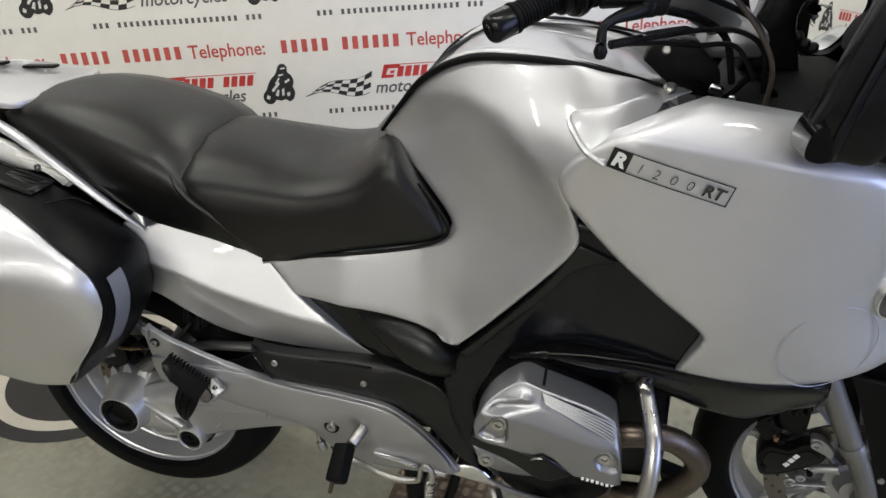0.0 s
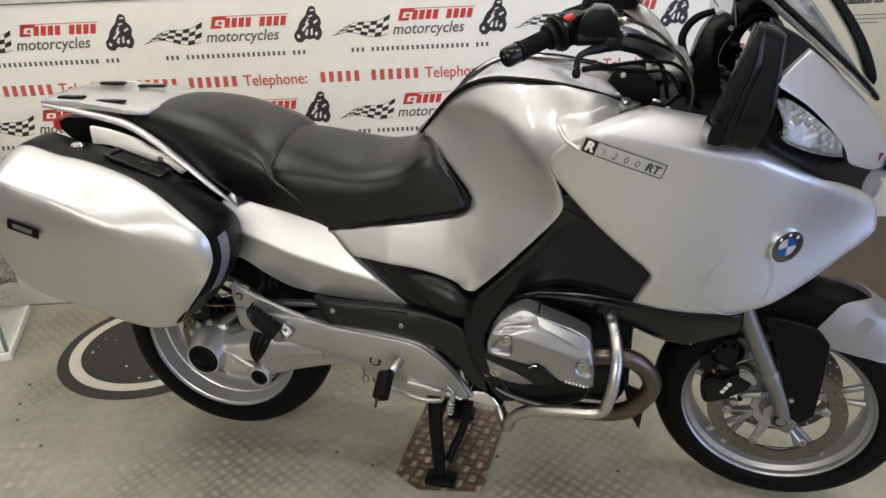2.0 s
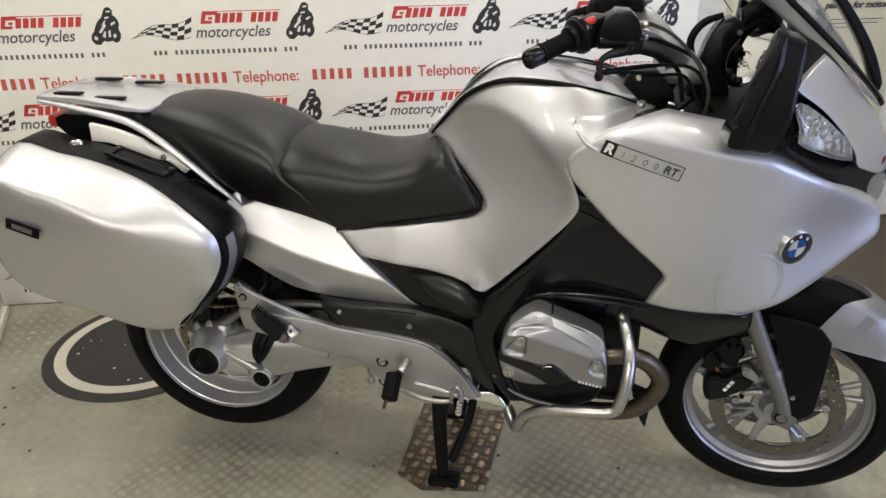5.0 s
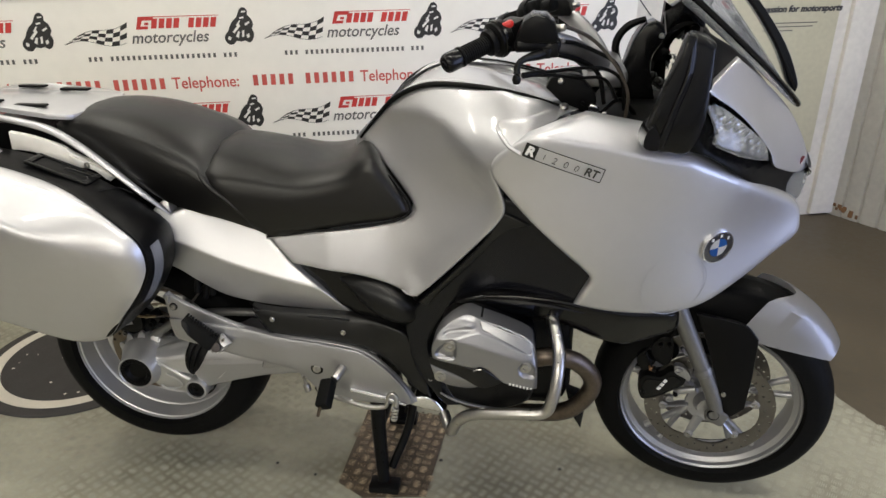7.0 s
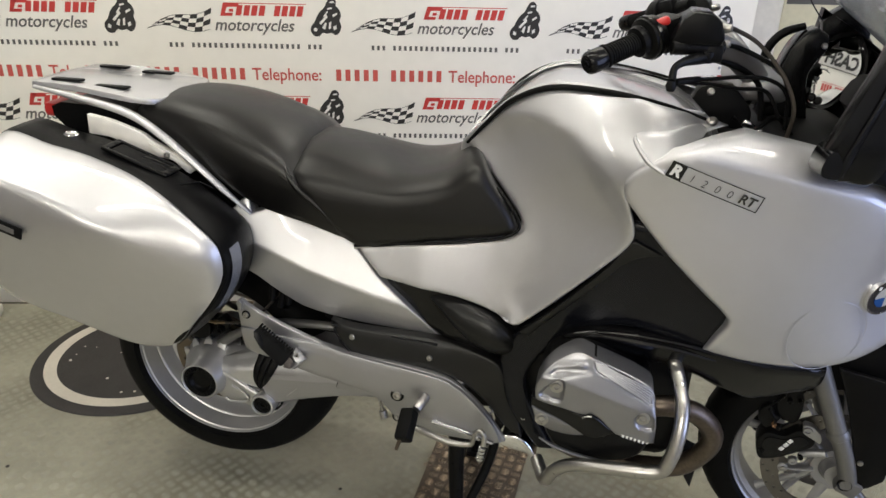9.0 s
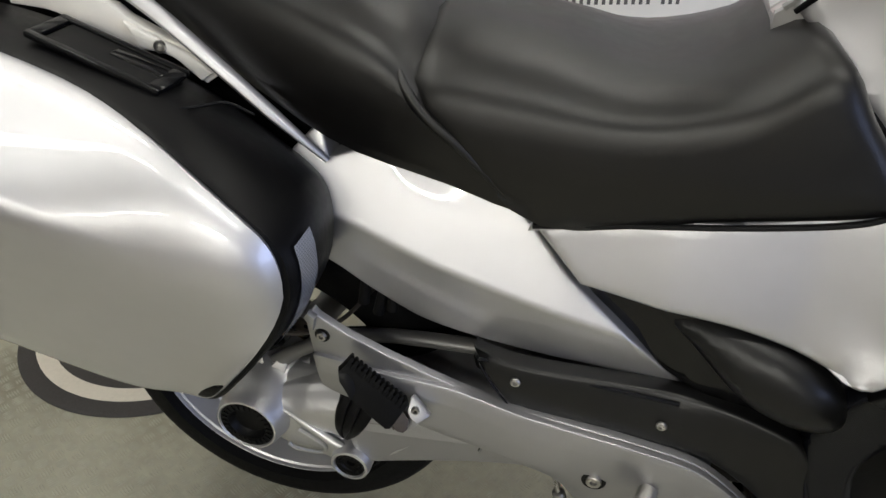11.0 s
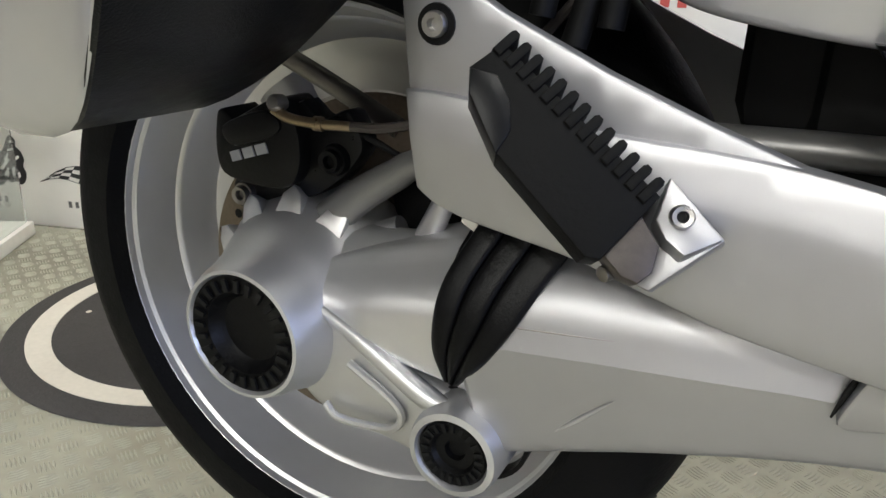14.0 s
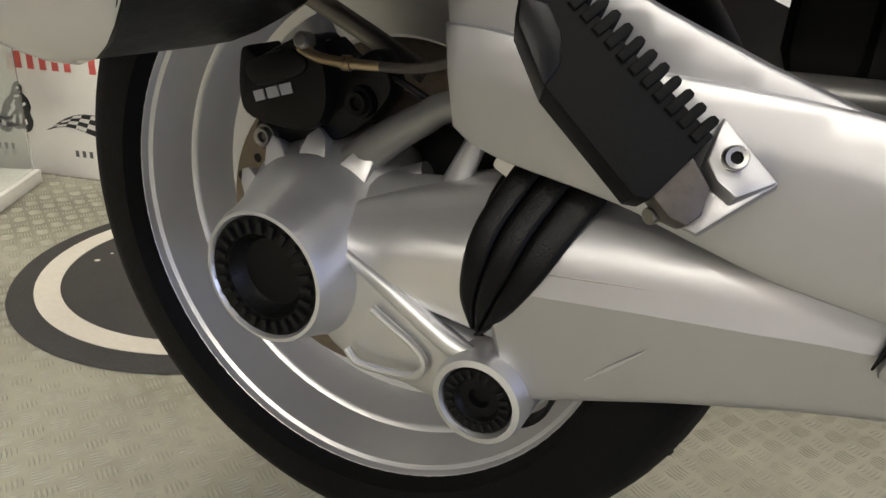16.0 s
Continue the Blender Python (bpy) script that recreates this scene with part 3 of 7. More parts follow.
text_mesh("passion for motorsports", 0.040, recess_at(2.31, 1.035, 0.0075), PRINT_BLACK, "lettering", poster, 0.0016, 0.2, 1.02)
for z, w in ((0.985, 0.27), (0.968, 0.25), (0.950, 0.15)):
    part("text_bar", box(0, 0, 0, w, 0.004, 0.001), PRINT_GREY, poster).matrix_local = recess_at(2.33 + w / 2, z, 0.0075)

# white door frame, corrugated sheet wall and rust at its foot
post = tagged(finish("door_post", wall_bm := box(2.535, 2.162, 1.45, 0.13, 0.10, 2.90, 0.008, Matrix.Rotation(WALL_TURN, 4, "Z")), WHITE_PAINT), "white painted door post", "door post", kind="structure")
sheet_dir = Vector((0.667, -0.745, 0)).normalized()
sheet_out = Vector((-0.745, -0.667, 0)).normalized()
bm = bmesh.new()
line = []
x = 0.0
while x < 2.2:
    for dx, o in ((0.0, 0.0), (0.072, 0.0), (0.078, -0.010), (0.084, -0.010), (0.090, 0.0)):
        p = Vector((2.59, 2.157, 0)) + sheet_dir * (x + dx) + sheet_out * o
        line.append(p)
    x += 0.092
lo = [bm.verts.new((p.x, p.y, -0.01)) for p in line]
hi = [bm.verts.new((p.x, p.y, 2.9)) for p in line]
for i in range(len(line) - 1):
    bm.faces.new((lo[i], lo[i + 1], hi[i + 1], hi[i]))
bmesh.ops.solidify(bm, geom=bm.faces[:], thickness=0.004)
tagged(finish("wall_sheet", bm, WHITE_PAINT, sharp=20), "white grooved steel sheet wall", "wall", kind="structure")
rrng = random.Random(3)
patches = []
for k in range(16):
    f = rrng.random() ** 2 * 0.16
    w, h = rrng.uniform(0.008, 0.022), rrng.uniform(0.006, 0.03)
    q = Vector((2.597, 2.149, 0)) + sheet_dir * f + sheet_out * 0.0035
    patches.append(box(q.x, q.y, rrng.uniform(0.0, 0.05) * (1 - f * 4) + h / 2, w, 0.003, h, 0.001, Matrix.Rotation(-0.84, 4, "Z"), 1))
tagged(finish("rust_patch", join(*patches), RUST), "rust flaking at the foot of the white sheet wall", "trim", kind="structure")

# round mat with a pale ring
mat_thing = thing("round_mat", "dark grey round rubber mat with a cream ring", "mat", (-0.580, 0.372, 0))
part("mat_base", lathe([(0, 0.006), (0.340, 0.006), (0.346, 0.003), (0.348, 0.0)], (0, 0, 0), (0, 0, 1), 96), MAT_GREY, mat_thing)
part("ring", lathe([(0.266, 0.0072), (0.306, 0.0072), (0.306, 0.005), (0.266, 0.005)], (0, 0, 0), (0, 0, 1), 96, True), MAT_RING, mat_thing, "cream ring")
rng = random.Random(4)
for k in range(14):
    r, a = rng.uniform(0.02, 0.25), rng.uniform(0, 6.28)
    part("scuff", lathe([(0, 0.0005), (rng.uniform(0.002, 0.006), 0.0002)], (r * math.cos(a), r * math.sin(a), 0.0062), (0, 0, 1), 7), MAT_RING, mat_thing)

# worn tread plate under the centre stand
stand_plate = thing("stand_plate", "worn brown steel tread plate under the stand", "metal plate")
SP = [(0.519, -0.14), (0.60, -0.19), (0.772, -0.165), (0.798, 0.19), (0.529, 0.19)]
part("sheet", flat_sheet(SP, 0.0, 0.004), STAND_PLATE, stand_plate)


def inside(p, ring):
    c = False
    for (x0, y0), (x1, y1) in zip(ring, ring[1:] + ring[:1]):
        if (y0 > p[1]) != (y1 > p[1]) and p[0] < (x1 - x0) * (p[1] - y0) / (y1 - y0) + x0:
            c = not c
    return c


def tread(ring, pitch, turn, z, length, width, height, box_min, box_max, avoid=None):
    """Five-bar tread: raised lozenges in groups that turn by a right angle from cell to cell."""
    verts, faces = [], []
    ct, st = math.cos(turn), math.sin(turn)
    n = int(5.5 / pitch)
    for i in range(-n, n):
        for j in range(-n, n):
            cx, cy = (i * ct - j * st) * pitch, (i * st + j * ct) * pitch
            if not (box_min[0] < cx < box_max[0] and box_min[1] < cy < box_max[1]) or not inside((cx, cy), ring):
                continue
            if avoid and inside((cx, cy), avoid):
                continue
            a = turn + (math.pi / 2 if (i + j) % 2 else 0)
            dx, dy = math.cos(a), math.sin(a)
            for k in range(5):
                o = (k - 2) * pitch * 0.175
                ln = length * (1.0 if k == 2 else 0.94 if k in (1, 3) else 0.78)
                mx, my = cx - dy * o, cy + dx * o
                b = len(verts)
                for s, w, h in ((-1, 0, 0), (0, -1, 0), (1, 0, 0), (0, 1, 0)):
                    verts.append((mx + dx * s * ln / 2 - dy * w * width / 2, my + dy * s * ln / 2 + dx * w * width / 2, z))
                for s, w in ((-0.7, 0), (0, -0.5), (0.7, 0), (0, 0.5)):
                    verts.append((mx + dx * s * ln / 2 - dy * w * width / 2, my + dy * s * ln / 2 + dx * w * width / 2, z + height))
                faces += [(b, b + 1, b + 5, b + 4), (b + 1, b + 2, b + 6, b + 5), (b + 2, b + 3, b + 7, b + 6), (b + 3, b, b + 4, b + 7), (b + 4, b + 5, b + 6, b + 7)]
    me = bpy.data.meshes.new("tread")
    me.from_pydata(verts, [], faces)
    return me


me = tread(SP, 0.0300, 0.62 + math.pi / 4, 0.004, 0.0265, 0.0044, 0.0016, (0.4, -0.3), (0.9, 0.3))
me.materials.append(BROWN_TREAD)
o = new("tread_bar", me)
o.parent = stand_plate
o["kind"] = "stuff"

# glass display case in the corner
case = thing("display_case", "white-framed glass display case with models inside", "display case")
cs = Vector((-0.52, 0.85, 0)).normalized()
cd = Vector((-cs.y, cs.x, 0))
c0 = Vector((-1.063, 0.180, 0))
cm = Matrix((-cd, cs, Vector((0, 0, 1)))).transposed().to_4x4()


def case_box(x0, x1, y0, y1, z0, z1, bevel=0.003):
    """x runs from the near corner along the front, y back to the wall."""
    c = c0 + cd * ((x0 + x1) / 2) + cs * ((y0 + y1) / 2)
    return box(c.x, c.y, (z0 + z1) / 2, x1 - x0, y1 - y0, z1 - z0, bevel, cm)


part("base", case_box(0, 0.9, 0, 0.395, 0.0, 0.032), WHITE_PAINT, case, "white base frame")
for x0, x1, y0, y1 in ((0.012, 0.018, 0.012, 0.385), (0.02, 0.88, 0.012, 0.018)):
    pane = part("pane", case_box(x0, x1, y0, y1, 0.033, 1.70, 0.0), GLASS, case, "clear glass pane")
    pane.visible_shadow = False
part("corner_edge", case_box(0.008, 0.020, 0.008, 0.020, 0.033, 1.70, 0.001), mat("glass_edge", (0.16, 0.22, 0.20), rough=0.2, vary=0.05), case, "green glass edge")
for z in (0.42, 0.80):
    part("shelf", case_box(0.02, 0.88, 0.02, 0.33, z, z + 0.006, 0.0), GLASS, case)
part("top", case_box(0, 0.9, 0, 0.395, 1.70, 1.74), WHITE_PAINT, case)
DARK_RED = mat("dark_red_card", (0.12, 0.012, 0.018), rough=0.5, vary=0.1)
tagged(finish("display_card", case_box(0.12, 0.70, 0.16, 0.18, 0.034, 0.36), DARK_RED), "dark red display card inside the glass case", "card")
tagged(finish("picture_panel", case_box(0.05, 0.70, 0.30, 0.31, 0.45, 0.78), AMBER), "orange picture panel inside the glass case", "picture")
for k, (x, y, material, label) in enumerate(((0.10, 0.08, BLACK_METAL, "small dark model motorcycle in the display case"), (0.28, 0.10, BLUE_ENAMEL, "small blue model motorcycle in the display case"))):
    mc = c0 + cd * x + cs * y
    model = thing("model_motorcycle", label, "model", (mc.x, mc.y, 0.033), "display models")
    for dx in (-0.032, 0.032):
        part("wheel", lathe([(0.014, -0.005), (0.022, -0.006), (0.024, 0), (0.022, 0.006), (0.014, 0.005)], (dx, 0, 0.024), (0, 1, 0), 20, True), RUBBER, model)
    part("body", join(oval_loft([(-0.045, 0, 0.058, 0.004, 0.006), (-0.01, 0, 0.055, 0.010, 0.010), (0.02, 0, 0.058, 0.018, 0.012), (0.04, 0, 0.055, 0.008, 0.008)]), box(0, 0, 0.034, 0.04, 0.018, 0.024, 0.004)), material, model)
    part("bars", rod((0.022, -0.022, 0.078), (0.022, 0.022, 0.078), 0.002, 0.002, 8), STEEL, model)

# ---- the motorcycle ----
# u runs forward along the machine from the rear axle, v to its left, z up
bike = thing("motorcycle", "silver touring motorcycle with panniers standing on its centre stand", "motorcycle")
REAR, FRONT = Vector((0, 0, 0.360)), Vector((1.511, 0, 0.305))


def mirrored(ob, parent=None):
    """The same part on the other side of the machine."""
    me = ob.data.copy()
    me.transform(Matrix.Diagonal((1, -1, 1, 1)))
    me.flip_normals()
    o = new(ob.name.split(".")[0], me)
    o.parent = parent if parent is not None else ob.parent
    if "label" in ob:
        o["label"] = ob["label"]
    return o


def slices(levels, steps=4, shape=None, cap=True):
    """A skin over closed side outlines, each (v, [(u, z), ...]) with the same number of points."""
    rings = []
    for v, pts in levels:
        rings.append([Vector((p[0], v, p[1])) for p in outline(pts, steps)])
    bm = loft(rings, True, cap)
    if shape:
        for q in bm.verts:
            q.co = shape(q.co)
    return bm


def line_at(points, x):
    """Height of a bent line at x."""
    return float(np.interp(x, [p[0] for p in points], [p[1] for p in points]))


def soft_max(x, w):
    return 0.5 * (x + math.sqrt(x * x + w * w))


# -- fairing --
fair_base = thin_plate([(0.945, 1.006, -0.292), (1.02, 1.045, -0.308), (1.162, 0.991, -0.300), (1.155, 0.755, -0.286), (1.126, 0.688, -0.272),
                        (1.03, 0.89, -0.296), (1.416, 0.817, -0.213), (1.62, 0.80, -0.095), (1.605, 0.86, -0.100), (1.41, 0.671, -0.208),
                        (1.33, 0.658, -0.234), (1.33, 1.015, -0.288), (1.46, 0.955, -0.225), (1.30, 0.85, -0.272)])
CREASE = [(0.90, 1.09), (1.0, 1.078), (1.18, 1.045), (1.33, 1.015), (1.46, 0.955), (1.605, 0.868), (1.70, 0.80)]


def fair_depth(u, z):
    return fair_base(u, min(z, line_at(CREASE, u) + 0.02)) + 0.95 * soft_max(z - line_at(CREASE, u), 0.005) - 0.004


fairing = part("fairing_panel", panel([(0.945, 1.006), (0.972, 1.038), (1.015, 1.069, 1), (1.07, 1.088), (1.128, 1.102, 1), (1.19, 1.09), (1.25, 1.078), (1.31, 1.062),
                                       (1.42, 0.992), (1.50, 0.943), (1.561, 0.908), (1.606, 0.873), (1.62, 0.835), (1.616, 0.80), (1.562, 0.762), (1.492, 0.715), (1.41, 0.671),
                                       (1.327, 0.656), (1.23, 0.664), (1.126, 0.686, 1), (1.140, 0.720), (1.155, 0.755), (1.142, 0.778), (1.10, 0.816), (1.028, 0.884), (0.969, 0.949), (0.947, 0.978)],
                                      fair_depth, 0.03, 0.012, crease=[(0.95 + 0.01 * k, line_at(CREASE, 0.95 + 0.01 * k)) for k in range(67)]), SILVER, bike, "silver metallic fairing side panel")
# model plate with its lettering
BADGE_SLOPE = -0.345


def on_fairing(s, h, out=0.0012):
    """A place on the badge: s along it, h up."""
    c, d = math.cos(math.atan(BADGE_SLOPE)), math.sin(math.atan(BADGE_SLOPE))
    u, z = 1.008 + s * c - h * d, 1.043 + s * d + h * c
    return Vector((u, fair_depth(u, z) - out, z))


def badge_strip(s0, s1, h0, h1, out):
    bm = bmesh.new()
    n = 12
    a = [bm.verts.new(on_fairing(s0 + (s1 - s0) * i / n, h0, out)) for i in range(n + 1)]
    b = [bm.verts.new(on_fairing(s0 + (s1 - s0) * i / n, h1, out)) for i in range(n + 1)]
    for i in range(n):
        bm.faces.new((a[i], a[i + 1], b[i + 1], b[i]))
    bmesh.ops.solidify(bm, geom=bm.faces[:], thickness=0.0004)
    return bm


badge = part("badge", badge_strip(0.0, 0.026, -0.013, 0.017, 0.0016), BLACK_ENAMEL, fairing, "black and outlined model badge")
part("badge_outline", join(badge_strip(0.026, 0.162, 0.0155, 0.017, 0.0016), badge_strip(0.026, 0.162, -0.013, -0.0115, 0.0016),
                           badge_strip(0.1605, 0.162, -0.013, 0.017, 0.0016)), BLACK_ENAMEL, fairing)
for body, s, size, material, bold in (("R", 0.004, 0.027, WHITE_PRINT, 0.0012), ("1", 0.036, 0.020, BLACK_ENAMEL, -0.0004), ("2", 0.058, 0.020, BLACK_ENAMEL, -0.0004),
                                      ("0", 0.081, 0.020, BLACK_ENAMEL, -0.0004), ("0", 0.103, 0.020, BLACK_ENAMEL, -0.0004), ("RT", 0.125, 0.023, BLACK_ENAMEL, 0.0006)):
    e0, ex, ey = on_fairing(s, -0.0065, 0.0026), on_fairing(s + 0.02, -0.0065, 0.0026), on_fairing(s, 0.012, 0.0026)
    x = (ex - e0).normalized()
    y = (ey - e0)
    y = (y - x * y.dot(x)).normalized()
    m = Matrix.Translation(e0) @ Matrix((x, y, x.cross(y))).transposed().to_4x4()
    text_mesh(body, size, m, material, "lettering", fairing, bold, 0.12)

# round enamel emblem in four quarters
e0 = Vector((1.416, fair_depth(1.416, 0.817), 0.817))
en = Vector((fair_depth(1.426, 0.817) - fair_depth(1.406, 0.817), -0.02, fair_depth(1.416, 0.827) - fair_depth(1.416, 0.807))).normalized()
emblem = part("emblem", lathe([(0, 0.0), (0.0375, 0.0), (0.0375, 0.006), (0.0355, 0.0085), (0.0345, 0.0075), (0, 0.0075)], e0, en, 48), BLACK_ENAMEL, fairing, "round emblem with blue and white quarters")
part("rim", lathe([(0.0355, 0.0075), (0.0385, 0.0075), (0.0385, 0.0005), (0.0378, 0.009), (0.0358, 0.009)], e0, en, 48), CHROME, emblem)
ex = Vector((0, 0, 1)).cross(en).normalized()
ey = en.cross(ex)
for k in range(4):
    bm = bmesh.new()
    c = e0 + en * 0.0084
    arc = [c + (ex * math.cos(a) + ey * math.sin(a)) * 0.0215 for a in [math.pi / 2 * (k + j / 8) + 0.12 for j in range(9)]]
    bm.faces.new([bm.verts.new(c)] + [bm.verts.new(p) for p in arc])
    bmesh.ops.solidify(bm, geom=bm.faces[:], thickness=-0.0008)
    part("quarter", bm, (BLUE_ENAMEL, WHITE_ENAMEL)[k % 2], emblem)
for a in (-0.75, 0.0, 0.75):
    p = e0 + en * 0.0088 + (ex * math.sin(a) + ey * math.cos(a)) * 0.0285
    part("mark", box(p.x, p.y, p.z, 0.005, 0.0008, 0.0065, 0.0, Matrix((ex, en, ey)).transposed().to_4x4()), WHITE_ENAMEL, emblem)
# faint round cover line below the emblem
part("cover_line", lathe([(0.0745, 0.0), (0.0765, 0.0), (0.0762, 0.0), (0.0755, 0.0004), (0.0748, 0.0)], (1.335, fair_depth(1.335, 0.735) - 0.0005, 0.735),
                         Vector((fair_depth(1.345, 0.735) - fair_depth(1.325, 0.735), -0.02, fair_depth(1.335, 0.745) - fair_depth(1.335, 0.725))), 64, True), SILVER, fairing)
fair_left = mirrored(fairing)

# -- tank and its side panel --
tank_base = thin_plate([(0.629, 0.998, -0.085), (0.72, 1.097, -0.115), (0.80, 1.129, -0.135), (0.91, 1.127, -0.148), (1.064, 1.094, -0.155), (1.108, 1.086, -0.165),
                         (1.015, 1.063, -0.285), (0.944, 1.003, -0.278), (0.968, 0.944, -0.276), (0.971, 0.905, -0.27), (0.922, 0.819, -0.255), (0.845, 0.728, -0.232),
                         (0.769, 0.655, -0.216), (0.638, 0.687, -0.202), (0.468, 0.707, -0.180), (0.408, 0.767, -0.162), (0.587, 0.802, -0.166), (0.722, 0.828, -0.176),
                         (0.748, 0.856, -0.172), (0.691, 0.933, -0.135), (0.72, 0.99, -0.135), (0.82, 0.90, -0.192), (0.845, 1.04, -0.195), (0.90, 0.97, -0.235), (0.94, 1.085, -0.205)])
KNEE = np.array([(0.64, 1.0), (0.69, 1.056), (0.738, 1.073), (0.784, 1.075), (0.844, 1.057), (0.895, 1.016), (0.937, 0.977), (0.958, 0.938), (0.957, 0.901), (0.930, 0.847), (0.862, 0.764), (0.79, 0.676), (0.765, 0.664)])


def tank_depth(u, z):
    """The outer skin with a hollow for the knee inside a curved ridge."""
    v = sum(tank_base(u + 0.03 * math.cos(a), z + 0.03 * math.sin(a)) for a in (0.4, 1.45, 2.5, 3.54, 4.6, 5.63)) / 9 + tank_base(u, z) / 3
    d = 1.0
    q = np.array((u, z))
    for a, b in zip(KNEE[:-1], KNEE[1:]):
        f = max(0, min(1, float((q - a) @ (b - a)) / float((b - a) @ (b - a))))
        d = min(d, float(np.linalg.norm(a + (b - a) * f - q)))
    hollow = np.vstack([KNEE, [(0.40, 0.60), (0.40, 0.95)]])
    fade = max(0, min(1, (u - 0.56) / 0.14))
    s = d if in_ring(u, z, hollow) else -d
    return v + fade * 0.020 * (1 - math.exp(-soft_max(s, 0.006) / 0.035)) - 0.003 * math.exp(-(s / 0.018) ** 2)


tank_side = part("tank_panel", panel([(0.629, 0.998, 1), (0.665, 1.045), (0.72, 1.097), (0.80, 1.133), (0.91, 1.131), (1.00, 1.113), (1.075, 1.098), (1.115, 1.086, 1), (1.07, 1.075), (1.015, 1.060), (0.965, 1.02), (0.946, 0.985),
                                      (0.958, 0.955), (0.973, 0.905), (0.962, 0.87), (0.922, 0.819), (0.845, 0.728), (0.785, 0.666), (0.769, 0.655), (0.745, 0.657), (0.638, 0.687), (0.55, 0.698), (0.468, 0.707, 1),
                                      (0.408, 0.767, 1), (0.50, 0.783), (0.587, 0.797), (0.68, 0.815), (0.735, 0.828), (0.757, 0.852), (0.748, 0.876), (0.691, 0.938)],
                                     tank_depth, 0.03, 0.008, 0.012), SILVER, bike, "silver metallic tank side panel")
mirrored(tank_side)
# flat tank deck between the side panels, with a thin lip along its edges
DECK = [(0.615, 0.985), (0.632, 1.003), (0.672, 1.044), (0.715, 1.085), (0.760, 1.117), (0.800, 1.131), (0.850, 1.132), (0.910, 1.123), (0.970, 1.110), (1.031, 1.094), (1.065, 1.076), (1.105, 1.045)]
DECK_WIDE = [(0.615, 0.070), (0.632, 0.080), (0.672, 0.100), (0.722, 0.114), (0.795, 0.128), (0.90, 0.138), (1.0, 0.143), (1.105, 0.146)]
rings = []
for i in range(40):
    u = 0.615 + 0.49 * i / 39
    h, w = line_at(DECK, u), line_at(DECK_WIDE, u)
    half = [(1.0, -0.010), (1.0, 0.001), (0.97, 0.004), (0.92, 0.004), (0.89, -0.001), (0.60, -0.002), (0.58, -0.006), (0.55, -0.006), (0.53, -0.001), (0.25, 0.001)]
    rings.append([Vector((u, -w * f, h + d)) for f, d in half] + [Vector((u, w * f, h + d)) for f, d in half[::-1]] + [Vector((u, w * 0.8, h - 0.15)), Vector((u, -w * 0.8, h - 0.15))])
tank = part("tank_top", loft(rings), SILVER, bike, "silver tank top", 25)
seam = [(u, -line_at(DECK_WIDE, u) * 0.565, line_at(DECK, u) - 0.0035) for u in (0.70, 0.74, 0.78, 0.82, 0.87, 0.93, 0.99, 1.04, 1.06)]
part("deck_seam", tube(seam, 0.0022, 6, 3), BLACK_PLASTIC, tank, "dark joint in the tank deck")
rail = part("tank_trim", tube([(u, -line_at(DECK_WIDE, u) * 0.975, line_at(DECK, u) + 0.002) for u in (0.622, 0.65, 0.685, 0.72, 0.76, 0.80, 0.85, 0.91, 0.97, 1.031, 1.065, 1.095)], 0.0045, 8, 4), SILVER, bike, "raised silver tank trim")
mirrored(rail)
# thin black tube paints the shadow line below the deck's edge
gasket = part("gasket", tube([(0.630, -0.086, 0.994), (0.672, -0.108, 1.045), (0.722, -0.123, 1.096), (0.795, -0.138, 1.128), (0.90, -0.15, 1.129), (1.0, -0.155, 1.113), (1.075, -0.160, 1.095)], [0.003, 0.0045, 0.0055, 0.006, 0.006, 0.0055, 0.003], 10, 6), BLACK_PLASTIC, bike, "dark line for the shadow under the tank deck")
mirrored(gasket)
SCOOP_LINE = [(0.953, 1.070), (0.963, 1.080), (1.005, 1.086), (1.062, 1.090), (1.075, 1.078), (1.050, 1.062), (1.012, 1.040), (1.000, 1.034), (0.976, 1.046)]
part("scoop", panel(SCOOP_LINE, lambda u, z: tank_depth(u, z) - 0.016 + 0.10 * max(0, u - 0.97), 0.02, 0.007, 0.008), SILVER, tank_side, "raised silver scoop on the tank side")
part("scoop_lip", tube([(u, tank_depth(u, z) - 0.014, z) for u, z in ((0.953, 1.076), (0.953, 1.069), (0.962, 1.058), (0.976, 1.0455), (0.990, 1.039), (1.002, 1.033))], [0.002, 0.004, 0.0045, 0.0045, 0.004, 0.002], 8, 6), SILVER, tank_side)
part("bolt", lathe([(0, -0.003), (0.009, -0.003), (0.009, 0.002), (0.006, 0.005), (0, 0.005)], (1.085, -0.165, 1.094), (0, -0.5, 0.85), 16), STEEL, tank_side)

# -- seats --


def seat_shape(p):
    k = line_at([(-0.16, 0.55), (-0.06, 0.72), (0.06, 0.88), (0.2, 1.0), (0.8, 1.0)], p.x)
    return Vector((p.x, p.y * k, p.z))


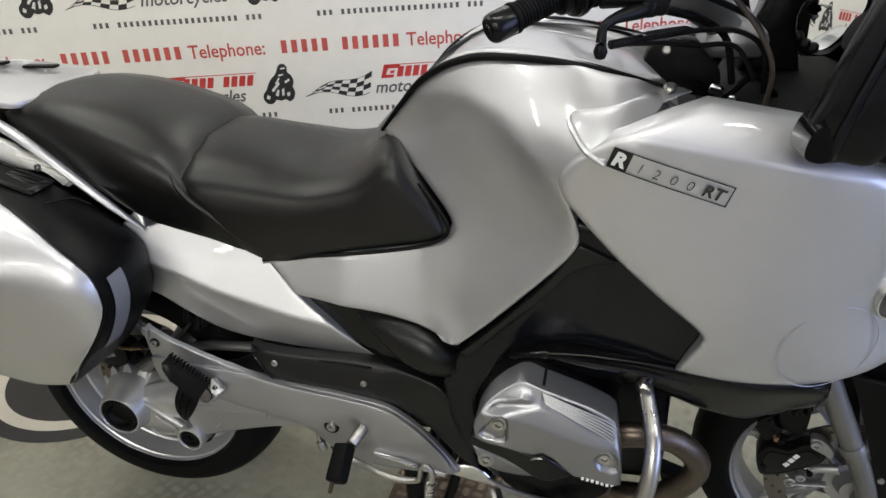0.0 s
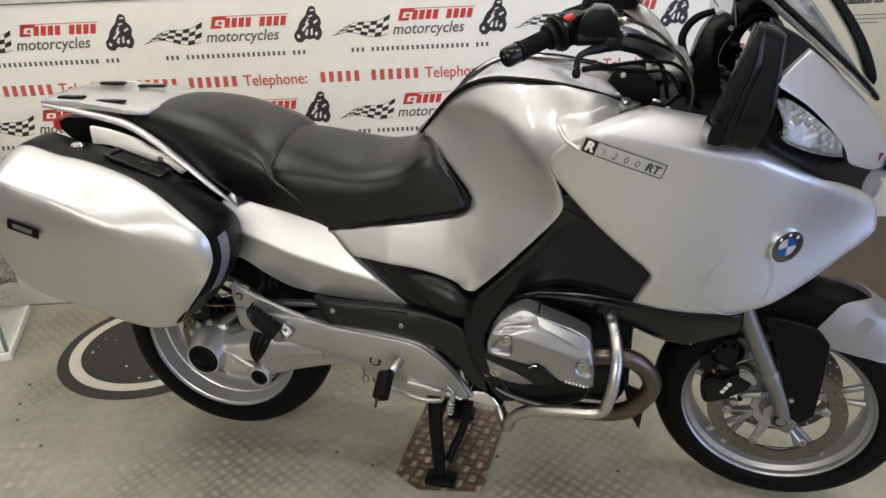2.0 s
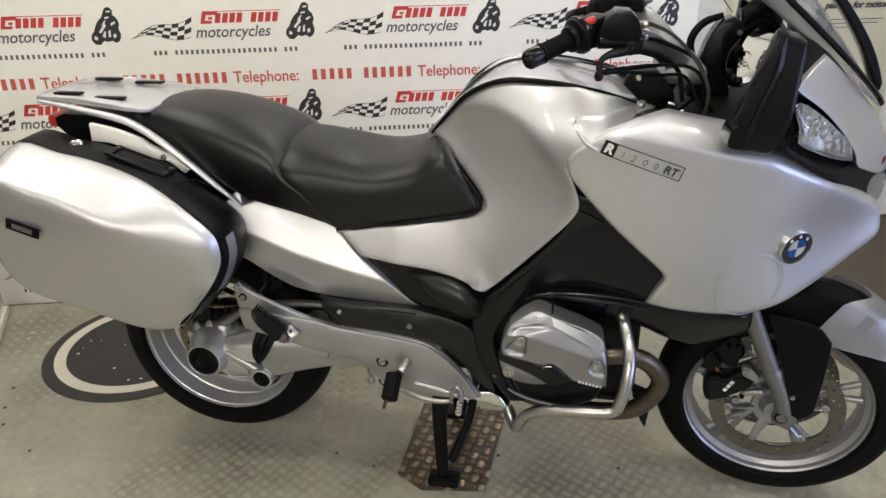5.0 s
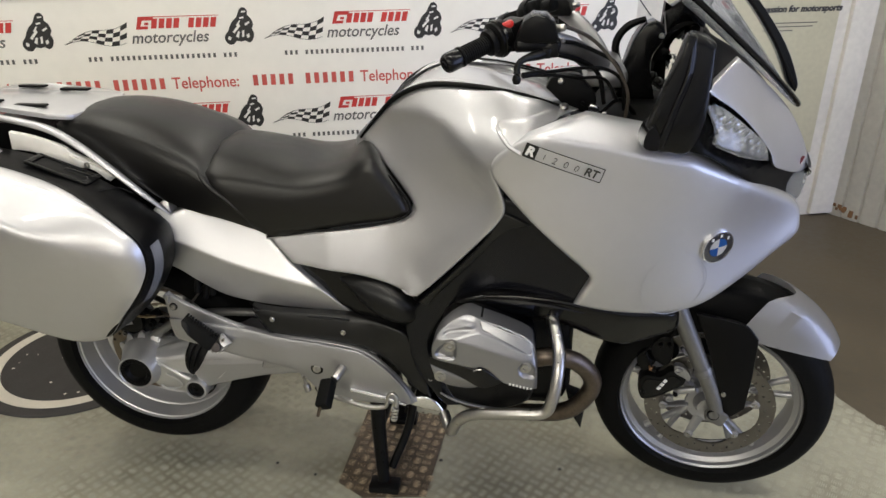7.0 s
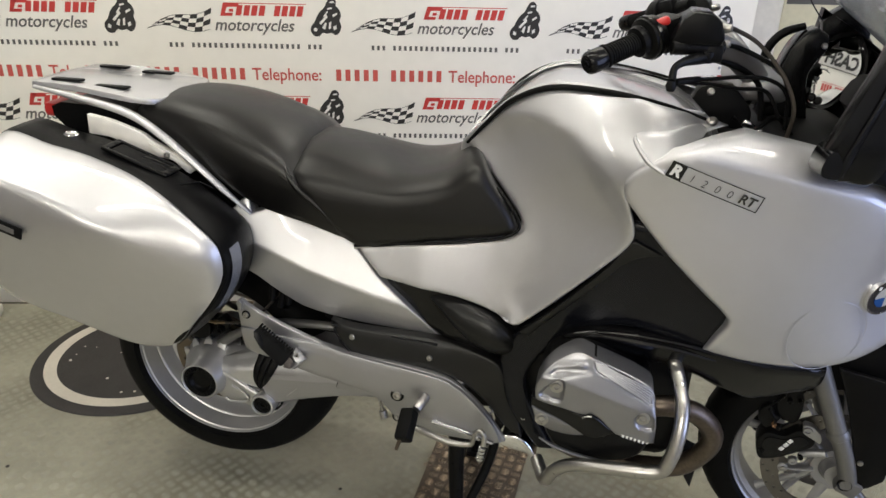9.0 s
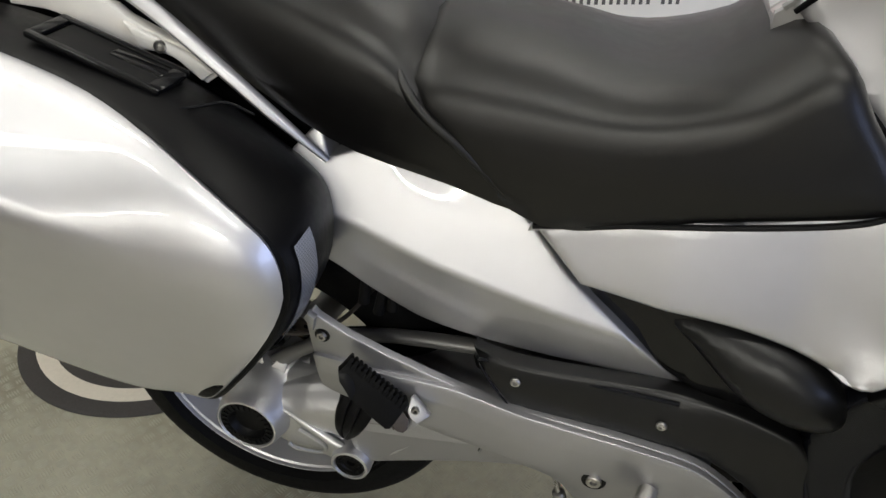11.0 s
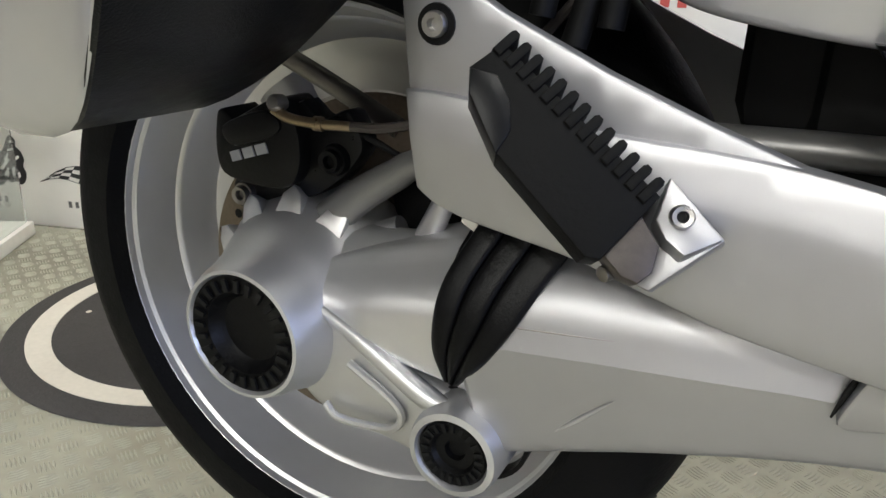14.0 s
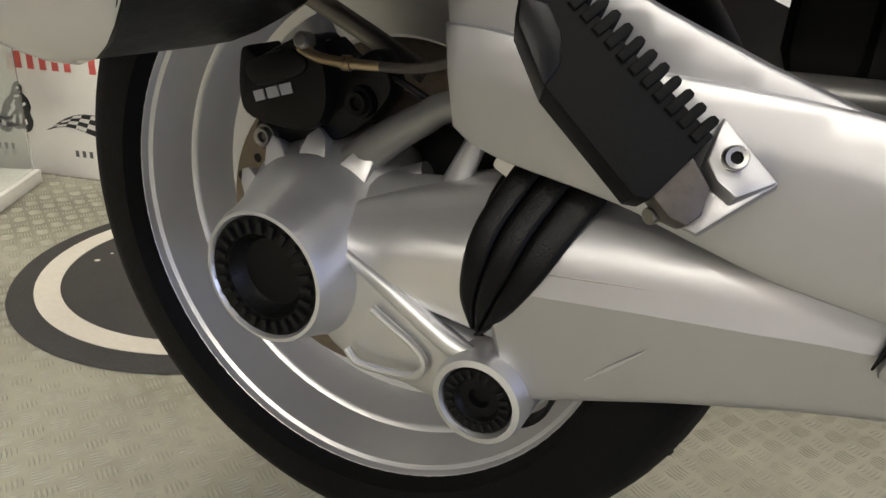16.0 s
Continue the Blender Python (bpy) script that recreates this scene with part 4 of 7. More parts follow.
rider_levels = []
R = [
    (0.182, [(0.44, 0.800), (0.587, 0.822), (0.712, 0.846), (0.728, 0.862), (0.694, 0.912), (0.658, 0.938), (0.60, 0.892), (0.50, 0.868), (0.40, 0.868), (0.335, 0.875), (0.355, 0.835)]),
    (0.177, [(0.418, 0.776), (0.587, 0.808), (0.720, 0.833), (0.745, 0.857), (0.702, 0.922), (0.664, 0.958), (0.60, 0.914), (0.50, 0.890), (0.40, 0.893), (0.300, 0.900), (0.318, 0.862)]),
    (0.164, [(0.414, 0.773), (0.587, 0.802), (0.722, 0.828), (0.752, 0.856), (0.704, 0.927), (0.664, 0.976), (0.60, 0.932), (0.50, 0.908), (0.40, 0.916), (0.278, 0.924), (0.300, 0.868)]),
    (0.105, [(0.414, 0.773), (0.587, 0.802), (0.722, 0.828), (0.745, 0.856), (0.692, 0.935), (0.652, 0.988), (0.590, 0.943), (0.50, 0.921), (0.40, 0.938), (0.268, 0.948), (0.292, 0.872)]),
    (0.05, [(0.414, 0.773), (0.587, 0.802), (0.722, 0.828), (0.735, 0.856), (0.682, 0.94), (0.640, 0.992), (0.580, 0.947), (0.50, 0.928), (0.40, 0.951), (0.264, 0.962), (0.290, 0.874)]),
]
rider_levels = [(-v, p) for v, p in R] + [(0.0, R[-1][1])] + [(v, p) for v, p in R[::-1]]
rider = part("rider_seat", slices(rider_levels, 4), SEAT, bike, "black vinyl rider seat", 60)
part("seat_seam", tube([(0.256, -0.140, 0.948), (0.262, -0.168, 0.926), (0.288, -0.179, 0.893), (0.330, -0.180, 0.858), (0.380, -0.176, 0.806)], [0.003, 0.006, 0.006, 0.005, 0.003], 10, 5), SEAT, rider)
part("seat_trim", panel([(0.404, 0.760, 1), (0.408, 0.772, 1), (0.50, 0.790), (0.62, 0.806, 1), (0.62, 0.800, 1), (0.50, 0.780)], lambda u, z: -0.166 - 0.02 * (u - 0.4), 0.01, 0.002, 0.012), SILVER, rider, "thin silver strip")
part("seat_piping", tube([(0.41, -0.172, 0.772), (0.50, -0.176, 0.789), (0.60, -0.177, 0.803), (0.70, -0.178, 0.822), (0.742, -0.177, 0.838), (0.757, -0.174, 0.858), (0.735, -0.162, 0.892), (0.704, -0.148, 0.925)], 0.0035, 8, 6), BLACK_PLASTIC, rider, "black rubber seat edge")
Pn = [
    (0.180, [(-0.06, 0.992), (0.06, 0.925), (0.178, 0.862), (0.30, 0.828), (0.365, 0.822), (0.312, 0.875), (0.262, 0.915), (0.18, 0.94), (0.08, 0.972), (0.0, 0.992)]),
    (0.174, [(-0.095, 0.998), (0.05, 0.916), (0.178, 0.848), (0.31, 0.812), (0.392, 0.792), (0.316, 0.868), (0.256, 0.932), (0.18, 0.962), (0.08, 0.995), (-0.02, 1.012)]),
    (0.158, [(-0.115, 1.0), (0.05, 0.916), (0.178, 0.848), (0.31, 0.812), (0.392, 0.790), (0.320, 0.868), (0.258, 0.948), (0.18, 0.985), (0.08, 1.018), (-0.04, 1.032)]),
    (0.085, [(-0.12, 1.0), (0.05, 0.916), (0.178, 0.848), (0.31, 0.812), (0.392, 0.790), (0.325, 0.868), (0.270, 0.965), (0.18, 1.008), (0.07, 1.036), (-0.05, 1.042)]),
]
pillion_levels = [(-v, p) for v, p in Pn] + [(0.0, [(u, z + (0.004 if k > 5 else 0)) for k, (u, z) in enumerate(Pn[-1][1])])] + [(v, p) for v, p in Pn[::-1]]
part("pillion_seat", slices(pillion_levels, 4, seat_shape), SEAT, bike, "black vinyl pillion seat", 60)

# -- tail, grab rail and rack --
TAIL_CREASE = [(0.10, 0.79), (0.183, 0.752), (0.234, 0.732), (0.302, 0.705), (0.371, 0.684), (0.444, 0.664), (0.532, 0.642), (0.62, 0.615), (0.7, 0.59)]
SCOOP = [(0.20, 0.86), (0.234, 0.806), (0.245, 0.786), (0.262, 0.768), (0.295, 0.753), (0.345, 0.738), (0.385, 0.729), (0.44, 0.718)]


def smooth_step(x):
    x = max(0, min(1, x))
    return x * x * (3 - 2 * x)


def tail_depth(u, z):
    d = z - line_at(TAIL_CREASE, u)
    v = line_at([(0.08, -0.176), (0.20, -0.181), (0.32, -0.183), (0.45, -0.183), (0.54, -0.179), (0.64, -0.168)], u) + 0.49 * soft_max(d, 0.0007) + 0.30 * soft_max(-d, 0.0007)
    # hollow under the seat, running out towards the front
    rise = (z - line_at(SCOOP, u)) * 0.8
    fade = max(0, min(1, (0.392 - u) / 0.10)) ** 0.7
    return v + 0.006 * fade * smooth_step(rise / 0.055)


tail = part("tail_panel", panel([(0.150, 0.845), (0.168, 0.814, 1), (0.21, 0.826), (0.28, 0.83), (0.34, 0.815, 1), (0.405, 0.756), (0.454, 0.705), (0.532, 0.640), (0.603, 0.566, 1), (0.50, 0.573), (0.42, 0.575), (0.35, 0.579),
                                 (0.28, 0.590), (0.245, 0.605), (0.205, 0.629), (0.160, 0.660), (0.10, 0.69), (0.10, 0.78)], tail_depth, 0.03, 0.004, 0.008, crease=[(0.10 + 0.006 * k, line_at(TAIL_CREASE, 0.10 + 0.006 * k)) for k in range(80)]), SILVER, bike, "silver metallic tail side panel")
mirrored(tail)
grab = part("grab_rail", tube([(-0.345, -0.128, 1.050), (-0.23, -0.136, 1.034), (-0.109, -0.144, 1.012), (-0.02, -0.162, 0.974), (0.055, -0.170, 0.920), (0.115, -0.168, 0.866), (0.170, -0.160, 0.814)], [0.006, 0.010, 0.012, 0.011, 0.010, 0.009, 0.004], 12, 6, True, 0.75), SILVER, bike, "silver grab rail")
mirrored(grab)
ring = outline([(-0.36, -0.115, 1), (-0.22, -0.128), (-0.105, -0.135, 1), (-0.05, -0.10), (-0.05, 0.10), (-0.105, 0.135, 1), (-0.22, 0.128), (-0.36, 0.115, 1), (-0.375, 0.0)], 5)
bm = slab(ring, 0, 0.014, 0.004)
for v in bm.verts:
    v.co = Vector((v.co.x, v.co.z, 1.060 - 0.014 + v.co.y - 0.10 * max(0, v.co.x + 0.25)))
rack = part("rack", bm, SILVER, bike, "silver luggage rack plate")
for u, v, ln in ((-0.29, -0.085, 0.075), (-0.175, -0.09, 0.08), (-0.29, 0.085, 0.075), (-0.175, 0.09, 0.08)):
    part("rubber_pad", box(u, v, 1.0615 - 0.10 * max(0, u + 0.25), ln, 0.020, 0.006, 0.0028), BLACK_PLASTIC, rack)
part("tail_core", slices([(-0.11, [(-0.30, 1.015), (-0.05, 0.985), (0.12, 0.90), (0.2, 0.80), (0.12, 0.78), (-0.1, 0.88), (-0.30, 0.96)]), (0.11, [(-0.30, 1.015), (-0.05, 0.985), (0.12, 0.90), (0.2, 0.80), (0.12, 0.78), (-0.1, 0.88), (-0.30, 0.96)])], 3), BLACK_PLASTIC, bike, "black tail underside")
part("tail_light", box(-0.335, -0.0, 0.99, 0.06, 0.19, 0.035, 0.012), RED_PLASTIC, bike, "red tail light")
stay = part("pannier_stay", slab(outline([(-0.194, 1.008, 1), (-0.196, 0.965, 1), (-0.146, 0.961), (-0.117, 0.951), (-0.076, 0.935), (-0.043, 0.926, 1), (-0.002, 0.921), (0.036, 0.894, 1), (0.058, 0.908, 1), (0.030, 0.930), (-0.006, 0.943), (-0.048, 0.962, 1), (-0.071, 0.977), (-0.138, 0.998)], 4), -0.166, -0.150, 0.003), WHITE_PAINT, bike, "pale grey pannier stay")
part("stay_arm", slab(outline([(-0.050, 0.958, 1), (-0.036, 0.930, 1), (0.000, 0.925), (0.034, 0.899, 1), (0.050, 0.909, 1), (0.026, 0.927), (-0.008, 0.941)], 4), -0.172, -0.164, 0.003), WHITE_PAINT, stay)
part("screw", lathe([(0, 0), (0.007, 0), (0.007, 0.004), (0.004, 0.004), (0.003, 0.001), (0, 0.001)], (-0.008, -0.171, 0.934), (0, -1, 0.1), 16), STEEL, stay)
mirrored(stay)

# -- panniers --
SEAM = [(-0.322, 0.984), (-0.20, 0.972), (-0.10, 0.951), (0.023, 0.905), (0.125, 0.838), (0.170, 0.785), (0.164, 0.70), (0.112, 0.61), (0.045, 0.545), (-0.06, 0.512), (-0.20, 0.555), (-0.365, 0.628), (-0.385, 0.80)]


def ring_in(pts, top, bottom, front, rear):
    """An outline drawn in at its four sides."""
    out = []
    for u, z in pts:
        t = max(0, min(1, (z - 0.70) / 0.2))
        b = max(0, min(1, (0.72 - z) / 0.18))
        f = max(0, min(1, (u + 0.02) / 0.15))
        r = max(0, min(1, (-0.20 - u) / 0.15))
        k = line_at([(-0.32, 0.50), (-0.20, 0.58), (-0.12, 0.72), (0.0, 0.82), (0.2, 0.82)], u) if top > 0.02 else 1
        out.append((u - front * f + rear * r, z - top * t * k + bottom * b))
    return out


def case_shape(p):
    """The seam of the case runs outwards towards its front."""
    t = max(0, min(1, (p.x + 0.06) / 0.20))
    k = t * t * (3 - 2 * t)
    low = max(0, min(1, (0.73 - p.z) / 0.11))
    out = (0.064 + 0.028 * low) * k
    y = -0.165 + (p.y + 0.165) * (1 + out / 0.105) if p.y > -0.27 else -0.27 - out + (p.y + 0.27) * (1 - out / 0.137)
    y += 0.30 * max(0, min(1, (-p.y - 0.27) / 0.13)) * max(0, 0.85 - p.z)
    w = k * max(0, min(1, (-p.y - 0.165) / 0.11))
    return Vector((p.x + 0.028 * w * (1 - 0.6 * low), y, p.z + 0.019 * w))


def toward_middle(pts, f):
    mu, mz = sum(p[0] for p in pts) / len(pts), sum(p[1] for p in pts) / len(pts)
    return [(mu + (u - mu) * f, mz + (z - mz) * f) for u, z in pts]


LAST = ring_in(SEAM, 0.098, 0.052, 0.100, 0.034)
pannier = part("pannier", slices([(-0.165, ring_in(SEAM, 0.012, 0.02, 0.000, 0.01)), (-0.185, ring_in(SEAM, -0.002, 0.004, -0.008, 0.0)), (-0.225, ring_in(SEAM, -0.002, 0.004, -0.010, 0.0)),
                                  (-0.268, ring_in(SEAM, 0.0, 0.004, 0.0, 0.0)), (-0.276, ring_in(SEAM, 0.004, 0.006, 0.003, 0.003))], 5, case_shape), BLACK_PLASTIC, bike, "silver and black hard pannier")
part("lid", slices([(-0.262, ring_in(SEAM, 0.012, 0.010, 0.012, 0.010)), (-0.272, ring_in(SEAM, 0.003, 0.004, 0.010, 0.003)), (-0.285, ring_in(SEAM, 0.004, 0.002, 0.009, 0.0)), (-0.312, ring_in(SEAM, 0.021, 0.004, 0.014, 0.003)),
                    (-0.342, ring_in(SEAM, 0.042, 0.008, 0.021, 0.006)), (-0.370, ring_in(SEAM, 0.064, 0.015, 0.044, 0.011)), (-0.388, ring_in(SEAM, 0.079, 0.024, 0.062, 0.017)), (-0.3960, ring_in(SEAM, 0.087, 0.036, 0.082, 0.026)),
                    (-0.3995, LAST), (-0.4010, toward_middle(LAST, 0.95)), (-0.4030, toward_middle(LAST, 0.75)), (-0.4045, toward_middle(LAST, 0.45)), (-0.405, toward_middle(LAST, 0.15))], 5, case_shape), SILVER, pannier, "silver metallic pannier lid", 50)
part("name_plate", box(-0.236, -0.4045, 0.834, 0.080, 0.004, 0.026, 0.002, Matrix.Rotation(0.30, 4, "Y")), BLACK_PLASTIC, pannier, "small black name plate")
part("name_mark", box(-0.236, -0.4068, 0.834, 0.048, 0.0015, 0.011, 0.0, Matrix.Rotation(0.30, 4, "Y")), PRINT_GREY, pannier)
part("lock", lathe([(0, 0), (0.015, 0), (0.015, 0.005), (0.012, 0.007), (0.009, 0.005), (0, 0.005)], (-0.20, -0.215, 0.972), (0.15, -0.1, 1), 24), CHROME, pannier)
# carrying handle let into the top of the case
hm = Matrix.Rotation(0.345, 4, "Y")
part("handle_recess", box(-0.038, -0.218, 0.9365, 0.118, 0.046, 0.006, 0.002, hm), DARK_VOID, pannier)
for dx, dy, sx, sy in ((0, -0.0265, 0.150, 0.009), (0, 0.0265, 0.150, 0.009), (-0.068, 0, 0.013, 0.046), (0.068, 0, 0.016, 0.046)):
    q = Vector((-0.038, -0.218, 0.9385)) + hm @ Vector((dx, dy, 0))
    part("handle_frame", box(q.x, q.y, q.z, sx, sy, 0.008, 0.0025, hm), SATIN_BLACK, pannier)
q = Vector((-0.038, -0.218, 0.9375)) + hm @ Vector((0.03, 0.008, 0))
part("handle", box(q.x, q.y, q.z, 0.062, 0.020, 0.007, 0.003, hm), GLOSS_BLACK, pannier, "black folding handle")
part("top_seam", tube([(0.045, -0.262, 0.902), (0.068, -0.235, 0.899), (0.088, -0.215, 0.897), (0.112, -0.205, 0.882)], 0.0018, 6, 5), BLACK_PLASTIC, pannier)
bm = bmesh.new()
prof = [((u, -0.317, z), (r, -0.277, z)) for u, r, z in ((0.209, 0.209, 0.806), (0.206, 0.207, 0.788), (0.199, 0.199, 0.764), (0.187, 0.187, 0.735), (0.168, 0.168, 0.700), (0.144, 0.144, 0.660))]
body_tree = bvhtree.BVHTree.FromPolygons([v.co for v in pannier.data.vertices], [p.vertices for p in pannier.data.polygons])
strip = []
for k in range(21):
    i, f = min(len(prof) - 2, k // 4), k / 4 - min(len(prof) - 2, k // 4)
    a, b = Vector(prof[i][0]).lerp(Vector(prof[i + 1][0]), f), Vector(prof[i][1]).lerp(Vector(prof[i + 1][1]), f)
    row = []
    for j in range(7):
        q = a.lerp(b, j / 6)
        hit, normal, idx, dist = body_tree.find_nearest(q)
        out = normal if normal.x > 0 or normal.y < 0 else -normal
        row.append(hit + out * 0.003)
    strip.append(row)
bm = loft(strip, False, False)
bmesh.ops.solidify(bm, geom=bm.faces[:], thickness=0.0015)
part("reflector", bm, REFLECTOR, pannier, "white reflective strip")
for src in [c for c in bike.children if c.name.startswith("pannier") and not c.name.startswith("pannier_stay")]:
    left = mirrored(src)
    for c in list(src.children):
        mirrored(c, left)

# -- dark side panels and frame --
dark_depth = thin_plate([(0.969, 0.93, -0.262), (1.15, 0.88, -0.268), (1.20, 0.70, -0.262), (1.127, 0.686, -0.262), (0.96, 0.693, -0.245), (0.842, 0.60, -0.218), (0.774, 0.60, -0.206), (0.922, 0.788, -0.246), (0.76, 0.46, -0.214), (0.84, 0.345, -0.205)])
dark = part("side_panel", panel([(0.94, 0.93, 1), (1.10, 0.90), (1.24, 0.80, 1), (1.24, 0.665, 1), (1.10, 0.682), (0.985, 0.700), (0.91, 0.672), (0.852, 0.622), (0.812, 0.565), (0.800, 0.52), (0.815, 0.46), (0.842, 0.40), (0.872, 0.345, 1), (0.835, 0.338, 1), (0.80, 0.385),
                                 (0.762, 0.455), (0.742, 0.53), (0.742, 0.575), (0.772, 0.635), (0.85, 0.722), (0.915, 0.80), (0.948, 0.85), (0.962, 0.885)], dark_depth, 0.05, 0.014), DARK_PANEL, bike, "dark grey plastic side panel")
border = part("panel_border", panel([(0.776, 0.640, 1), (0.812, 0.678), (0.852, 0.724), (0.890, 0.770), (0.918, 0.805), (0.944, 0.842), (0.962, 0.875), (0.975, 0.890, 1), (1.030, 0.866, 1), (0.990, 0.857), (0.962, 0.838), (0.932, 0.800), (0.900, 0.760), (0.858, 0.710), (0.820, 0.665), (0.796, 0.632, 1)],
                                   lambda u, z: dark_depth(u, z) - 0.007 + 0.55 * max(0, (u - 0.776) * 0.66 - (z - 0.640) * 0.66 - 0.006) * 0.5, 0.012, 0.003, 0.007), BORDER, bike, "dark grey raised panel border")
mirrored(border)
mirrored(dark)
belly_depth = thin_plate([(0.886, 0.68, -0.262), (0.986, 0.70, -0.275), (1.127, 0.685, -0.272), (1.245, 0.655, -0.262), (1.36, 0.645, -0.235), (1.33, 0.575, -0.20), (1.248, 0.55, -0.205), (1.114, 0.615, -0.245), (0.923, 0.655, -0.255)])
belly = part("belly_panel", panel([(0.865, 0.662), (0.925, 0.692), (0.986, 0.700), (1.06, 0.698), (1.127, 0.69), (1.245, 0.668), (1.36, 0.655, 1), (1.365, 0.60), (1.322, 0.568), (1.248, 0.547), (1.18, 0.575), (1.114, 0.612), (1.0, 0.635), (0.923, 0.648)], belly_depth, 0.06, 0.018), GLOSS_BLACK, bike, "gloss black lower fairing")
part("belly_rib", tube([(0.93, -0.268, 0.690), (1.0, -0.283, 0.694), (1.08, -0.285, 0.688), (1.15, -0.281, 0.672)], [0.002, 0.007, 0.006, 0.002], 8, 6), GLOSS_BLACK, belly)
mirrored(belly)
grip_depth = thin_plate([(0.582, 0.668, -0.176), (0.65, 0.64, -0.206), (0.72, 0.61, -0.222), (0.77, 0.60, -0.212), (0.66, 0.68, -0.19), (0.70, 0.56, -0.205)])
knee = part("corner_pad", panel([(0.568, 0.668), (0.60, 0.680), (0.65, 0.680), (0.715, 0.660), (0.765, 0.622), (0.775, 0.59), (0.755, 0.568), (0.715, 0.568), (0.665, 0.592), (0.61, 0.635)], grip_depth, 0.04, 0.03, 0.012), BORDER, bike, "black rounded corner pad")
mirrored(knee)
wedge = part("inner_panel", panel([(0.46, 0.708, 1), (0.55, 0.70), (0.64, 0.692), (0.77, 0.665, 1), (0.80, 0.60), (0.76, 0.54), (0.60, 0.58), (0.50, 0.66)], thin_plate([(0.46, 0.70, -0.15), (0.77, 0.66, -0.18), (0.62, 0.58, -0.17), (0.78, 0.56, -0.18)]), 0.05, 0.006), GLOSS_BLACK, bike, "black inner panel")
mirrored(wedge)
cover_depth = thin_plate([(0.349, 0.580, -0.176), (0.36, 0.572, -0.186), (0.607, 0.574, -0.182), (0.607, 0.564, -0.190), (0.43, 0.545, -0.198), (0.738, 0.551, -0.206), (0.77, 0.46, -0.206), (0.421, 0.512, -0.196), (0.632, 0.502, -0.203)])
cover = part("side_cover", panel([(0.349, 0.582, 1), (0.48, 0.578), (0.607, 0.573), (0.69, 0.563), (0.738, 0.545), (0.762, 0.50), (0.786, 0.43), (0.80, 0.37, 1), (0.762, 0.392), (0.70, 0.46), (0.632, 0.498), (0.53, 0.506), (0.410, 0.506, 1)], cover_depth, 0.02, 0.006), BORDER, bike, "dark grey side cover")
part("cover_edge", tube([(u, cover_depth(u, z) - 0.0005, z) for u, z in ((0.351, 0.580), (0.366, 0.561), (0.388, 0.533), (0.409, 0.508))], [0.0008, 0.0016, 0.0014, 0.0008], 8, 5), DARK_PANEL, cover)
part("cover_lip", tube([(0.358, -0.184, 0.576), (0.47, -0.187, 0.571), (0.60, -0.190, 0.566)], 0.003, 8, 4), DARK_PANEL, cover)
for u, z in ((0.407, 0.560), (0.585, 0.535), (0.80, 0.425)):
    part("screw", lathe([(0, 0.0), (0.0066, 0.0), (0.0066, 0.0022), (0.005, 0.0040), (0.003, 0.0040), (0.0026, 0.001), (0, 0.001)], (u, cover_depth(u, z) - 0.001, z), (0, -1, 0.05), 18), STEEL, cover)
mirrored(cover)

# silver footrest plate
plate_depth = thin_plate([(0.139, 0.616, -0.201), (0.156, 0.582, -0.202), (0.333, 0.528, -0.199), (0.464, 0.53, -0.207), (0.633, 0.51, -0.214), (0.741, 0.391, -0.214), (0.564, 0.35, -0.214), (0.493, 0.385, -0.212), (0.241, 0.480, -0.206), (0.149, 0.51, -0.200), (0.45, 0.45, -0.222), (0.60, 0.44, -0.224)])
RIB = [(0.13, 0.550), (0.169, 0.549), (0.232, 0.540), (0.287, 0.536), (0.333, 0.532), (0.40, 0.521), (0.464, 0.516), (0.55, 0.510), (0.62, 0.499), (0.66, 0.479), (0.70, 0.443), (0.75, 0.39)]


def plate_skin(u, z):
    return plate_depth(u, z) + 0.0025


def plate_lower(u, z):
    """The thicker lower part: a bevelled band under its upper edge, then a flat face."""
    rise = line_at(RIB, u) - z
    return plate_depth(u, z) - 0.007 + 0.13 * max(0, min(1, (0.50 - u) / 0.15)) * soft_max(0.024 - rise, 0.005) + 0.10 * soft_max(rise - 0.024, 0.0012)


foot_plate = part("footrest_plate", panel([(0.135, 0.612, 1), (0.145, 0.620, 1), (0.152, 0.612, 1), (0.189, 0.5895, 1), (0.243, 0.5645, 1), (0.293, 0.5445, 1), (0.333, 0.5305, 1), (0.40, 0.5205), (0.464, 0.517), (0.55, 0.511), (0.620, 0.500), (0.66, 0.480), (0.70, 0.444), (0.741, 0.391), (0.764, 0.352, 1), (0.740, 0.342, 1), (0.66, 0.344), (0.585, 0.347),
                                           (0.54, 0.352), (0.505, 0.375), (0.472, 0.418), (0.445, 0.436), (0.385, 0.444), (0.320, 0.452), (0.28, 0.462), (0.241, 0.474), (0.19, 0.482), (0.174, 0.485), (0.158, 0.490), (0.147, 0.497, 1), (0.143, 0.53), (0.140, 0.550), (0.136, 0.591)],
                                          plate_skin, 0.010, 0.0022, 0.012), ALLOY, bike, "silver cast footrest plate")
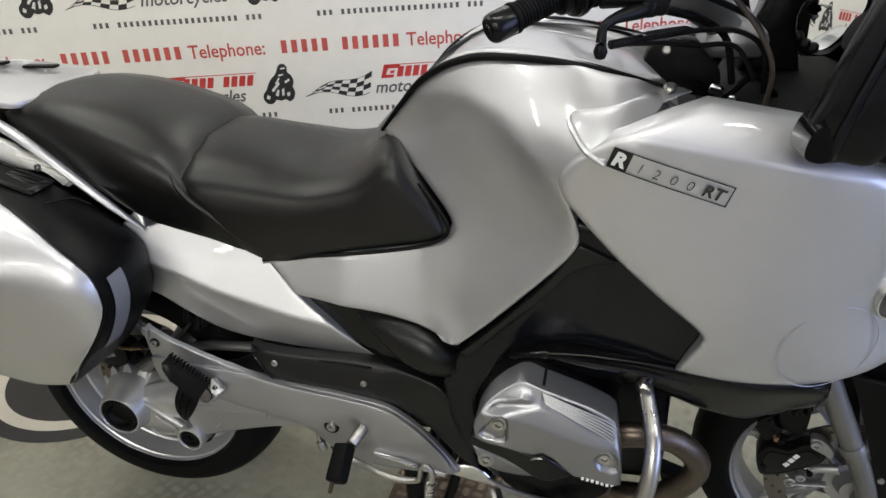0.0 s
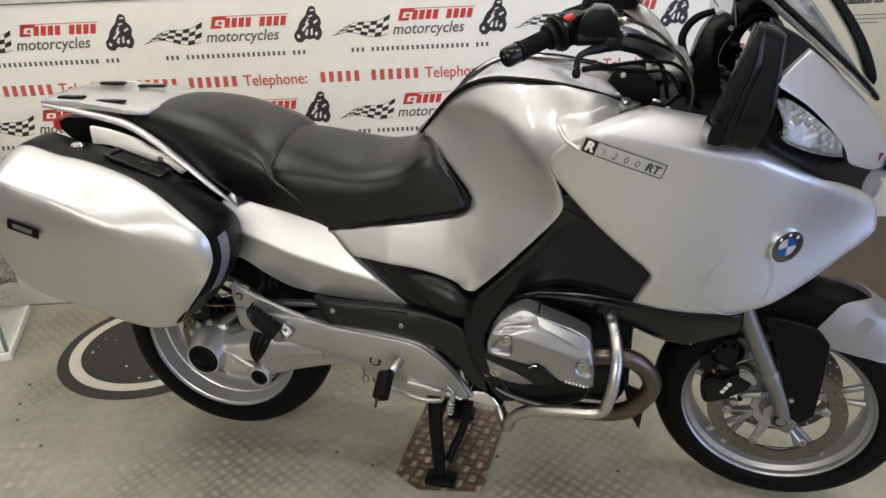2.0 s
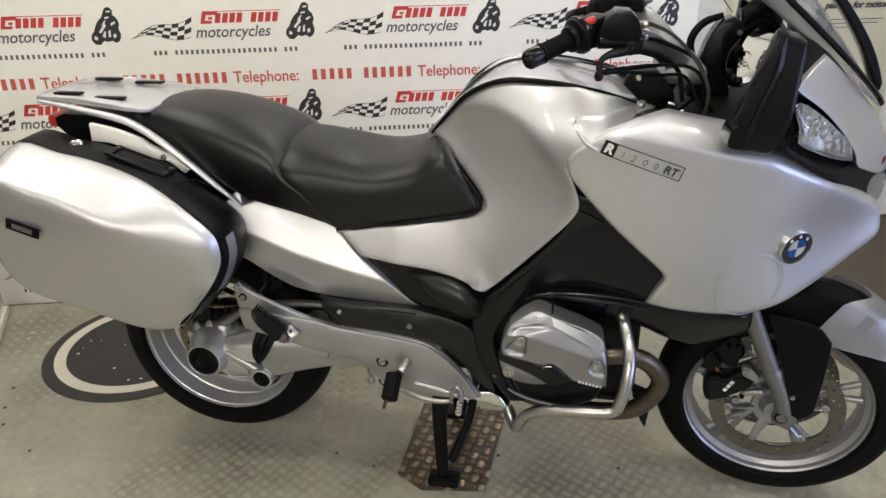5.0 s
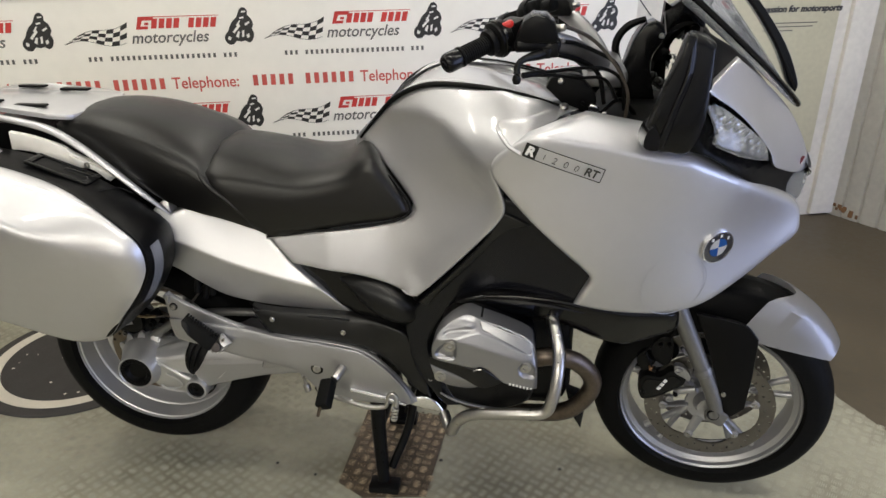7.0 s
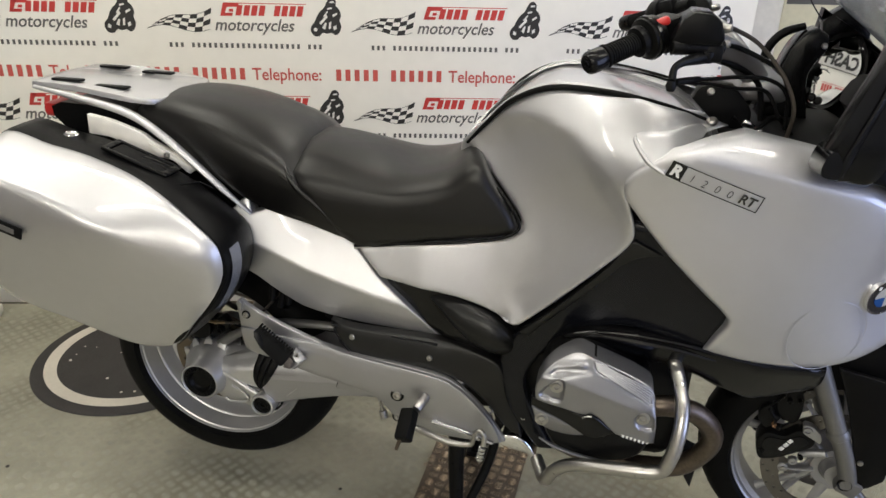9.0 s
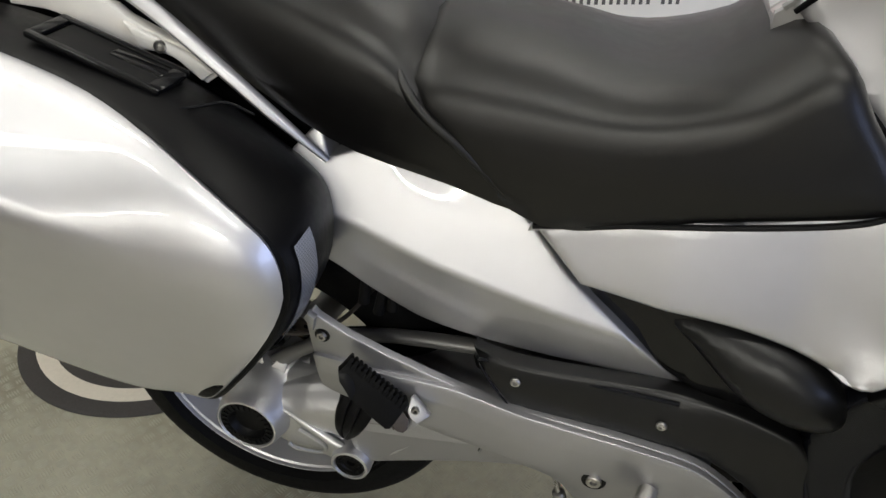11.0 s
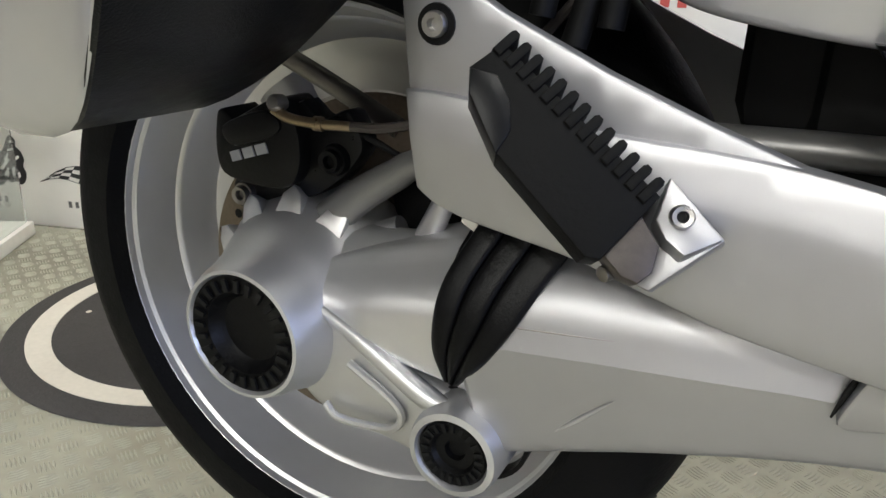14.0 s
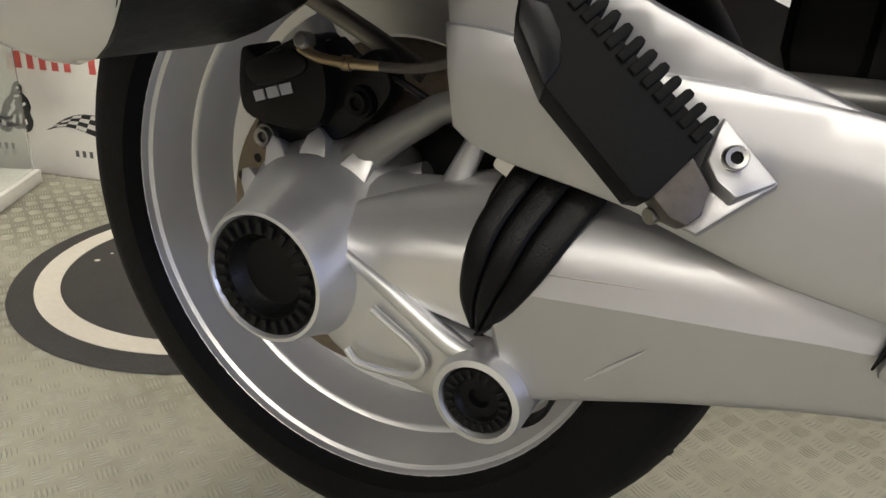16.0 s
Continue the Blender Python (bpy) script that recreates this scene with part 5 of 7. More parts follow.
part("lower_rib", panel([(0.1415, 0.5495, 1), (0.169, 0.5485), (0.232, 0.5395), (0.287, 0.5355), (0.333, 0.5310), (0.40, 0.5212), (0.464, 0.5162), (0.55, 0.5102), (0.619, 0.499), (0.659, 0.479), (0.699, 0.4435), (0.739, 0.391), (0.755, 0.352, 1), (0.66, 0.3455), (0.585, 0.3485),
                         (0.541, 0.3535), (0.5065, 0.3765), (0.4735, 0.4195), (0.446, 0.4375), (0.385, 0.4455), (0.320, 0.4535), (0.28, 0.4635), (0.241, 0.4755), (0.19, 0.4835), (0.174, 0.4865), (0.159, 0.4915), (0.1485, 0.4985, 1), (0.1445, 0.53)],
                        plate_lower, 0.008, 0.0015, 0.010, crease=[(0.145 + 0.005 * k, line_at(RIB, 0.145 + 0.005 * k) - 0.024) for k in range(72)]), ALLOY, foot_plate)
for u, z, r in ((0.156, 0.582, 0.0066), (0.518, 0.441, 0.010), (0.516, 0.372, 0.009)):
    c = (u, (plate_skin if z > 0.5 else plate_lower)(u, z) + 0.001, z)
    bolt = part("bolt", lathe([(0, 0.001), (r * 0.45, 0.001), (r * 0.5, 0.006), (r * 0.9, 0.006), (r, 0.004), (r, 0.0)], c, (0, -1, 0), 20), STEEL, foot_plate)
    part("washer", lathe([(r, 0.002), (r * 1.55, 0.002), (r * 1.6, 0.0), (r, 0.0)], c, (0, -1, 0), 20, True), BLACK_METAL, foot_plate)
part("tip_tab", slab(outline([(0.1365, 0.6125, 1), (0.1425, 0.6205, 1), (0.1520, 0.6135, 1), (0.1475, 0.5935, 1)], 2), -0.2075, -0.197, 0.001), ALLOY, foot_plate)
part("heel_edge", tube([(0.60, -0.222, 0.386), (0.67, -0.224, 0.372), (0.738, -0.222, 0.352)], 0.005, 8, 4), CHROME, foot_plate)
mirrored(foot_plate)

# pillion footrest, folded: a rubber block with a ribbed edge on a hinged tongue
pa = Vector((0.779, -0.013, -0.627)).normalized()
pw = Vector((-0.516, -0.581, -0.629))
pw = (pw - pa * pw.dot(pa)).normalized()
pn = -pa.cross(pw)
pm = Matrix((pa, pw, pn)).transposed().to_4x4()
p0 = Vector((0.2057, -0.2296, 0.5841))


def on_peg(along, across, out):
    """A place on the footrest: along its edge, across its face, out from the face."""
    return p0 + pa * along + pw * across + pn * out


def peg_block(ring, back, front, bevel):
    """A bevelled block cut to an outline on the footrest's face."""
    bm = slab(ring, -front, -back, bevel)
    for v in bm.verts:
        v.co = on_peg(v.co.x, v.co.z, -v.co.y)
    return bm


footrest = thing("pillion_footrest", "", "")
footrest.parent = bike
peg = part("rubber", peg_block([(0.003, 0.006), (0.001, 0.024), (0.009, 0.032), (0.037, 0.042), (0.094, 0.045), (0.099, 0.041), (0.097, 0.004)], -0.024, 0.0, 0.0016), RUBBER, footrest, "ribbed black rubber")
for k in range(13):
    x = 0.0045 + 0.0073 * k
    part("rib", peg_block([(x - 0.0023, 0.012), (x - 0.0023, 0.0005), (x - 0.0013, -0.0012), (x + 0.0013, -0.0012), (x + 0.0023, 0.0005), (x + 0.0023, 0.012)], -0.022, 0.0016, 0.0008), RUBBER, footrest)
part("end_cap", peg_block([(0.002, 0.0245), (0.0095, 0.0325), (0.037, 0.0425), (0.034, 0.031), (0.024, 0.022), (0.012, 0.018)], -0.020, 0.0008, 0.0006), BLACK_METAL, footrest, "worn black end cap")
part("hinge", peg_block([(0.097, 0.014), (0.112, 0.018), (0.118, 0.028), (0.117, 0.036), (0.110, 0.039), (0.097, 0.038)], -0.020, -0.004, 0.002), TONGUE, footrest)


def plate_of(points, thick, bevel):
    """A thick plate over a flat four-sided outline in space."""
    P = [Vector(p) for p in points]
    n = (P[1] - P[0]).cross(P[2] - P[0]).normalized()
    n = n if n.y > 0 else -n
    bm = bmesh.new()
    a, b = [bm.verts.new(p) for p in P], [bm.verts.new(p + n * thick) for p in P]
    bm.faces.new(a)
    bm.faces.new(b[::-1])
    for i in range(len(P)):
        bm.faces.new((a[i], b[i], b[(i + 1) % len(P)], a[(i + 1) % len(P)]))
    bmesh.ops.recalc_face_normals(bm, faces=bm.faces)
    bmesh.ops.bevel(bm, geom=bm.edges, offset=bevel, segments=2, affect="EDGES", profile=0.5)
    return bm


part("mount", plate_of([(0.2800, -0.2200, 0.5265), (0.3060, -0.2290, 0.5050), (0.2925, -0.2400, 0.4990), (0.2840, -0.2380, 0.5040), (0.2780, -0.2330, 0.5105)], 0.010, 0.001), ALLOY, footrest, "silver footrest mount")
part("mount_base", plate_of([(0.2810, -0.2170, 0.5240), (0.3065, -0.2270, 0.5040), (0.2800, -0.2390, 0.4800), (0.2640, -0.2350, 0.4830), (0.2680, -0.2220, 0.5050)], 0.010, 0.0012), ALLOY, footrest)
part("bolt", lathe([(0.0022, -0.001), (0.0026, 0.0028), (0.0044, 0.0030), (0.0052, 0.0016), (0.0052, -0.004)], (0.2885, -0.2325, 0.5130), (0.25, -0.9, 0.3), 16), STEEL, footrest)
# flat dark disc paints the shade inside the bolt's socket
part("bolt_socket", lathe([(0, 0.0), (0.0024, 0.0), (0.0024, -0.003)], (0.2885, -0.2325, 0.5130), (0.25, -0.9, 0.3), 6), DARK_VOID, footrest)
part("pin", rod((0.266, -0.232, 0.486), (0.260, -0.242, 0.4845), 0.0038, 0.0038, 14, 0.0008), DISC, footrest)

# rider's footrest and the stand's foot lever
rf = thing("rider_footrest", "", "")
rf.parent = bike
part("rubber", box(0.558, -0.290, 0.418, 0.034, 0.072, 0.030, 0.006, Matrix.Rotation(0.5, 4, "X") @ Matrix.Rotation(-0.35, 4, "Y")), RUBBER, rf)
part("hinge", rod((0.585, -0.225, 0.452), (0.572, -0.262, 0.440), 0.012, 0.011, 14, 0.002), STEEL, rf)
part("feeler", rod((0.552, -0.318, 0.405), (0.545, -0.325, 0.378), 0.005, 0.004, 10), EXHAUST, rf)
lever = part("brake_pedal", tube([(0.56, -0.235, 0.372), (0.64, -0.256, 0.364), (0.690, -0.262, 0.370), (0.700, -0.262, 0.382), (0.703, -0.262, 0.402), (0.714, -0.262, 0.412), (0.724, -0.264, 0.402), (0.724, -0.268, 0.378)], [0.007, 0.007, 0.006, 0.005, 0.0045, 0.0045, 0.005, 0.006], 10, 6), STEEL, bike, "steel brake pedal")
for k in range(4):
    part("pedal_tip", rod((0.7225 - 0.0015 * k, -0.270, 0.376 - 0.0095 * k), (0.7212 - 0.0015 * k, -0.271, 0.368 - 0.0095 * k), 0.0088, 0.0075, 14, 0.0015), CHROME, lever)
part("brake_rod", join(tube([(0.455, -0.19, 0.432), (0.470, -0.195, 0.395), (0.478, -0.198, 0.365)], 0.004, 8, 4), rod((0.476, -0.198, 0.375), (0.482, -0.199, 0.355), 0.009, 0.009, 12, 0.002)), STEEL, bike)

# -- rear wheel and final drive --
rear_wheel = thing("rear_wheel", "", "")
rear_wheel.parent = bike


def tyre_profile(radius, half, rim):
    pts = []
    for k in range(19):
        a = math.pi * (k / 18 - 0.5)
        pts.append((rim + (radius - rim) * math.cos(a) ** 0.62 if abs(a) < 1.57 else rim, half * math.sin(a) * (1 - 0.05 * math.cos(a * 2))))
    return [(rim - 0.006, -half * 0.86)] + pts + [(rim - 0.006, half * 0.86)]


def grooves(axis_m, radius, half, count, parent):
    """Tread grooves as dark strips that follow the tyre's crown."""
    for s in (-1, 1):
        bm = bmesh.new()
        prev = None
        for j in range(6):
            f = j / 5
            v = s * half * (0.10 + 0.80 * f)
            ca = math.asin(max(-1, min(1, v / half)))
            r = radius - (radius * 0.275) * (1 - math.cos(ca) ** 0.62) + 0.0012
            a = 0.18 * f
            w = 0.011 * (1 - 0.6 * f)
            pair = [bm.verts.new(Vector((r * math.cos(a + d), v, r * math.sin(a + d)))) for d in (-w, w)]
            if prev:
                bm.faces.new((prev[0], prev[1], pair[1], pair[0]))
            prev = pair
        first = finish("tread_groove", bm, DARK_VOID, parent)
        for k in range(count):
            o = first if k == 0 else new("tread_groove", first.data)
            o.parent = parent
            o.matrix_local = axis_m @ Matrix.Rotation(2 * math.pi * (k + (0.5 if s > 0 else 0)) / count, 4, "Y")


part("tyre", lathe(tyre_profile(0.315, 0.092, 0.2345), REAR, (0, 1, 0), 96), RUBBER, rear_wheel, "black road tyre")
grooves(Matrix.Translation(REAR), 0.315, 0.092, 12, rear_wheel)
rim_prof = [(0.2390, -0.076), (0.2400, -0.080), (0.2380, -0.083), (0.2310, -0.083), (0.2285, -0.080), (0.2270, -0.074), (0.2240, -0.071), (0.2195, -0.052), (0.2155, -0.036), (0.2145, -0.032), (0.2115, -0.030), (0.2095, -0.027), (0.204, -0.006), (0.196, 0.006), (0.174, 0.011), (0.152, 0.012), (0.149, 0.018), (0.18, 0.03), (0.213, 0.055), (0.2285, 0.08), (0.2385, 0.078), (0.233, 0.05), (0.2165, 0.03), (0.2165, -0.03), (0.233, -0.05)]
rim = part("rim", lathe(rim_prof, REAR, (0, 1, 0), 120, True), CAST, rear_wheel, "silver alloy rim", 24)
for k in range(5):
    a = 2 * math.pi * k / 5 - 0.32
    d, s = Vector((math.cos(a), 0, math.sin(a))), Vector((-math.sin(a), 0, math.cos(a)))
    rings = []
    for f in range(7):
        r = 0.05 + 0.132 * f / 6
        w = 0.032 - 0.008 * math.sin(math.pi * f / 6)
        c = REAR + d * r + Vector((0, 0.004 + 0.01 * f / 6, 0))
        rings.append([c + s * (w * math.cos(t)) + Vector((0, 0.018 * math.sin(t), 0)) for t in [2 * math.pi * j / 12 for j in range(12)]])
    part("spoke", loft(rings), RIM, rear_wheel)
part("hub", lathe([(0, -0.06), (0.07, -0.06), (0.085, -0.03), (0.09, 0.02), (0.06, 0.04), (0, 0.04)], REAR, (0, 1, 0), 40), ALLOY, rear_wheel)
for a in (-1.95, -1.15, -0.55, -2.7):
    c = REAR + Vector((0.128 * math.cos(a), -0.022, 0.128 * math.sin(a)))
    part("wheel_bolt", lathe([(0, 0.016), (0.009, 0.016), (0.012, 0.012), (0.013, 0.0), (0.018, -0.004)], c, (0, -1, 0), 20), STEEL, rear_wheel)
# this disc takes the steel that has shade mixed into its colour
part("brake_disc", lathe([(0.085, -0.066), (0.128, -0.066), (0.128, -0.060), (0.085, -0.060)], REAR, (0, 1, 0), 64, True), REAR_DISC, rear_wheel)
# no holes are cut; dark discs on the steel paint their shade
for k in range(30):
    a = 2 * math.pi * k / 30
    rr = (0.098, 0.110, 0.122)[k % 3]
    part("disc_hole", lathe([(0, 0), (0.0042, 0)], REAR + Vector((rr * math.cos(a), -0.0665, rr * math.sin(a))), (0, -1, 0), 10), DARK_VOID, rear_wheel)

drive = thing("final_drive", "", "")
drive.parent = bike
HC = Vector((0.013, 0, 0.373))
part("housing", lathe([(0.0425, -0.197), (0.0445, -0.2005), (0.047, -0.200), (0.050, -0.193), (0.0535, -0.178), (0.060, -0.160), (0.070, -0.140), (0.080, -0.118), (0.084, -0.095), (0.080, -0.07), (0.03, -0.06)], HC, (0, 1, 0), 64), CAST, drive, "silver cast final drive housing")
part("cap", lathe([(0, -0.186), (0.024, -0.187), (0.027, -0.190), (0.0305, -0.197), (0.0425, -0.1985), (0.0435, -0.196), (0.0435, -0.18)], HC, (0, 1, 0), 48), BLACK_PLASTIC, drive, "black axle cap")
for k in range(24):
    a = 2 * math.pi * k / 24
    c = HC + Vector((0.036 * math.cos(a), -0.1995, 0.036 * math.sin(a)))
    part("cap_tooth", box(c.x, c.y, c.z, 0.009, 0.0022, 0.0036, 0.0, Matrix.Rotation(-a, 4, "Y")), DARK_VOID, drive)
part("crown", lathe([(0.068, -0.128), (0.074, -0.130), (0.078, -0.124), (0.078, -0.110), (0.066, -0.108)], HC, (0, 1, 0), 56, True), CAST, drive)
for a in (0.62, 1.12, 1.62, 2.12, 2.62):
    c = HC + Vector((0.074 * math.cos(a), -0.128, 0.074 * math.sin(a)))
    bm = slab([(-0.012, -0.010), (0.012, -0.010), (0.008, 0.006), (0.0, 0.013), (-0.008, 0.006)], -0.007, 0.007, 0.0015)
    bmesh.ops.transform(bm, matrix=Matrix.Translation(c) @ Matrix.Rotation(math.pi / 2 - a, 4, "Y") @ Matrix.Rotation(-0.5, 4, "X"), verts=bm.verts)
    part("lug", bm, CAST, drive)
# arm from the hub to the lower pivot
web = part("web", panel([(0.045, 0.398), (0.075, 0.392), (0.125, 0.368), (0.165, 0.358), (0.195, 0.346), (0.200, 0.322), (0.178, 0.303), (0.15, 0.296), (0.118, 0.299), (0.075, 0.302), (0.045, 0.312), (0.03, 0.335), (0.03, 0.37)],
                        thin_plate([(0.03, 0.35, -0.168), (0.19, 0.33, -0.182), (0.10, 0.30, -0.165), (0.10, 0.38, -0.172), (0.10, 0.34, -0.173)]), 0.05, 0.008, 0.010), CAST, drive, "silver cast lower web")
part("web_pocket", tube([(0.062, -0.172, 0.320), (0.075, -0.173, 0.312), (0.115, -0.176, 0.318), (0.126, -0.177, 0.330), (0.118, -0.177, 0.342), (0.085, -0.176, 0.360)], 0.003, 8, 6), CAST, drive)
part("web_edge", tube([(0.058, -0.170, 0.394), (0.10, -0.178, 0.379), (0.148, -0.184, 0.357), (0.17, -0.188, 0.357)], [0.004, 0.007, 0.008, 0.004], 10, 6), CAST, drive)
PV = Vector((0.173, 0, 0.332))
part("pivot", lathe([(0.0225, -0.196), (0.0245, -0.201), (0.0285, -0.200), (0.0305, -0.194), (0.0315, -0.15), (0.0, -0.15)], PV, (0, 1, 0), 48), CAST, drive)
part("pivot_cap", lathe([(0, -0.190), (0.006, -0.190), (0.007, -0.194), (0.013, -0.194), (0.015, -0.197), (0.0215, -0.199), (0.0235, -0.196), (0.0235, -0.18)], PV, (0, 1, 0), 40), BLACK_PLASTIC, drive, "black pivot cap")
for k in range(20):
    a = 2 * math.pi * k / 20
    c = PV + Vector((0.0185 * math.cos(a), -0.1985, 0.0185 * math.sin(a)))
    part("cap_tooth", box(c.x, c.y, c.z, 0.006, 0.0018, 0.0022, 0.0, Matrix.Rotation(-a, 4, "Y")), DARK_VOID, drive)
part("pivot_ring", lathe([(0.0315, -0.172), (0.0345, -0.172), (0.0345, -0.16), (0.0315, -0.16)], PV + Vector((0.006, 0, 0.002)), (0, 1, 0), 40, True), BLACK_PLASTIC, drive)


part("drive_neck", oval_loft([(0.02, -0.105, 0.400, 0.034, 0.045), (0.08, -0.118, 0.405, 0.032, 0.035), (0.16, -0.130, 0.408, 0.040, 0.035)]), CAST, drive)
NECK_FOLD = [(0.03, 0.411), (0.055, 0.416), (0.112, 0.431), (0.175, 0.447)]
NECK_EDGE = [(0.03, 0.396), (0.052, 0.400), (0.105, 0.409), (0.175, 0.421)]


def neck_depth(u, z):
    """Three facets: a flat flank, a rounded shoulder and a steep top."""
    top = soft_max(z - line_at(NECK_FOLD, u), 0.0012)
    mid = soft_max(z - line_at(NECK_EDGE, u), 0.0025)
    return -0.181 + 0.22 * max(0, 0.10 - u) + 0.85 * mid + 10.0 * mid * mid - 0.45 * top


part("neck_shell", panel([(0.036, 0.402), (0.048, 0.419, 1), (0.10, 0.438), (0.175, 0.459, 1), (0.175, 0.366, 1), (0.12, 0.374), (0.06, 0.383), (0.042, 0.392)], neck_depth, 0.04, 0.003, 0.009,
                         crease=[(0.04 + 0.006 * k, line_at(NECK_FOLD, 0.04 + 0.006 * k)) for k in range(23)]), CAST, drive)
BOOT_REAR = [(0.159, 0.371), (0.153, 0.392), (0.154, 0.415), (0.158, 0.442), (0.173, 0.476)]
BOOT_FRONT = [(0.168, 0.370), (0.187, 0.393), (0.204, 0.420), (0.217, 0.446), (0.234, 0.476)]
for k in range(3):
    f0, f1 = (0, 0.30, 0.62, 1)[k:k + 2]
    lo = [tuple(Vector(a).lerp(Vector(b), f0)) for a, b in zip(BOOT_REAR, BOOT_FRONT)]
    hi = [tuple(Vector(a).lerp(Vector(b), f1)) for a, b in zip(BOOT_REAR, BOOT_FRONT)]
    part("boot_fold", panel([(*lo[0], 1)] + lo[1:-1] + [(*lo[-1], 1), (*hi[-1], 1)] + hi[-2:0:-1] + [(*hi[0], 1)],
                            thin_plate([(0.16, 0.37, -0.186), (0.16, 0.42, -0.196), (0.20, 0.42, -0.196), (0.175, 0.476, -0.168), (0.232, 0.476, -0.168)]), 0.06, 0.005, 0.006), BLACK_PLASTIC, drive, "black rubber boot fold")
part("boot_core", oval_loft([(0.155, -0.135, 0.415, 0.046, 0.048), (0.19, -0.135, 0.413, 0.046, 0.048), (0.225, -0.135, 0.410, 0.050, 0.048)]), BLACK_PLASTIC, drive)
ARM_CREASE = [(0.16, 0.418), (0.208, 0.422), (0.257, 0.427), (0.346, 0.434), (0.70, 0.446)]


def arm_depth(u, z):
    """A flat lower flank, a narrow facet and above the seam an upper flank that leans in."""
    c = line_at(ARM_CREASE, u)
    return -0.193 + 0.06 * soft_max(u - 0.30, 0.05) + 0.27 * max(0, z - c + 0.013) - 0.14 * soft_max(z - c, 0.002) + 15.0 * max(0, z - c) ** 2 + 0.06 * max(0, c - 0.013 - z)


part("swing_arm", panel([(0.172, 0.385, 1), (0.205, 0.445), (0.232, 0.470), (0.30, 0.472), (0.42, 0.470), (0.66, 0.468, 1), (0.66, 0.402, 1), (0.50, 0.398), (0.38, 0.386), (0.30, 0.368), (0.24, 0.349), (0.205, 0.337), (0.185, 0.335, 1)], arm_depth, 0.10, 0.006, 0.007,
                        crease=[(0.17 + 0.005 * k, line_at(ARM_CREASE, 0.17 + 0.005 * k) - 0.0065) for k in range(98)]), ALLOY, drive, "silver cast swing arm", 13)
part("arm_seam", tube([(u, arm_depth(u, line_at(ARM_CREASE, u)) - 0.0001, line_at(ARM_CREASE, u)) for u in (0.206, 0.234, 0.260)], [0.0004, 0.0004, 0.0001], 6, 3), DISC, drive)
part("arm_boss", slab(outline([(0.376, 0.450, 1), (0.373, 0.440, 1), (0.3655, 0.418), (0.370, 0.4135, 1), (0.42, 0.423), (0.50, 0.430, 1), (0.50, 0.455, 1)], 3), -0.1985, -0.180, 0.002), ALLOY, drive)
part("boss_gap", tube([(0.3725, -0.1890, 0.443), (0.368, -0.1912, 0.430), (0.3635, -0.1935, 0.4165)], [0.0012, 0.0018, 0.0006], 8, 4), DARK_VOID, drive)
part("arm_ridge", tube([(0.228, -0.1885, 0.358), (0.246, -0.1905, 0.376), (0.264, -0.1925, 0.394)], [0.0002, 0.0016, 0.0002], 8, 4), CAST, drive)
part("upper_strut", oval_loft([(0.006, -0.120, 0.408, 0.017, 0.010), (0.024, -0.122, 0.426, 0.0165, 0.011), (0.042, -0.122, 0.4435, 0.014, 0.011), (0.063, -0.121, 0.461, 0.0125, 0.011), (0.088, -0.120, 0.4775, 0.011, 0.011), (0.113, -0.118, 0.4905, 0.010, 0.011), (0.22, -0.11, 0.52, 0.010, 0.012), (0.55, -0.10, 0.525, 0.010, 0.014)]), FORK, drive, "silver torque strut")
part("strut_web", oval_loft([(0.022, -0.106, 0.402, 0.010, 0.008), (0.05, -0.106, 0.419, 0.010, 0.008), (0.086, -0.106, 0.436, 0.009, 0.008)]), ALLOY, drive)
part("strut_brace", oval_loft([(0.108, -0.122, 0.424, 0.010, 0.008), (0.118, -0.122, 0.446, 0.009, 0.008), (0.130, -0.122, 0.474, 0.007, 0.008)]), ALLOY, drive)
# added dark plate paints the shade in the opening behind the strut
part("joint_shadow_plate", oval_loft([(0.07, -0.075, 0.43, 0.03, 0.006), (0.14, -0.075, 0.455, 0.035, 0.006), (0.21, -0.075, 0.47, 0.035, 0.006)]), BLACK_METAL, drive, "dark plate painting the shade between strut and neck")
part("clamp", box(0.163, -0.150, 0.4675, 0.017, 0.014, 0.013, 0.003, Matrix.Rotation(0.5, 4, "Y")), WHITE_PAINT, drive, "pale clamp block")
part("clamp", box(0.204, -0.172, 0.4785, 0.007, 0.006, 0.012, 0.002, Matrix.Rotation(-0.4, 4, "Y")), WHITE_PAINT, drive)
# brake caliper with its bracket, bolts and hose
caliper = part("brake_caliper", slab(outline([(-0.052, 0.507), (-0.046, 0.512, 1), (-0.037, 0.505, 1), (0.000, 0.523), (0.012, 0.515), (0.020, 0.500), (0.019, 0.474), (0.003, 0.459), (-0.044, 0.461), (-0.055, 0.477)], 4), -0.136, -0.098, 0.005), BLACK_METAL, drive, "black brake caliper")
part("bracket", slab(outline([(0.010, 0.520), (0.030, 0.510), (0.050, 0.518), (0.060, 0.505), (0.063, 0.492), (0.054, 0.478), (0.044, 0.468), (0.020, 0.452), (-0.02, 0.440), (-0.048, 0.434), (-0.050, 0.458), (0.0, 0.470)], 4), -0.122, -0.100, 0.003), BLACK_METAL, caliper)
part("bridge", slab(outline([(-0.045, 0.500), (-0.01, 0.514), (0.006, 0.508), (0.0, 0.497), (-0.036, 0.486)], 4), -0.1385, -0.130, 0.002), BLACK_METAL, caliper)
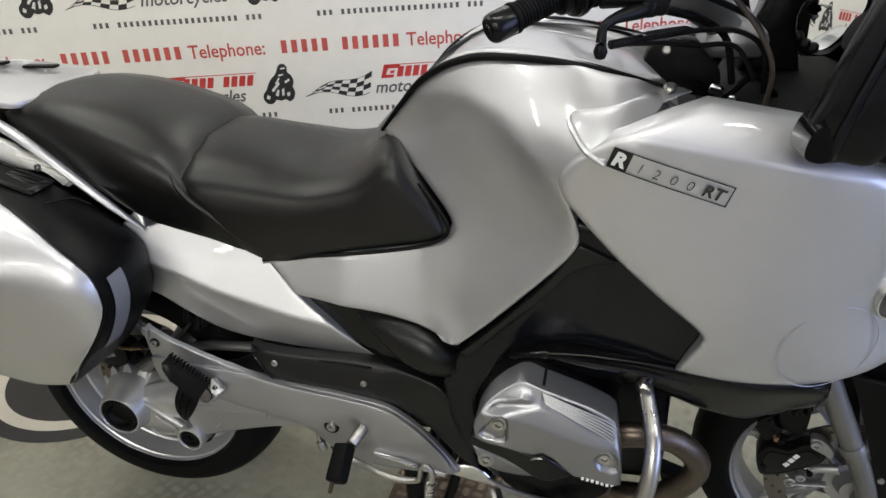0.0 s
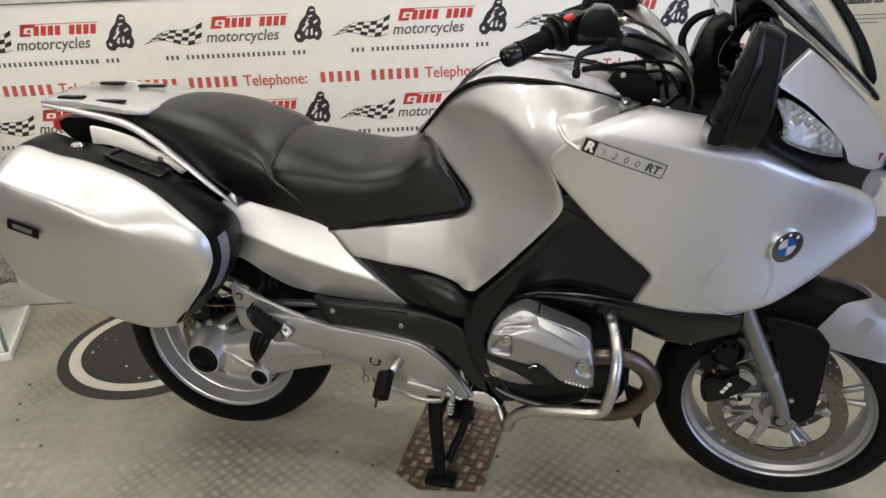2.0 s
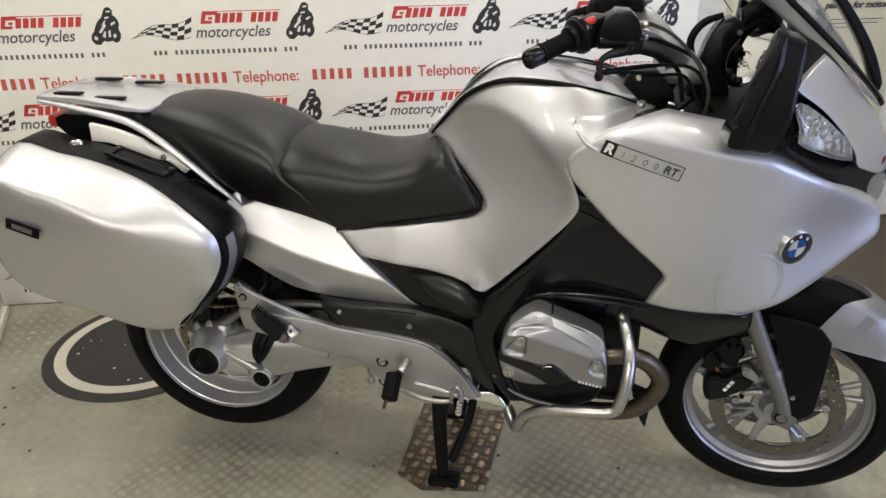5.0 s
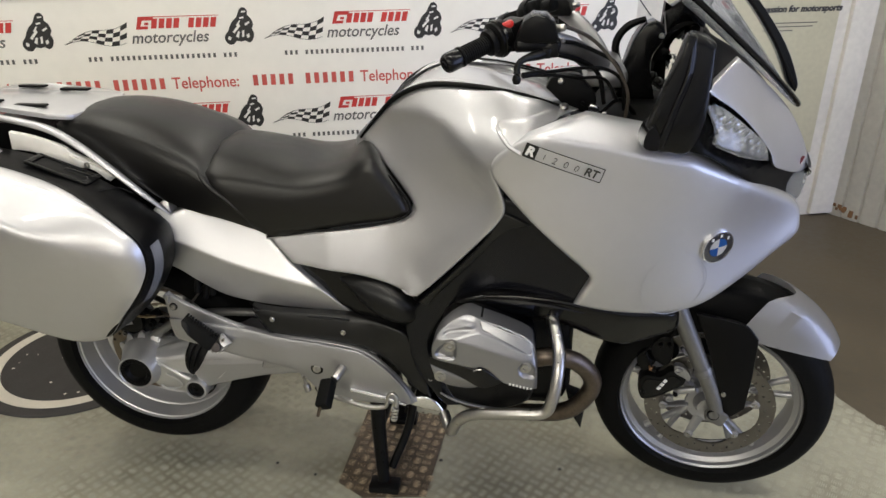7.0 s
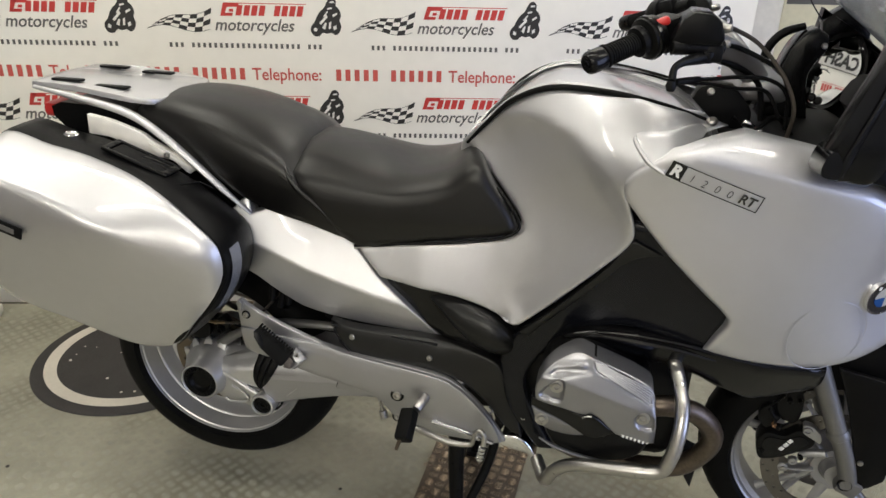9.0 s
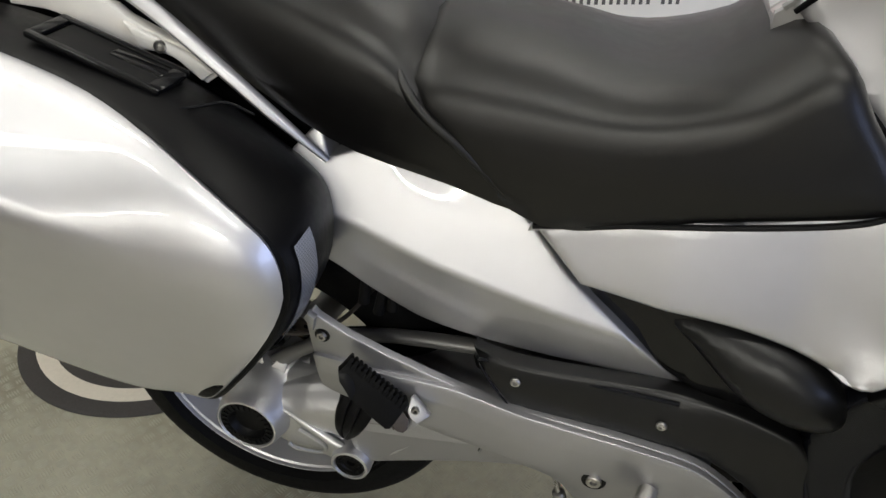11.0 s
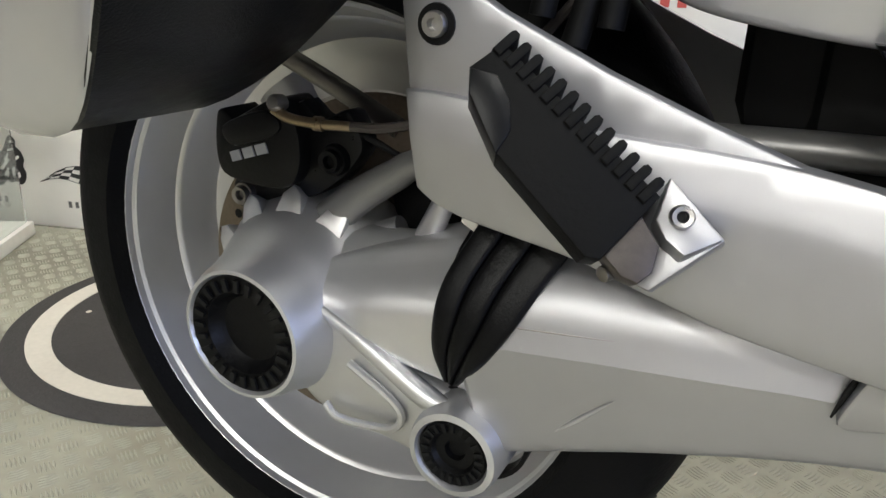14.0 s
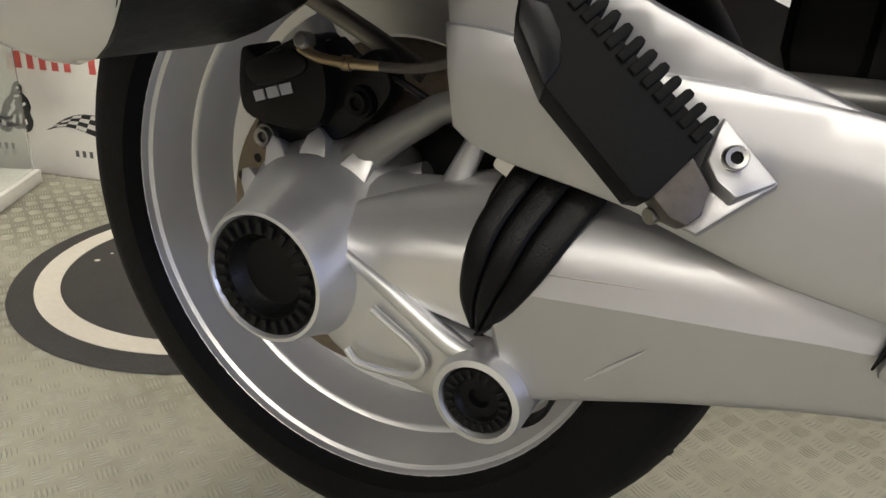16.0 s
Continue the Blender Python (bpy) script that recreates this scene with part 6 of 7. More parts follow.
for cu, cz, cr, cv in ((0.042, 0.483, 0.0105, -0.122), (-0.041, 0.446, 0.009, -0.120)):
    part("guide_bolt", lathe([(0, 0.006), (cr * 0.4, 0.006), (cr * 0.45, 0.010), (cr * 0.75, 0.011), (cr * 0.8, 0.006), (cr, 0.006), (cr * 1.1, 0.002), (cr * 1.1, -0.002)], (cu, cv, cz), (0, -1, 0), 18), DISC if cu < 0 else BLACK_PLASTIC, caliper)
for k, w in enumerate((0.009, 0.010, 0.010)):
    q = Vector((-0.0355 + 0.0118 * k, -0.1366, 0.4788 + 0.0038 * k))
    part("caliper_mark", box(q.x, q.y, q.z, w, 0.0012, 0.0075, 0, Matrix.Rotation(-0.32, 4, "Y")), CALIPER_MARK, caliper)
part("bleed_bolt", lathe([(0, 0.012), (0.004, 0.012), (0.006, 0.009), (0.0065, 0.0)], (0.005, -0.134, 0.520), (0.2, -1, 0.2), 12), STEEL, caliper)
hose = part("brake_hose", tube([(0.060, -0.134, 0.510), (0.085, -0.130, 0.511), (0.111, -0.124, 0.518), (0.15, -0.11, 0.54), (0.20, -0.09, 0.60)], 0.0034, 8, 6), TONGUE, drive, "braided brake hose")
part("hose_fitting", join(tube([(0.004, -0.139, 0.517), (0.016, -0.140, 0.512), (0.036, -0.138, 0.510), (0.062, -0.134, 0.510)], [0.0045, 0.0036, 0.0036, 0.0034], 10, 5), rod((0.036, -0.138, 0.510), (0.042, -0.137, 0.510), 0.0052, 0.0052, 12)), BRASS, hose, "dull brass fitting")
part("sensor_cable", tube([(0.048, -0.118, 0.503), (0.066, -0.115, 0.499), (0.085, -0.11, 0.489), (0.094, -0.10, 0.484)], 0.0025, 8, 5), BLACK_PLASTIC, drive)
part("sensor_stay", oval_loft([(-0.075, -0.03, 0.542, 0.009, 0.004), (-0.02, -0.03, 0.518, 0.009, 0.004), (0.04, -0.03, 0.490, 0.009, 0.004)]), DISC, drive)
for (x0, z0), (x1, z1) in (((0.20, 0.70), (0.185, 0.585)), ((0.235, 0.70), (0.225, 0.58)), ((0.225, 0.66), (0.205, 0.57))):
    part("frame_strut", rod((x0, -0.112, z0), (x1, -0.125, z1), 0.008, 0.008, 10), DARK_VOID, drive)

# -- engine --
engine = thing("engine", "", "")
engine.parent = bike
CYL = [(0.830, 0.555), (0.832, 0.622), (0.872, 0.664), (0.930, 0.676), (1.030, 0.620), (1.052, 0.580), (1.056, 0.50), (1.030, 0.448), (0.94, 0.425), (0.862, 0.458)]


def shrunk(pts, f):
    mu, mz = sum(p[0] for p in pts) / len(pts), sum(p[1] for p in pts) / len(pts)
    return [(mu + (u - mu) * f, mz + (z - mz) * f) for u, z in pts]


head = part("cylinder_head", slices([(-0.12, shrunk(CYL, 0.92)), (-0.20, shrunk(CYL, 0.92)), (-0.21, shrunk(CYL, 0.96)), (-0.318, shrunk(CYL, 0.96)), (-0.328, shrunk(CYL, 0.90))], 4), BLACK_METAL, engine, "black cylinder head")
COVER_CREASE = [(0.80, 0.645), (0.872, 0.636), (0.933, 0.619), (0.993, 0.600), (1.029, 0.590), (1.06, 0.575)]


COVER_UPPER = [(0.80, 0.628), (0.877, 0.638), (0.899, 0.644), (0.929, 0.650), (0.968, 0.637), (1.029, 0.605), (1.06, 0.588)]
HOLLOW = np.array([(0.840, 0.638), (0.862, 0.657), (0.884, 0.668), (0.900, 0.672), (0.917, 0.669), (0.926, 0.653), (0.900, 0.648), (0.876, 0.642), (0.862, 0.637)])
FIN_BED = np.array([(0.931, 0.668), (0.985, 0.649), (1.036, 0.624), (1.043, 0.603), (1.036, 0.602), (0.968, 0.641), (0.934, 0.653)])
POCKETS = [np.array(outline(p, 3)) for p in ([(0.840, 0.610), (0.865, 0.634), (0.877, 0.636), (0.882, 0.624), (0.881, 0.595), (0.873, 0.585), (0.837, 0.590)],
                                             [(1.017, 0.580), (1.030, 0.592), (1.050, 0.580), (1.050, 0.550), (1.024, 0.552), (1.014, 0.566)])]


def sunk(u, z, ring, wide):
    """1 well inside a ring, 0 outside it, with a sloping wall between."""
    return smooth_rise(edge_distance(np.array((u, z)), ring) / wide) if in_ring(u, z, ring) else 0.0


def smooth_rise(x):
    x = max(0.0, min(1.0, x))
    return x * x * (3 - 2 * x)


def cov_depth(u, z):
    """A flat face, a narrow facet above it, a hollow behind, a bed for the fins and pockets for the two bolts."""
    v = -0.362 + 0.42 * soft_max(z - line_at(COVER_CREASE, u), 0.0012) + 0.55 * soft_max(z - line_at(COVER_UPPER, u), 0.0015)
    v += 0.25 * soft_max(0.845 - u, 0.004) + 0.6 * soft_max(u - 1.046, 0.003)
    v += (-0.346 - v) * sunk(u, z, HOLLOW, 0.010) + 0.006 * sunk(u, z, FIN_BED, 0.003)
    return v + 0.009 * sunk(u, z, POCKETS[0], 0.006) + 0.009 * sunk(u, z, POCKETS[1], 0.006)


part("valve_cover", panel([(0.829, 0.583, 1), (0.827, 0.610), (0.838, 0.640), (0.858, 0.659), (0.880, 0.671), (0.898, 0.677), (0.920, 0.674), (0.983, 0.653), (1.036, 0.628), (1.047, 0.604), (1.055, 0.560), (1.056, 0.521, 1), (1.036, 0.525), (0.984, 0.533, 1), (0.970, 0.545), (0.952, 0.562), (0.934, 0.571, 1), (0.919, 0.566), (0.873, 0.575)], cov_depth, 0.05, 0.003, 0.0042,
                          crease=[(0.84 + 0.006 * k, line_at(COVER_CREASE, 0.84 + 0.006 * k)) for k in range(34)]), ENGINE_CAST, head, "silver valve cover", 40)
# black sheet paints the shade in the gaps between the fins
part("fin_bed", panel([(u, z, 1) for u, z in ((0.934, 0.667), (0.985, 0.649), (1.034, 0.625), (1.040, 0.606), (1.034, 0.606), (0.968, 0.642), (0.937, 0.655))], lambda u, z: cov_depth(u, z) - 0.0008 - 0.006 * (1 - sunk(u, z, FIN_BED, 0.003)) * 0.2, 0.004, 0.0008, 0.005), DARK_VOID, head)
part("lower_cover", panel([(0.822, 0.562, 1), (0.872, 0.543), (0.915, 0.524), (0.950, 0.515, 1), (0.908, 0.501), (0.864, 0.506), (0.836, 0.526)], lambda u, z: -0.352 + 0.3 * soft_max(0.53 - z, 0.004), 0.04, 0.004, 0.010), ENGINE_CAST, head, "silver lower cover")
part("lower_rim", tube([(0.842, -0.335, 0.478), (0.872, -0.338, 0.465), (0.92, -0.338, 0.452), (0.99, -0.336, 0.444)], [0.002, 0.004, 0.004, 0.002], 8, 6), ENGINE_CAST, head)
part("plug_cover", panel([(0.821, 0.587, 1), (0.872, 0.577), (0.919, 0.567), (0.933, 0.572), (0.952, 0.562), (0.970, 0.545), (0.986, 0.534, 1), (0.960, 0.523), (0.934, 0.521), (0.912, 0.530), (0.872, 0.547), (0.822, 0.566, 1)], lambda u, z: -0.356 - 0.012 * math.exp(-((u - 0.935) / 0.04) ** 2), 0.03, 0.004, 0.009), GLOSS_BLACK, head, "black spark plug cover")
part("plug_edge", tube([(0.919, -0.371, 0.566), (0.926, -0.372, 0.571), (0.936, -0.372, 0.572)], 0.0014, 6, 3), STEEL, head)
# lighter metal than the cover puts the fins' bright edges into the colour
for k in range(6):
    a, b = Vector((0.936, cov_depth(0.936, 0.656) - 0.005, 0.656)).lerp(Vector((0.931, cov_depth(0.931, 0.669) - 0.004, 0.669)), k / 5), Vector((1.034, cov_depth(1.034, 0.606) - 0.004, 0.606)).lerp(Vector((1.037, cov_depth(1.037, 0.624) - 0.003, 0.624)), k / 5)
    part("fin", tube([a, a.lerp(b, 0.5) + Vector((0, -0.0025, 0.0025)), b, b + Vector((0.012, 0.006, -0.026))], [0.0017, 0.0017, 0.0017, 0.0008], 6, 4), CAST, head)
for k in range(7):
    part("mark", box(0.998 + 0.0075 * k, -0.3635 + max(0, k - 5) * 0.003, 0.5335 - 0.0015 * k, 0.0045, 0.0015, 0.005, 0), WHITE_PRINT, head)
for u, z, d in ((0.866, 0.616, -0.3525), (1.029, 0.573, -0.3525), (0.844, 0.535, -0.350)):
    part("bolt", lathe([(0, 0.002), (0.0042, 0.002), (0.0048, 0.007), (0.0080, 0.007), (0.0090, 0.004), (0.013, 0.003), (0.014, -0.003)], (u, d, z), (0, -1, 0.1), 20), STEEL, head)
mhead = mirrored(head)
for c in list(head.children):
    mirrored(c, mhead)
part("crankcase", box(0.93, 0, 0.52, 0.42, 0.36, 0.34, 0.04), BLACK_METAL, engine, "black crankcase")
part("sump", box(0.93, 0, 0.345, 0.40, 0.24, 0.09, 0.03), BLACK_METAL, engine)
# added near-black filler boxes keep the wall from showing through the frame
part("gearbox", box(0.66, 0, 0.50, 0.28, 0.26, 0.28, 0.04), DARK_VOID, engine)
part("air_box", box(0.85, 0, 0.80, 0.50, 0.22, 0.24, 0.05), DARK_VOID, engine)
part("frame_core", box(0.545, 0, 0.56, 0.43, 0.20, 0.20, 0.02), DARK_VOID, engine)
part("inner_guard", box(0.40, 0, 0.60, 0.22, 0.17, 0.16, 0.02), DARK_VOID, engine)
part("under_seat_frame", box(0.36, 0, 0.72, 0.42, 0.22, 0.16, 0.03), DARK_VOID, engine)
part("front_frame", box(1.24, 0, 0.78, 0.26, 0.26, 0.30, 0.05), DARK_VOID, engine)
guard = part("engine_guard", tube([(0.838, -0.250, 0.355), (0.861, -0.300, 0.345), (0.879, -0.322, 0.391), (0.916, -0.340, 0.428), (0.999, -0.362, 0.454), (1.071, -0.366, 0.465), (1.090, -0.364, 0.502), (1.099, -0.350, 0.551), (1.101, -0.325, 0.585), (1.097, -0.300, 0.604), (1.082, -0.250, 0.640), (1.055, -0.170, 0.655)], 0.0135, 14, 6), STEEL, bike, "polished steel engine guard")
mirrored(guard)
header = part("exhaust_header", tube([(1.03, -0.26, 0.53), (1.08, -0.262, 0.545), (1.14, -0.25, 0.530), (1.182, -0.232, 0.478), (1.182, -0.215, 0.42), (1.14, -0.198, 0.355), (1.07, -0.18, 0.325), (0.95, -0.14, 0.30), (0.80, -0.06, 0.29)], 0.0215, 16, 6), EXHAUST, bike, "heat-stained exhaust header")
mirrored(header)
part("silencer", oval_loft([(0.70, 0.10, 0.30, 0.045, 0.045), (0.50, 0.17, 0.31, 0.06, 0.05), (0.10, 0.24, 0.41, 0.085, 0.06), (-0.20, 0.25, 0.47, 0.08, 0.055)]), EXHAUST, bike, "steel silencer")
part("spoiler", slab(outline([(1.13, 0.40, 1), (1.18, 0.38, 1), (1.172, 0.29, 1), (1.15, 0.33)], 3), -0.19, -0.15, 0.004), DARK_VOID, bike)
part("step_cover", panel([(0.757, 0.362, 1), (0.79, 0.366), (0.815, 0.350), (0.835, 0.318, 1), (0.79, 0.325), (0.745, 0.335, 1)], lambda u, z: -0.205, 0.04, 0.008, 0.01), CHROME, bike, "polished step cover")

# -- centre stand --
stand = thing("centre_stand", "", "")
stand.parent = bike
for sgn in (-1, 1):
    leg = part("leg", tube([(0.640, sgn * 0.105, 0.33), (0.640, sgn * 0.12, 0.20), (0.652, sgn * 0.145, 0.03)], [0.024, 0.020, 0.017], 14, 4), BLACK_METAL, stand, "black stand leg")
    part("foot", box(0.655, sgn * 0.150, 0.016, 0.085, 0.055, 0.020, 0.006), BLACK_METAL, stand)
    part("stay", tube([(0.735, sgn * 0.06, 0.30), (0.715, sgn * 0.075, 0.17), (0.672, sgn * 0.125, 0.06)], 0.012, 10, 4), BLACK_METAL, stand)
part("cross_bar", rod((0.645, -0.115, 0.20), (0.645, 0.115, 0.20), 0.014), BLACK_METAL, stand)
part("spring", tube([(0.70 + 0.006 * math.cos(k * 2.1), 0.02 + 0.006 * math.sin(k * 2.1), 0.13 + 0.006 * k) for k in range(24)], 0.0025, 6, 2), STEEL, stand)

# -- front wheel, fork and mudguard --
STEER = Matrix.Translation((1.46, 0, 0.305)) @ Matrix.Rotation(radians(-9), 4, Vector((-0.454, 0, 0.891))) @ Matrix.Translation((-1.46, 0, -0.305))


def steered(bm):
    bmesh.ops.transform(bm, matrix=STEER, verts=bm.verts)
    return bm


front_wheel = thing("front_wheel", "", "")
front_wheel.parent = bike
part("tyre", steered(lathe(tyre_profile(0.300, 0.063, 0.2300), FRONT, (0, 1, 0), 96)), RUBBER, front_wheel, "black road tyre")
grooves(STEER @ Matrix.Translation(FRONT), 0.300, 0.063, 12, front_wheel)
part("rim", steered(lathe([(0.234, -0.054), (0.236, -0.049), (0.2315, -0.045), (0.2255, -0.051), (0.2225, -0.054), (0.2185, -0.05), (0.2155, -0.04), (0.2045, -0.032), (0.2005, -0.01), (0.2005, 0.01), (0.2045, 0.032), (0.2155, 0.04), (0.2225, 0.054), (0.234, 0.054), (0.2275, 0.03), (0.2105, 0.02), (0.2105, -0.02), (0.2275, -0.03)], FRONT, (0, 1, 0), 120, True)), RIM, front_wheel, "silver alloy rim", 24)
part("hub", steered(lathe([(0, -0.075), (0.028, -0.075), (0.034, -0.06), (0.045, -0.03), (0.045, 0.03), (0.034, 0.06), (0.028, 0.075), (0, 0.075)], FRONT, (0, 1, 0), 32)), ALLOY, front_wheel)
for k in range(5):
    a = 2 * math.pi * k / 5 + 0.28
    root = Vector((math.cos(a), 0, math.sin(a)))
    part("spoke_root", steered(tube([FRONT + root * 0.030, FRONT + root * 0.105 + Vector((0, -0.006, 0))], [0.019, 0.013], 10, 4, flat=0.8)), RIM, front_wheel)
    for s in (-1, 1):
        d1 = Vector((math.cos(a + s * 0.13), 0, math.sin(a + s * 0.13)))
        part("spoke", steered(tube([FRONT + root * 0.095 + Vector((0, -0.006, 0)), FRONT + root.lerp(d1, 0.75).normalized() * 0.150 + Vector((0, -0.008, 0)), FRONT + d1 * 0.203 + Vector((0, -0.010, 0))], [0.010, 0.008, 0.010], 10, 4)), RIM, front_wheel)


def disc_ring(v, sectors=54):
    """A floating brake disc with three rows of drilled holes and a scalloped inner edge."""
    bm = bmesh.new()
    levels = (0.1290, 0.1400, 0.1495, 0.1600)
    step = 2 * math.pi / sectors

    def at(r, a, dv):
        return bm.verts.new(FRONT + Vector((r * math.cos(a), v + dv, r * math.sin(a))))
    for dv in (-0.0025, 0.0025):
        for k in range(sectors):
            a0, a1 = k * step, (k + 1) * step
            scallop = [0.117 + 0.011 * abs(math.sin(3 * (a - 0.2))) for a in (a0, a1)]
            bm.faces.new((at(scallop[0], a0, dv), at(scallop[1], a1, dv), at(levels[0], a1, dv), at(levels[0], a0, dv)))
            for j in range(3):
                r0, r1 = levels[j], levels[j + 1]
                if (k + j) % 3:
                    bm.faces.new((at(r0, a0, dv), at(r0, a1, dv), at(r1, a1, dv), at(r1, a0, dv)))
                    continue
                am, rm = (a0 + a1) / 2, (r0 + r1) / 2
                edge = [(r0, a0), (r0, am), (r0, a1), (rm, a1), (r1, a1), (r1, am), (r1, a0), (rm, a0)]
                for i in range(8):
                    q = [(rm - 0.0033 * math.cos(t), am - 0.0033 * math.sin(t) / rm) for t in (math.pi / 4 * (1 - i), math.pi / 4 * (-i))]
                    bm.faces.new((at(*edge[i], dv), at(*edge[(i + 1) % 8], dv), at(*q[1], dv), at(*q[0], dv)))
                    if dv < 0:
                        bm.faces.new((at(*q[0], dv), at(*q[1], dv), at(*q[1], -dv), at(*q[0], -dv)))
    for k in range(sectors):
        a0, a1 = k * step, (k + 1) * step
        bm.faces.new((at(0.160, a0, -0.0025), at(0.160, a1, -0.0025), at(0.160, a1, 0.0025), at(0.160, a0, 0.0025)))
    bmesh.ops.remove_doubles(bm, verts=bm.verts, dist=0.00002)
    return steered(bm)


for s in (-1, 1):
    part("brake_disc", disc_ring(s * 0.060), DISC, front_wheel, "drilled steel brake disc")
    part("disc_carrier", steered(lathe([(0.038, s * 0.052), (0.056, s * 0.056), (0.058, s * 0.050), (0.038, s * 0.046)], FRONT, (0, 1, 0), 32, True)), ALLOY, front_wheel)
    for k in range(6):
        a = 2 * math.pi * k / 6 + 0.2
        c = FRONT + Vector((0.112 * math.cos(a), s * 0.058, 0.112 * math.sin(a)))
        part("disc_arm", steered(tube([FRONT + Vector((0.050 * math.cos(a), s * 0.052, 0.050 * math.sin(a))), c], [0.014, 0.010], 8, 3, flat=0.35)), ALLOY, front_wheel)
        part("disc_lug", steered(lathe([(0.004, 0.003), (0.0085, 0.003), (0.0115, 0.001), (0.0115, -0.004), (0.004, -0.004)], c + Vector((0, s * 0.004, 0)), (0, s, 0), 18, True)), ALLOY, front_wheel)
        part("disc_button", steered(lathe([(0, 0.003), (0.0025, 0.003), (0.0030, 0.0055), (0.0058, 0.0055), (0.0062, 0.0)], c + Vector((0, s * 0.005, 0)), (0, s, 0), 12)), STEEL, front_wheel)
fork = part("fork_leg", join(steered(tube([(1.531, -0.086, 0.300), (1.508, -0.088, 0.3705), (1.4615, -0.088, 0.470), (1.4125, -0.090, 0.576), (1.374, -0.090, 0.66)], [0.0195, 0.019, 0.0205, 0.0215, 0.022], 20, 5)),
                             steered(box(1.530, -0.086, 0.299, 0.050, 0.036, 0.044, 0.009, Matrix.Rotation(0.35, 4, "Y")))), FORK, bike, "silver painted fork leg")
part("axle_end", steered(lathe([(0.010, -0.002), (0.0145, 0.0015), (0.0155, -0.004), (0.009, -0.004), (0.008, -0.010), (0, -0.010)], (1.520, -0.1045, 0.309), (0, -1, 0), 20)), DARK_VOID, fork)
part("fork_shoulder", steered(lathe([(0.0195, -0.010), (0.0235, -0.006), (0.0235, 0.006), (0.0215, 0.012)], (1.479, -0.088, 0.432), Vector((-0.42, 0, 0.91)), 20)), FORK, fork)
mirrored(fork)
# brake caliper: body, bridge, pipe and bolts
fc = part("front_caliper", steered(slab(outline([(1.332, 0.338), (1.330, 0.366), (1.346, 0.392), (1.380, 0.392), (1.406, 0.416), (1.440, 0.404), (1.441, 0.378), (1.416, 0.354), (1.380, 0.326), (1.345, 0.313)], 4), -0.088, -0.040, 0.006)), BLACK_METAL, bike, "black brake caliper")
part("caliper_rim", steered(slab(outline([(1.342, 0.350), (1.342, 0.366), (1.352, 0.382), (1.384, 0.384), (1.410, 0.402), (1.428, 0.395), (1.430, 0.384), (1.410, 0.364), (1.378, 0.338), (1.350, 0.327)], 4), -0.0905, -0.086, 0.0015)), SATIN_BLACK, fc)
part("caliper_bridge", steered(slab(outline([(1.322, 0.418), (1.321, 0.444), (1.338, 0.462), (1.352, 0.440), (1.366, 0.432), (1.352, 0.406), (1.338, 0.398)], 4), -0.080, -0.048, 0.006)), BLACK_METAL, fc)
part("caliper_yoke", steered(slab(outline([(1.356, 0.438), (1.352, 0.478), (1.372, 0.505), (1.392, 0.506), (1.404, 0.480), (1.402, 0.430), (1.384, 0.420)], 4), -0.074, -0.048, 0.006)), BLACK_METAL, fc)
for k in range(3):
    q = Vector((1.3815 + 0.0065 * k, -0.0912, 0.3595 + 0.0125 * k))
    part("caliper_mark", steered(box(q.x, q.y, q.z, 0.0105, 0.0012, 0.0085, 0, Matrix.Rotation(-1.05, 4, "Y"))), WHITE_PRINT, fc)
for u, z, r in ((1.344, 0.340, 0.006), (1.422, 0.421, 0.010), (1.364, 0.413, 0.006), (1.411, 0.330, 0.0095), (1.424, 0.345, 0.006), (1.372, 0.488, 0.006), (1.392, 0.492, 0.005)):
    part("bolt", steered(lathe([(0, 0.003), (r * 0.4, 0.003), (r * 0.5, 0.006), (r * 0.9, 0.006), (r, 0.004), (r, -0.006)], (u, -0.086, z), (0, -1, 0), 14)), ALLOY if r > 0.008 else BLACK_METAL, fc)
part("bleed_cap", steered(lathe([(0, 0.010), (0.005, 0.009), (0.0065, 0.0)], (1.356, -0.080, 0.414), (0, -1, 0), 10)), RUST, fc, "small red cap")
part("mount_lug", steered(tube([(1.424, -0.078, 0.346), (1.440, -0.080, 0.356), (1.470, -0.082, 0.366)], [0.0085, 0.009, 0.010], 12, 4)), ALLOY, fc)
part("mount_ear", steered(slab(outline([(1.412, 0.432), (1.432, 0.432), (1.452, 0.410), (1.452, 0.392), (1.440, 0.398), (1.418, 0.408)], 4), -0.088, -0.070, 0.003)), ALLOY, fc)
for pts, r in (([(1.350, -0.070, 0.500), (1.330, -0.075, 0.545), (1.345, -0.080, 0.60), (1.365, -0.085, 0.66)], 0.0045), ([(1.338, -0.082, 0.452), (1.352, -0.086, 0.434), (1.358, -0.084, 0.414)], 0.003),
               ([(1.392, -0.070, 0.500), (1.402, -0.078, 0.540), (1.395, -0.080, 0.60)], 0.0035), ([(1.330, -0.080, 0.455), (1.345, -0.084, 0.475), (1.362, -0.082, 0.500)], 0.003)):
    part("brake_pipe", steered(tube(pts, r, 8, 4)), BLACK_PLASTIC, fc)
part("pipe_clip", steered(box(1.398, -0.082, 0.572, 0.016, 0.006, 0.005, 0.001)), STEEL, fc)
for src_ob in [fc]:
    far = mirrored(src_ob)
    for c in list(src_ob.children):
        mirrored(c, far)
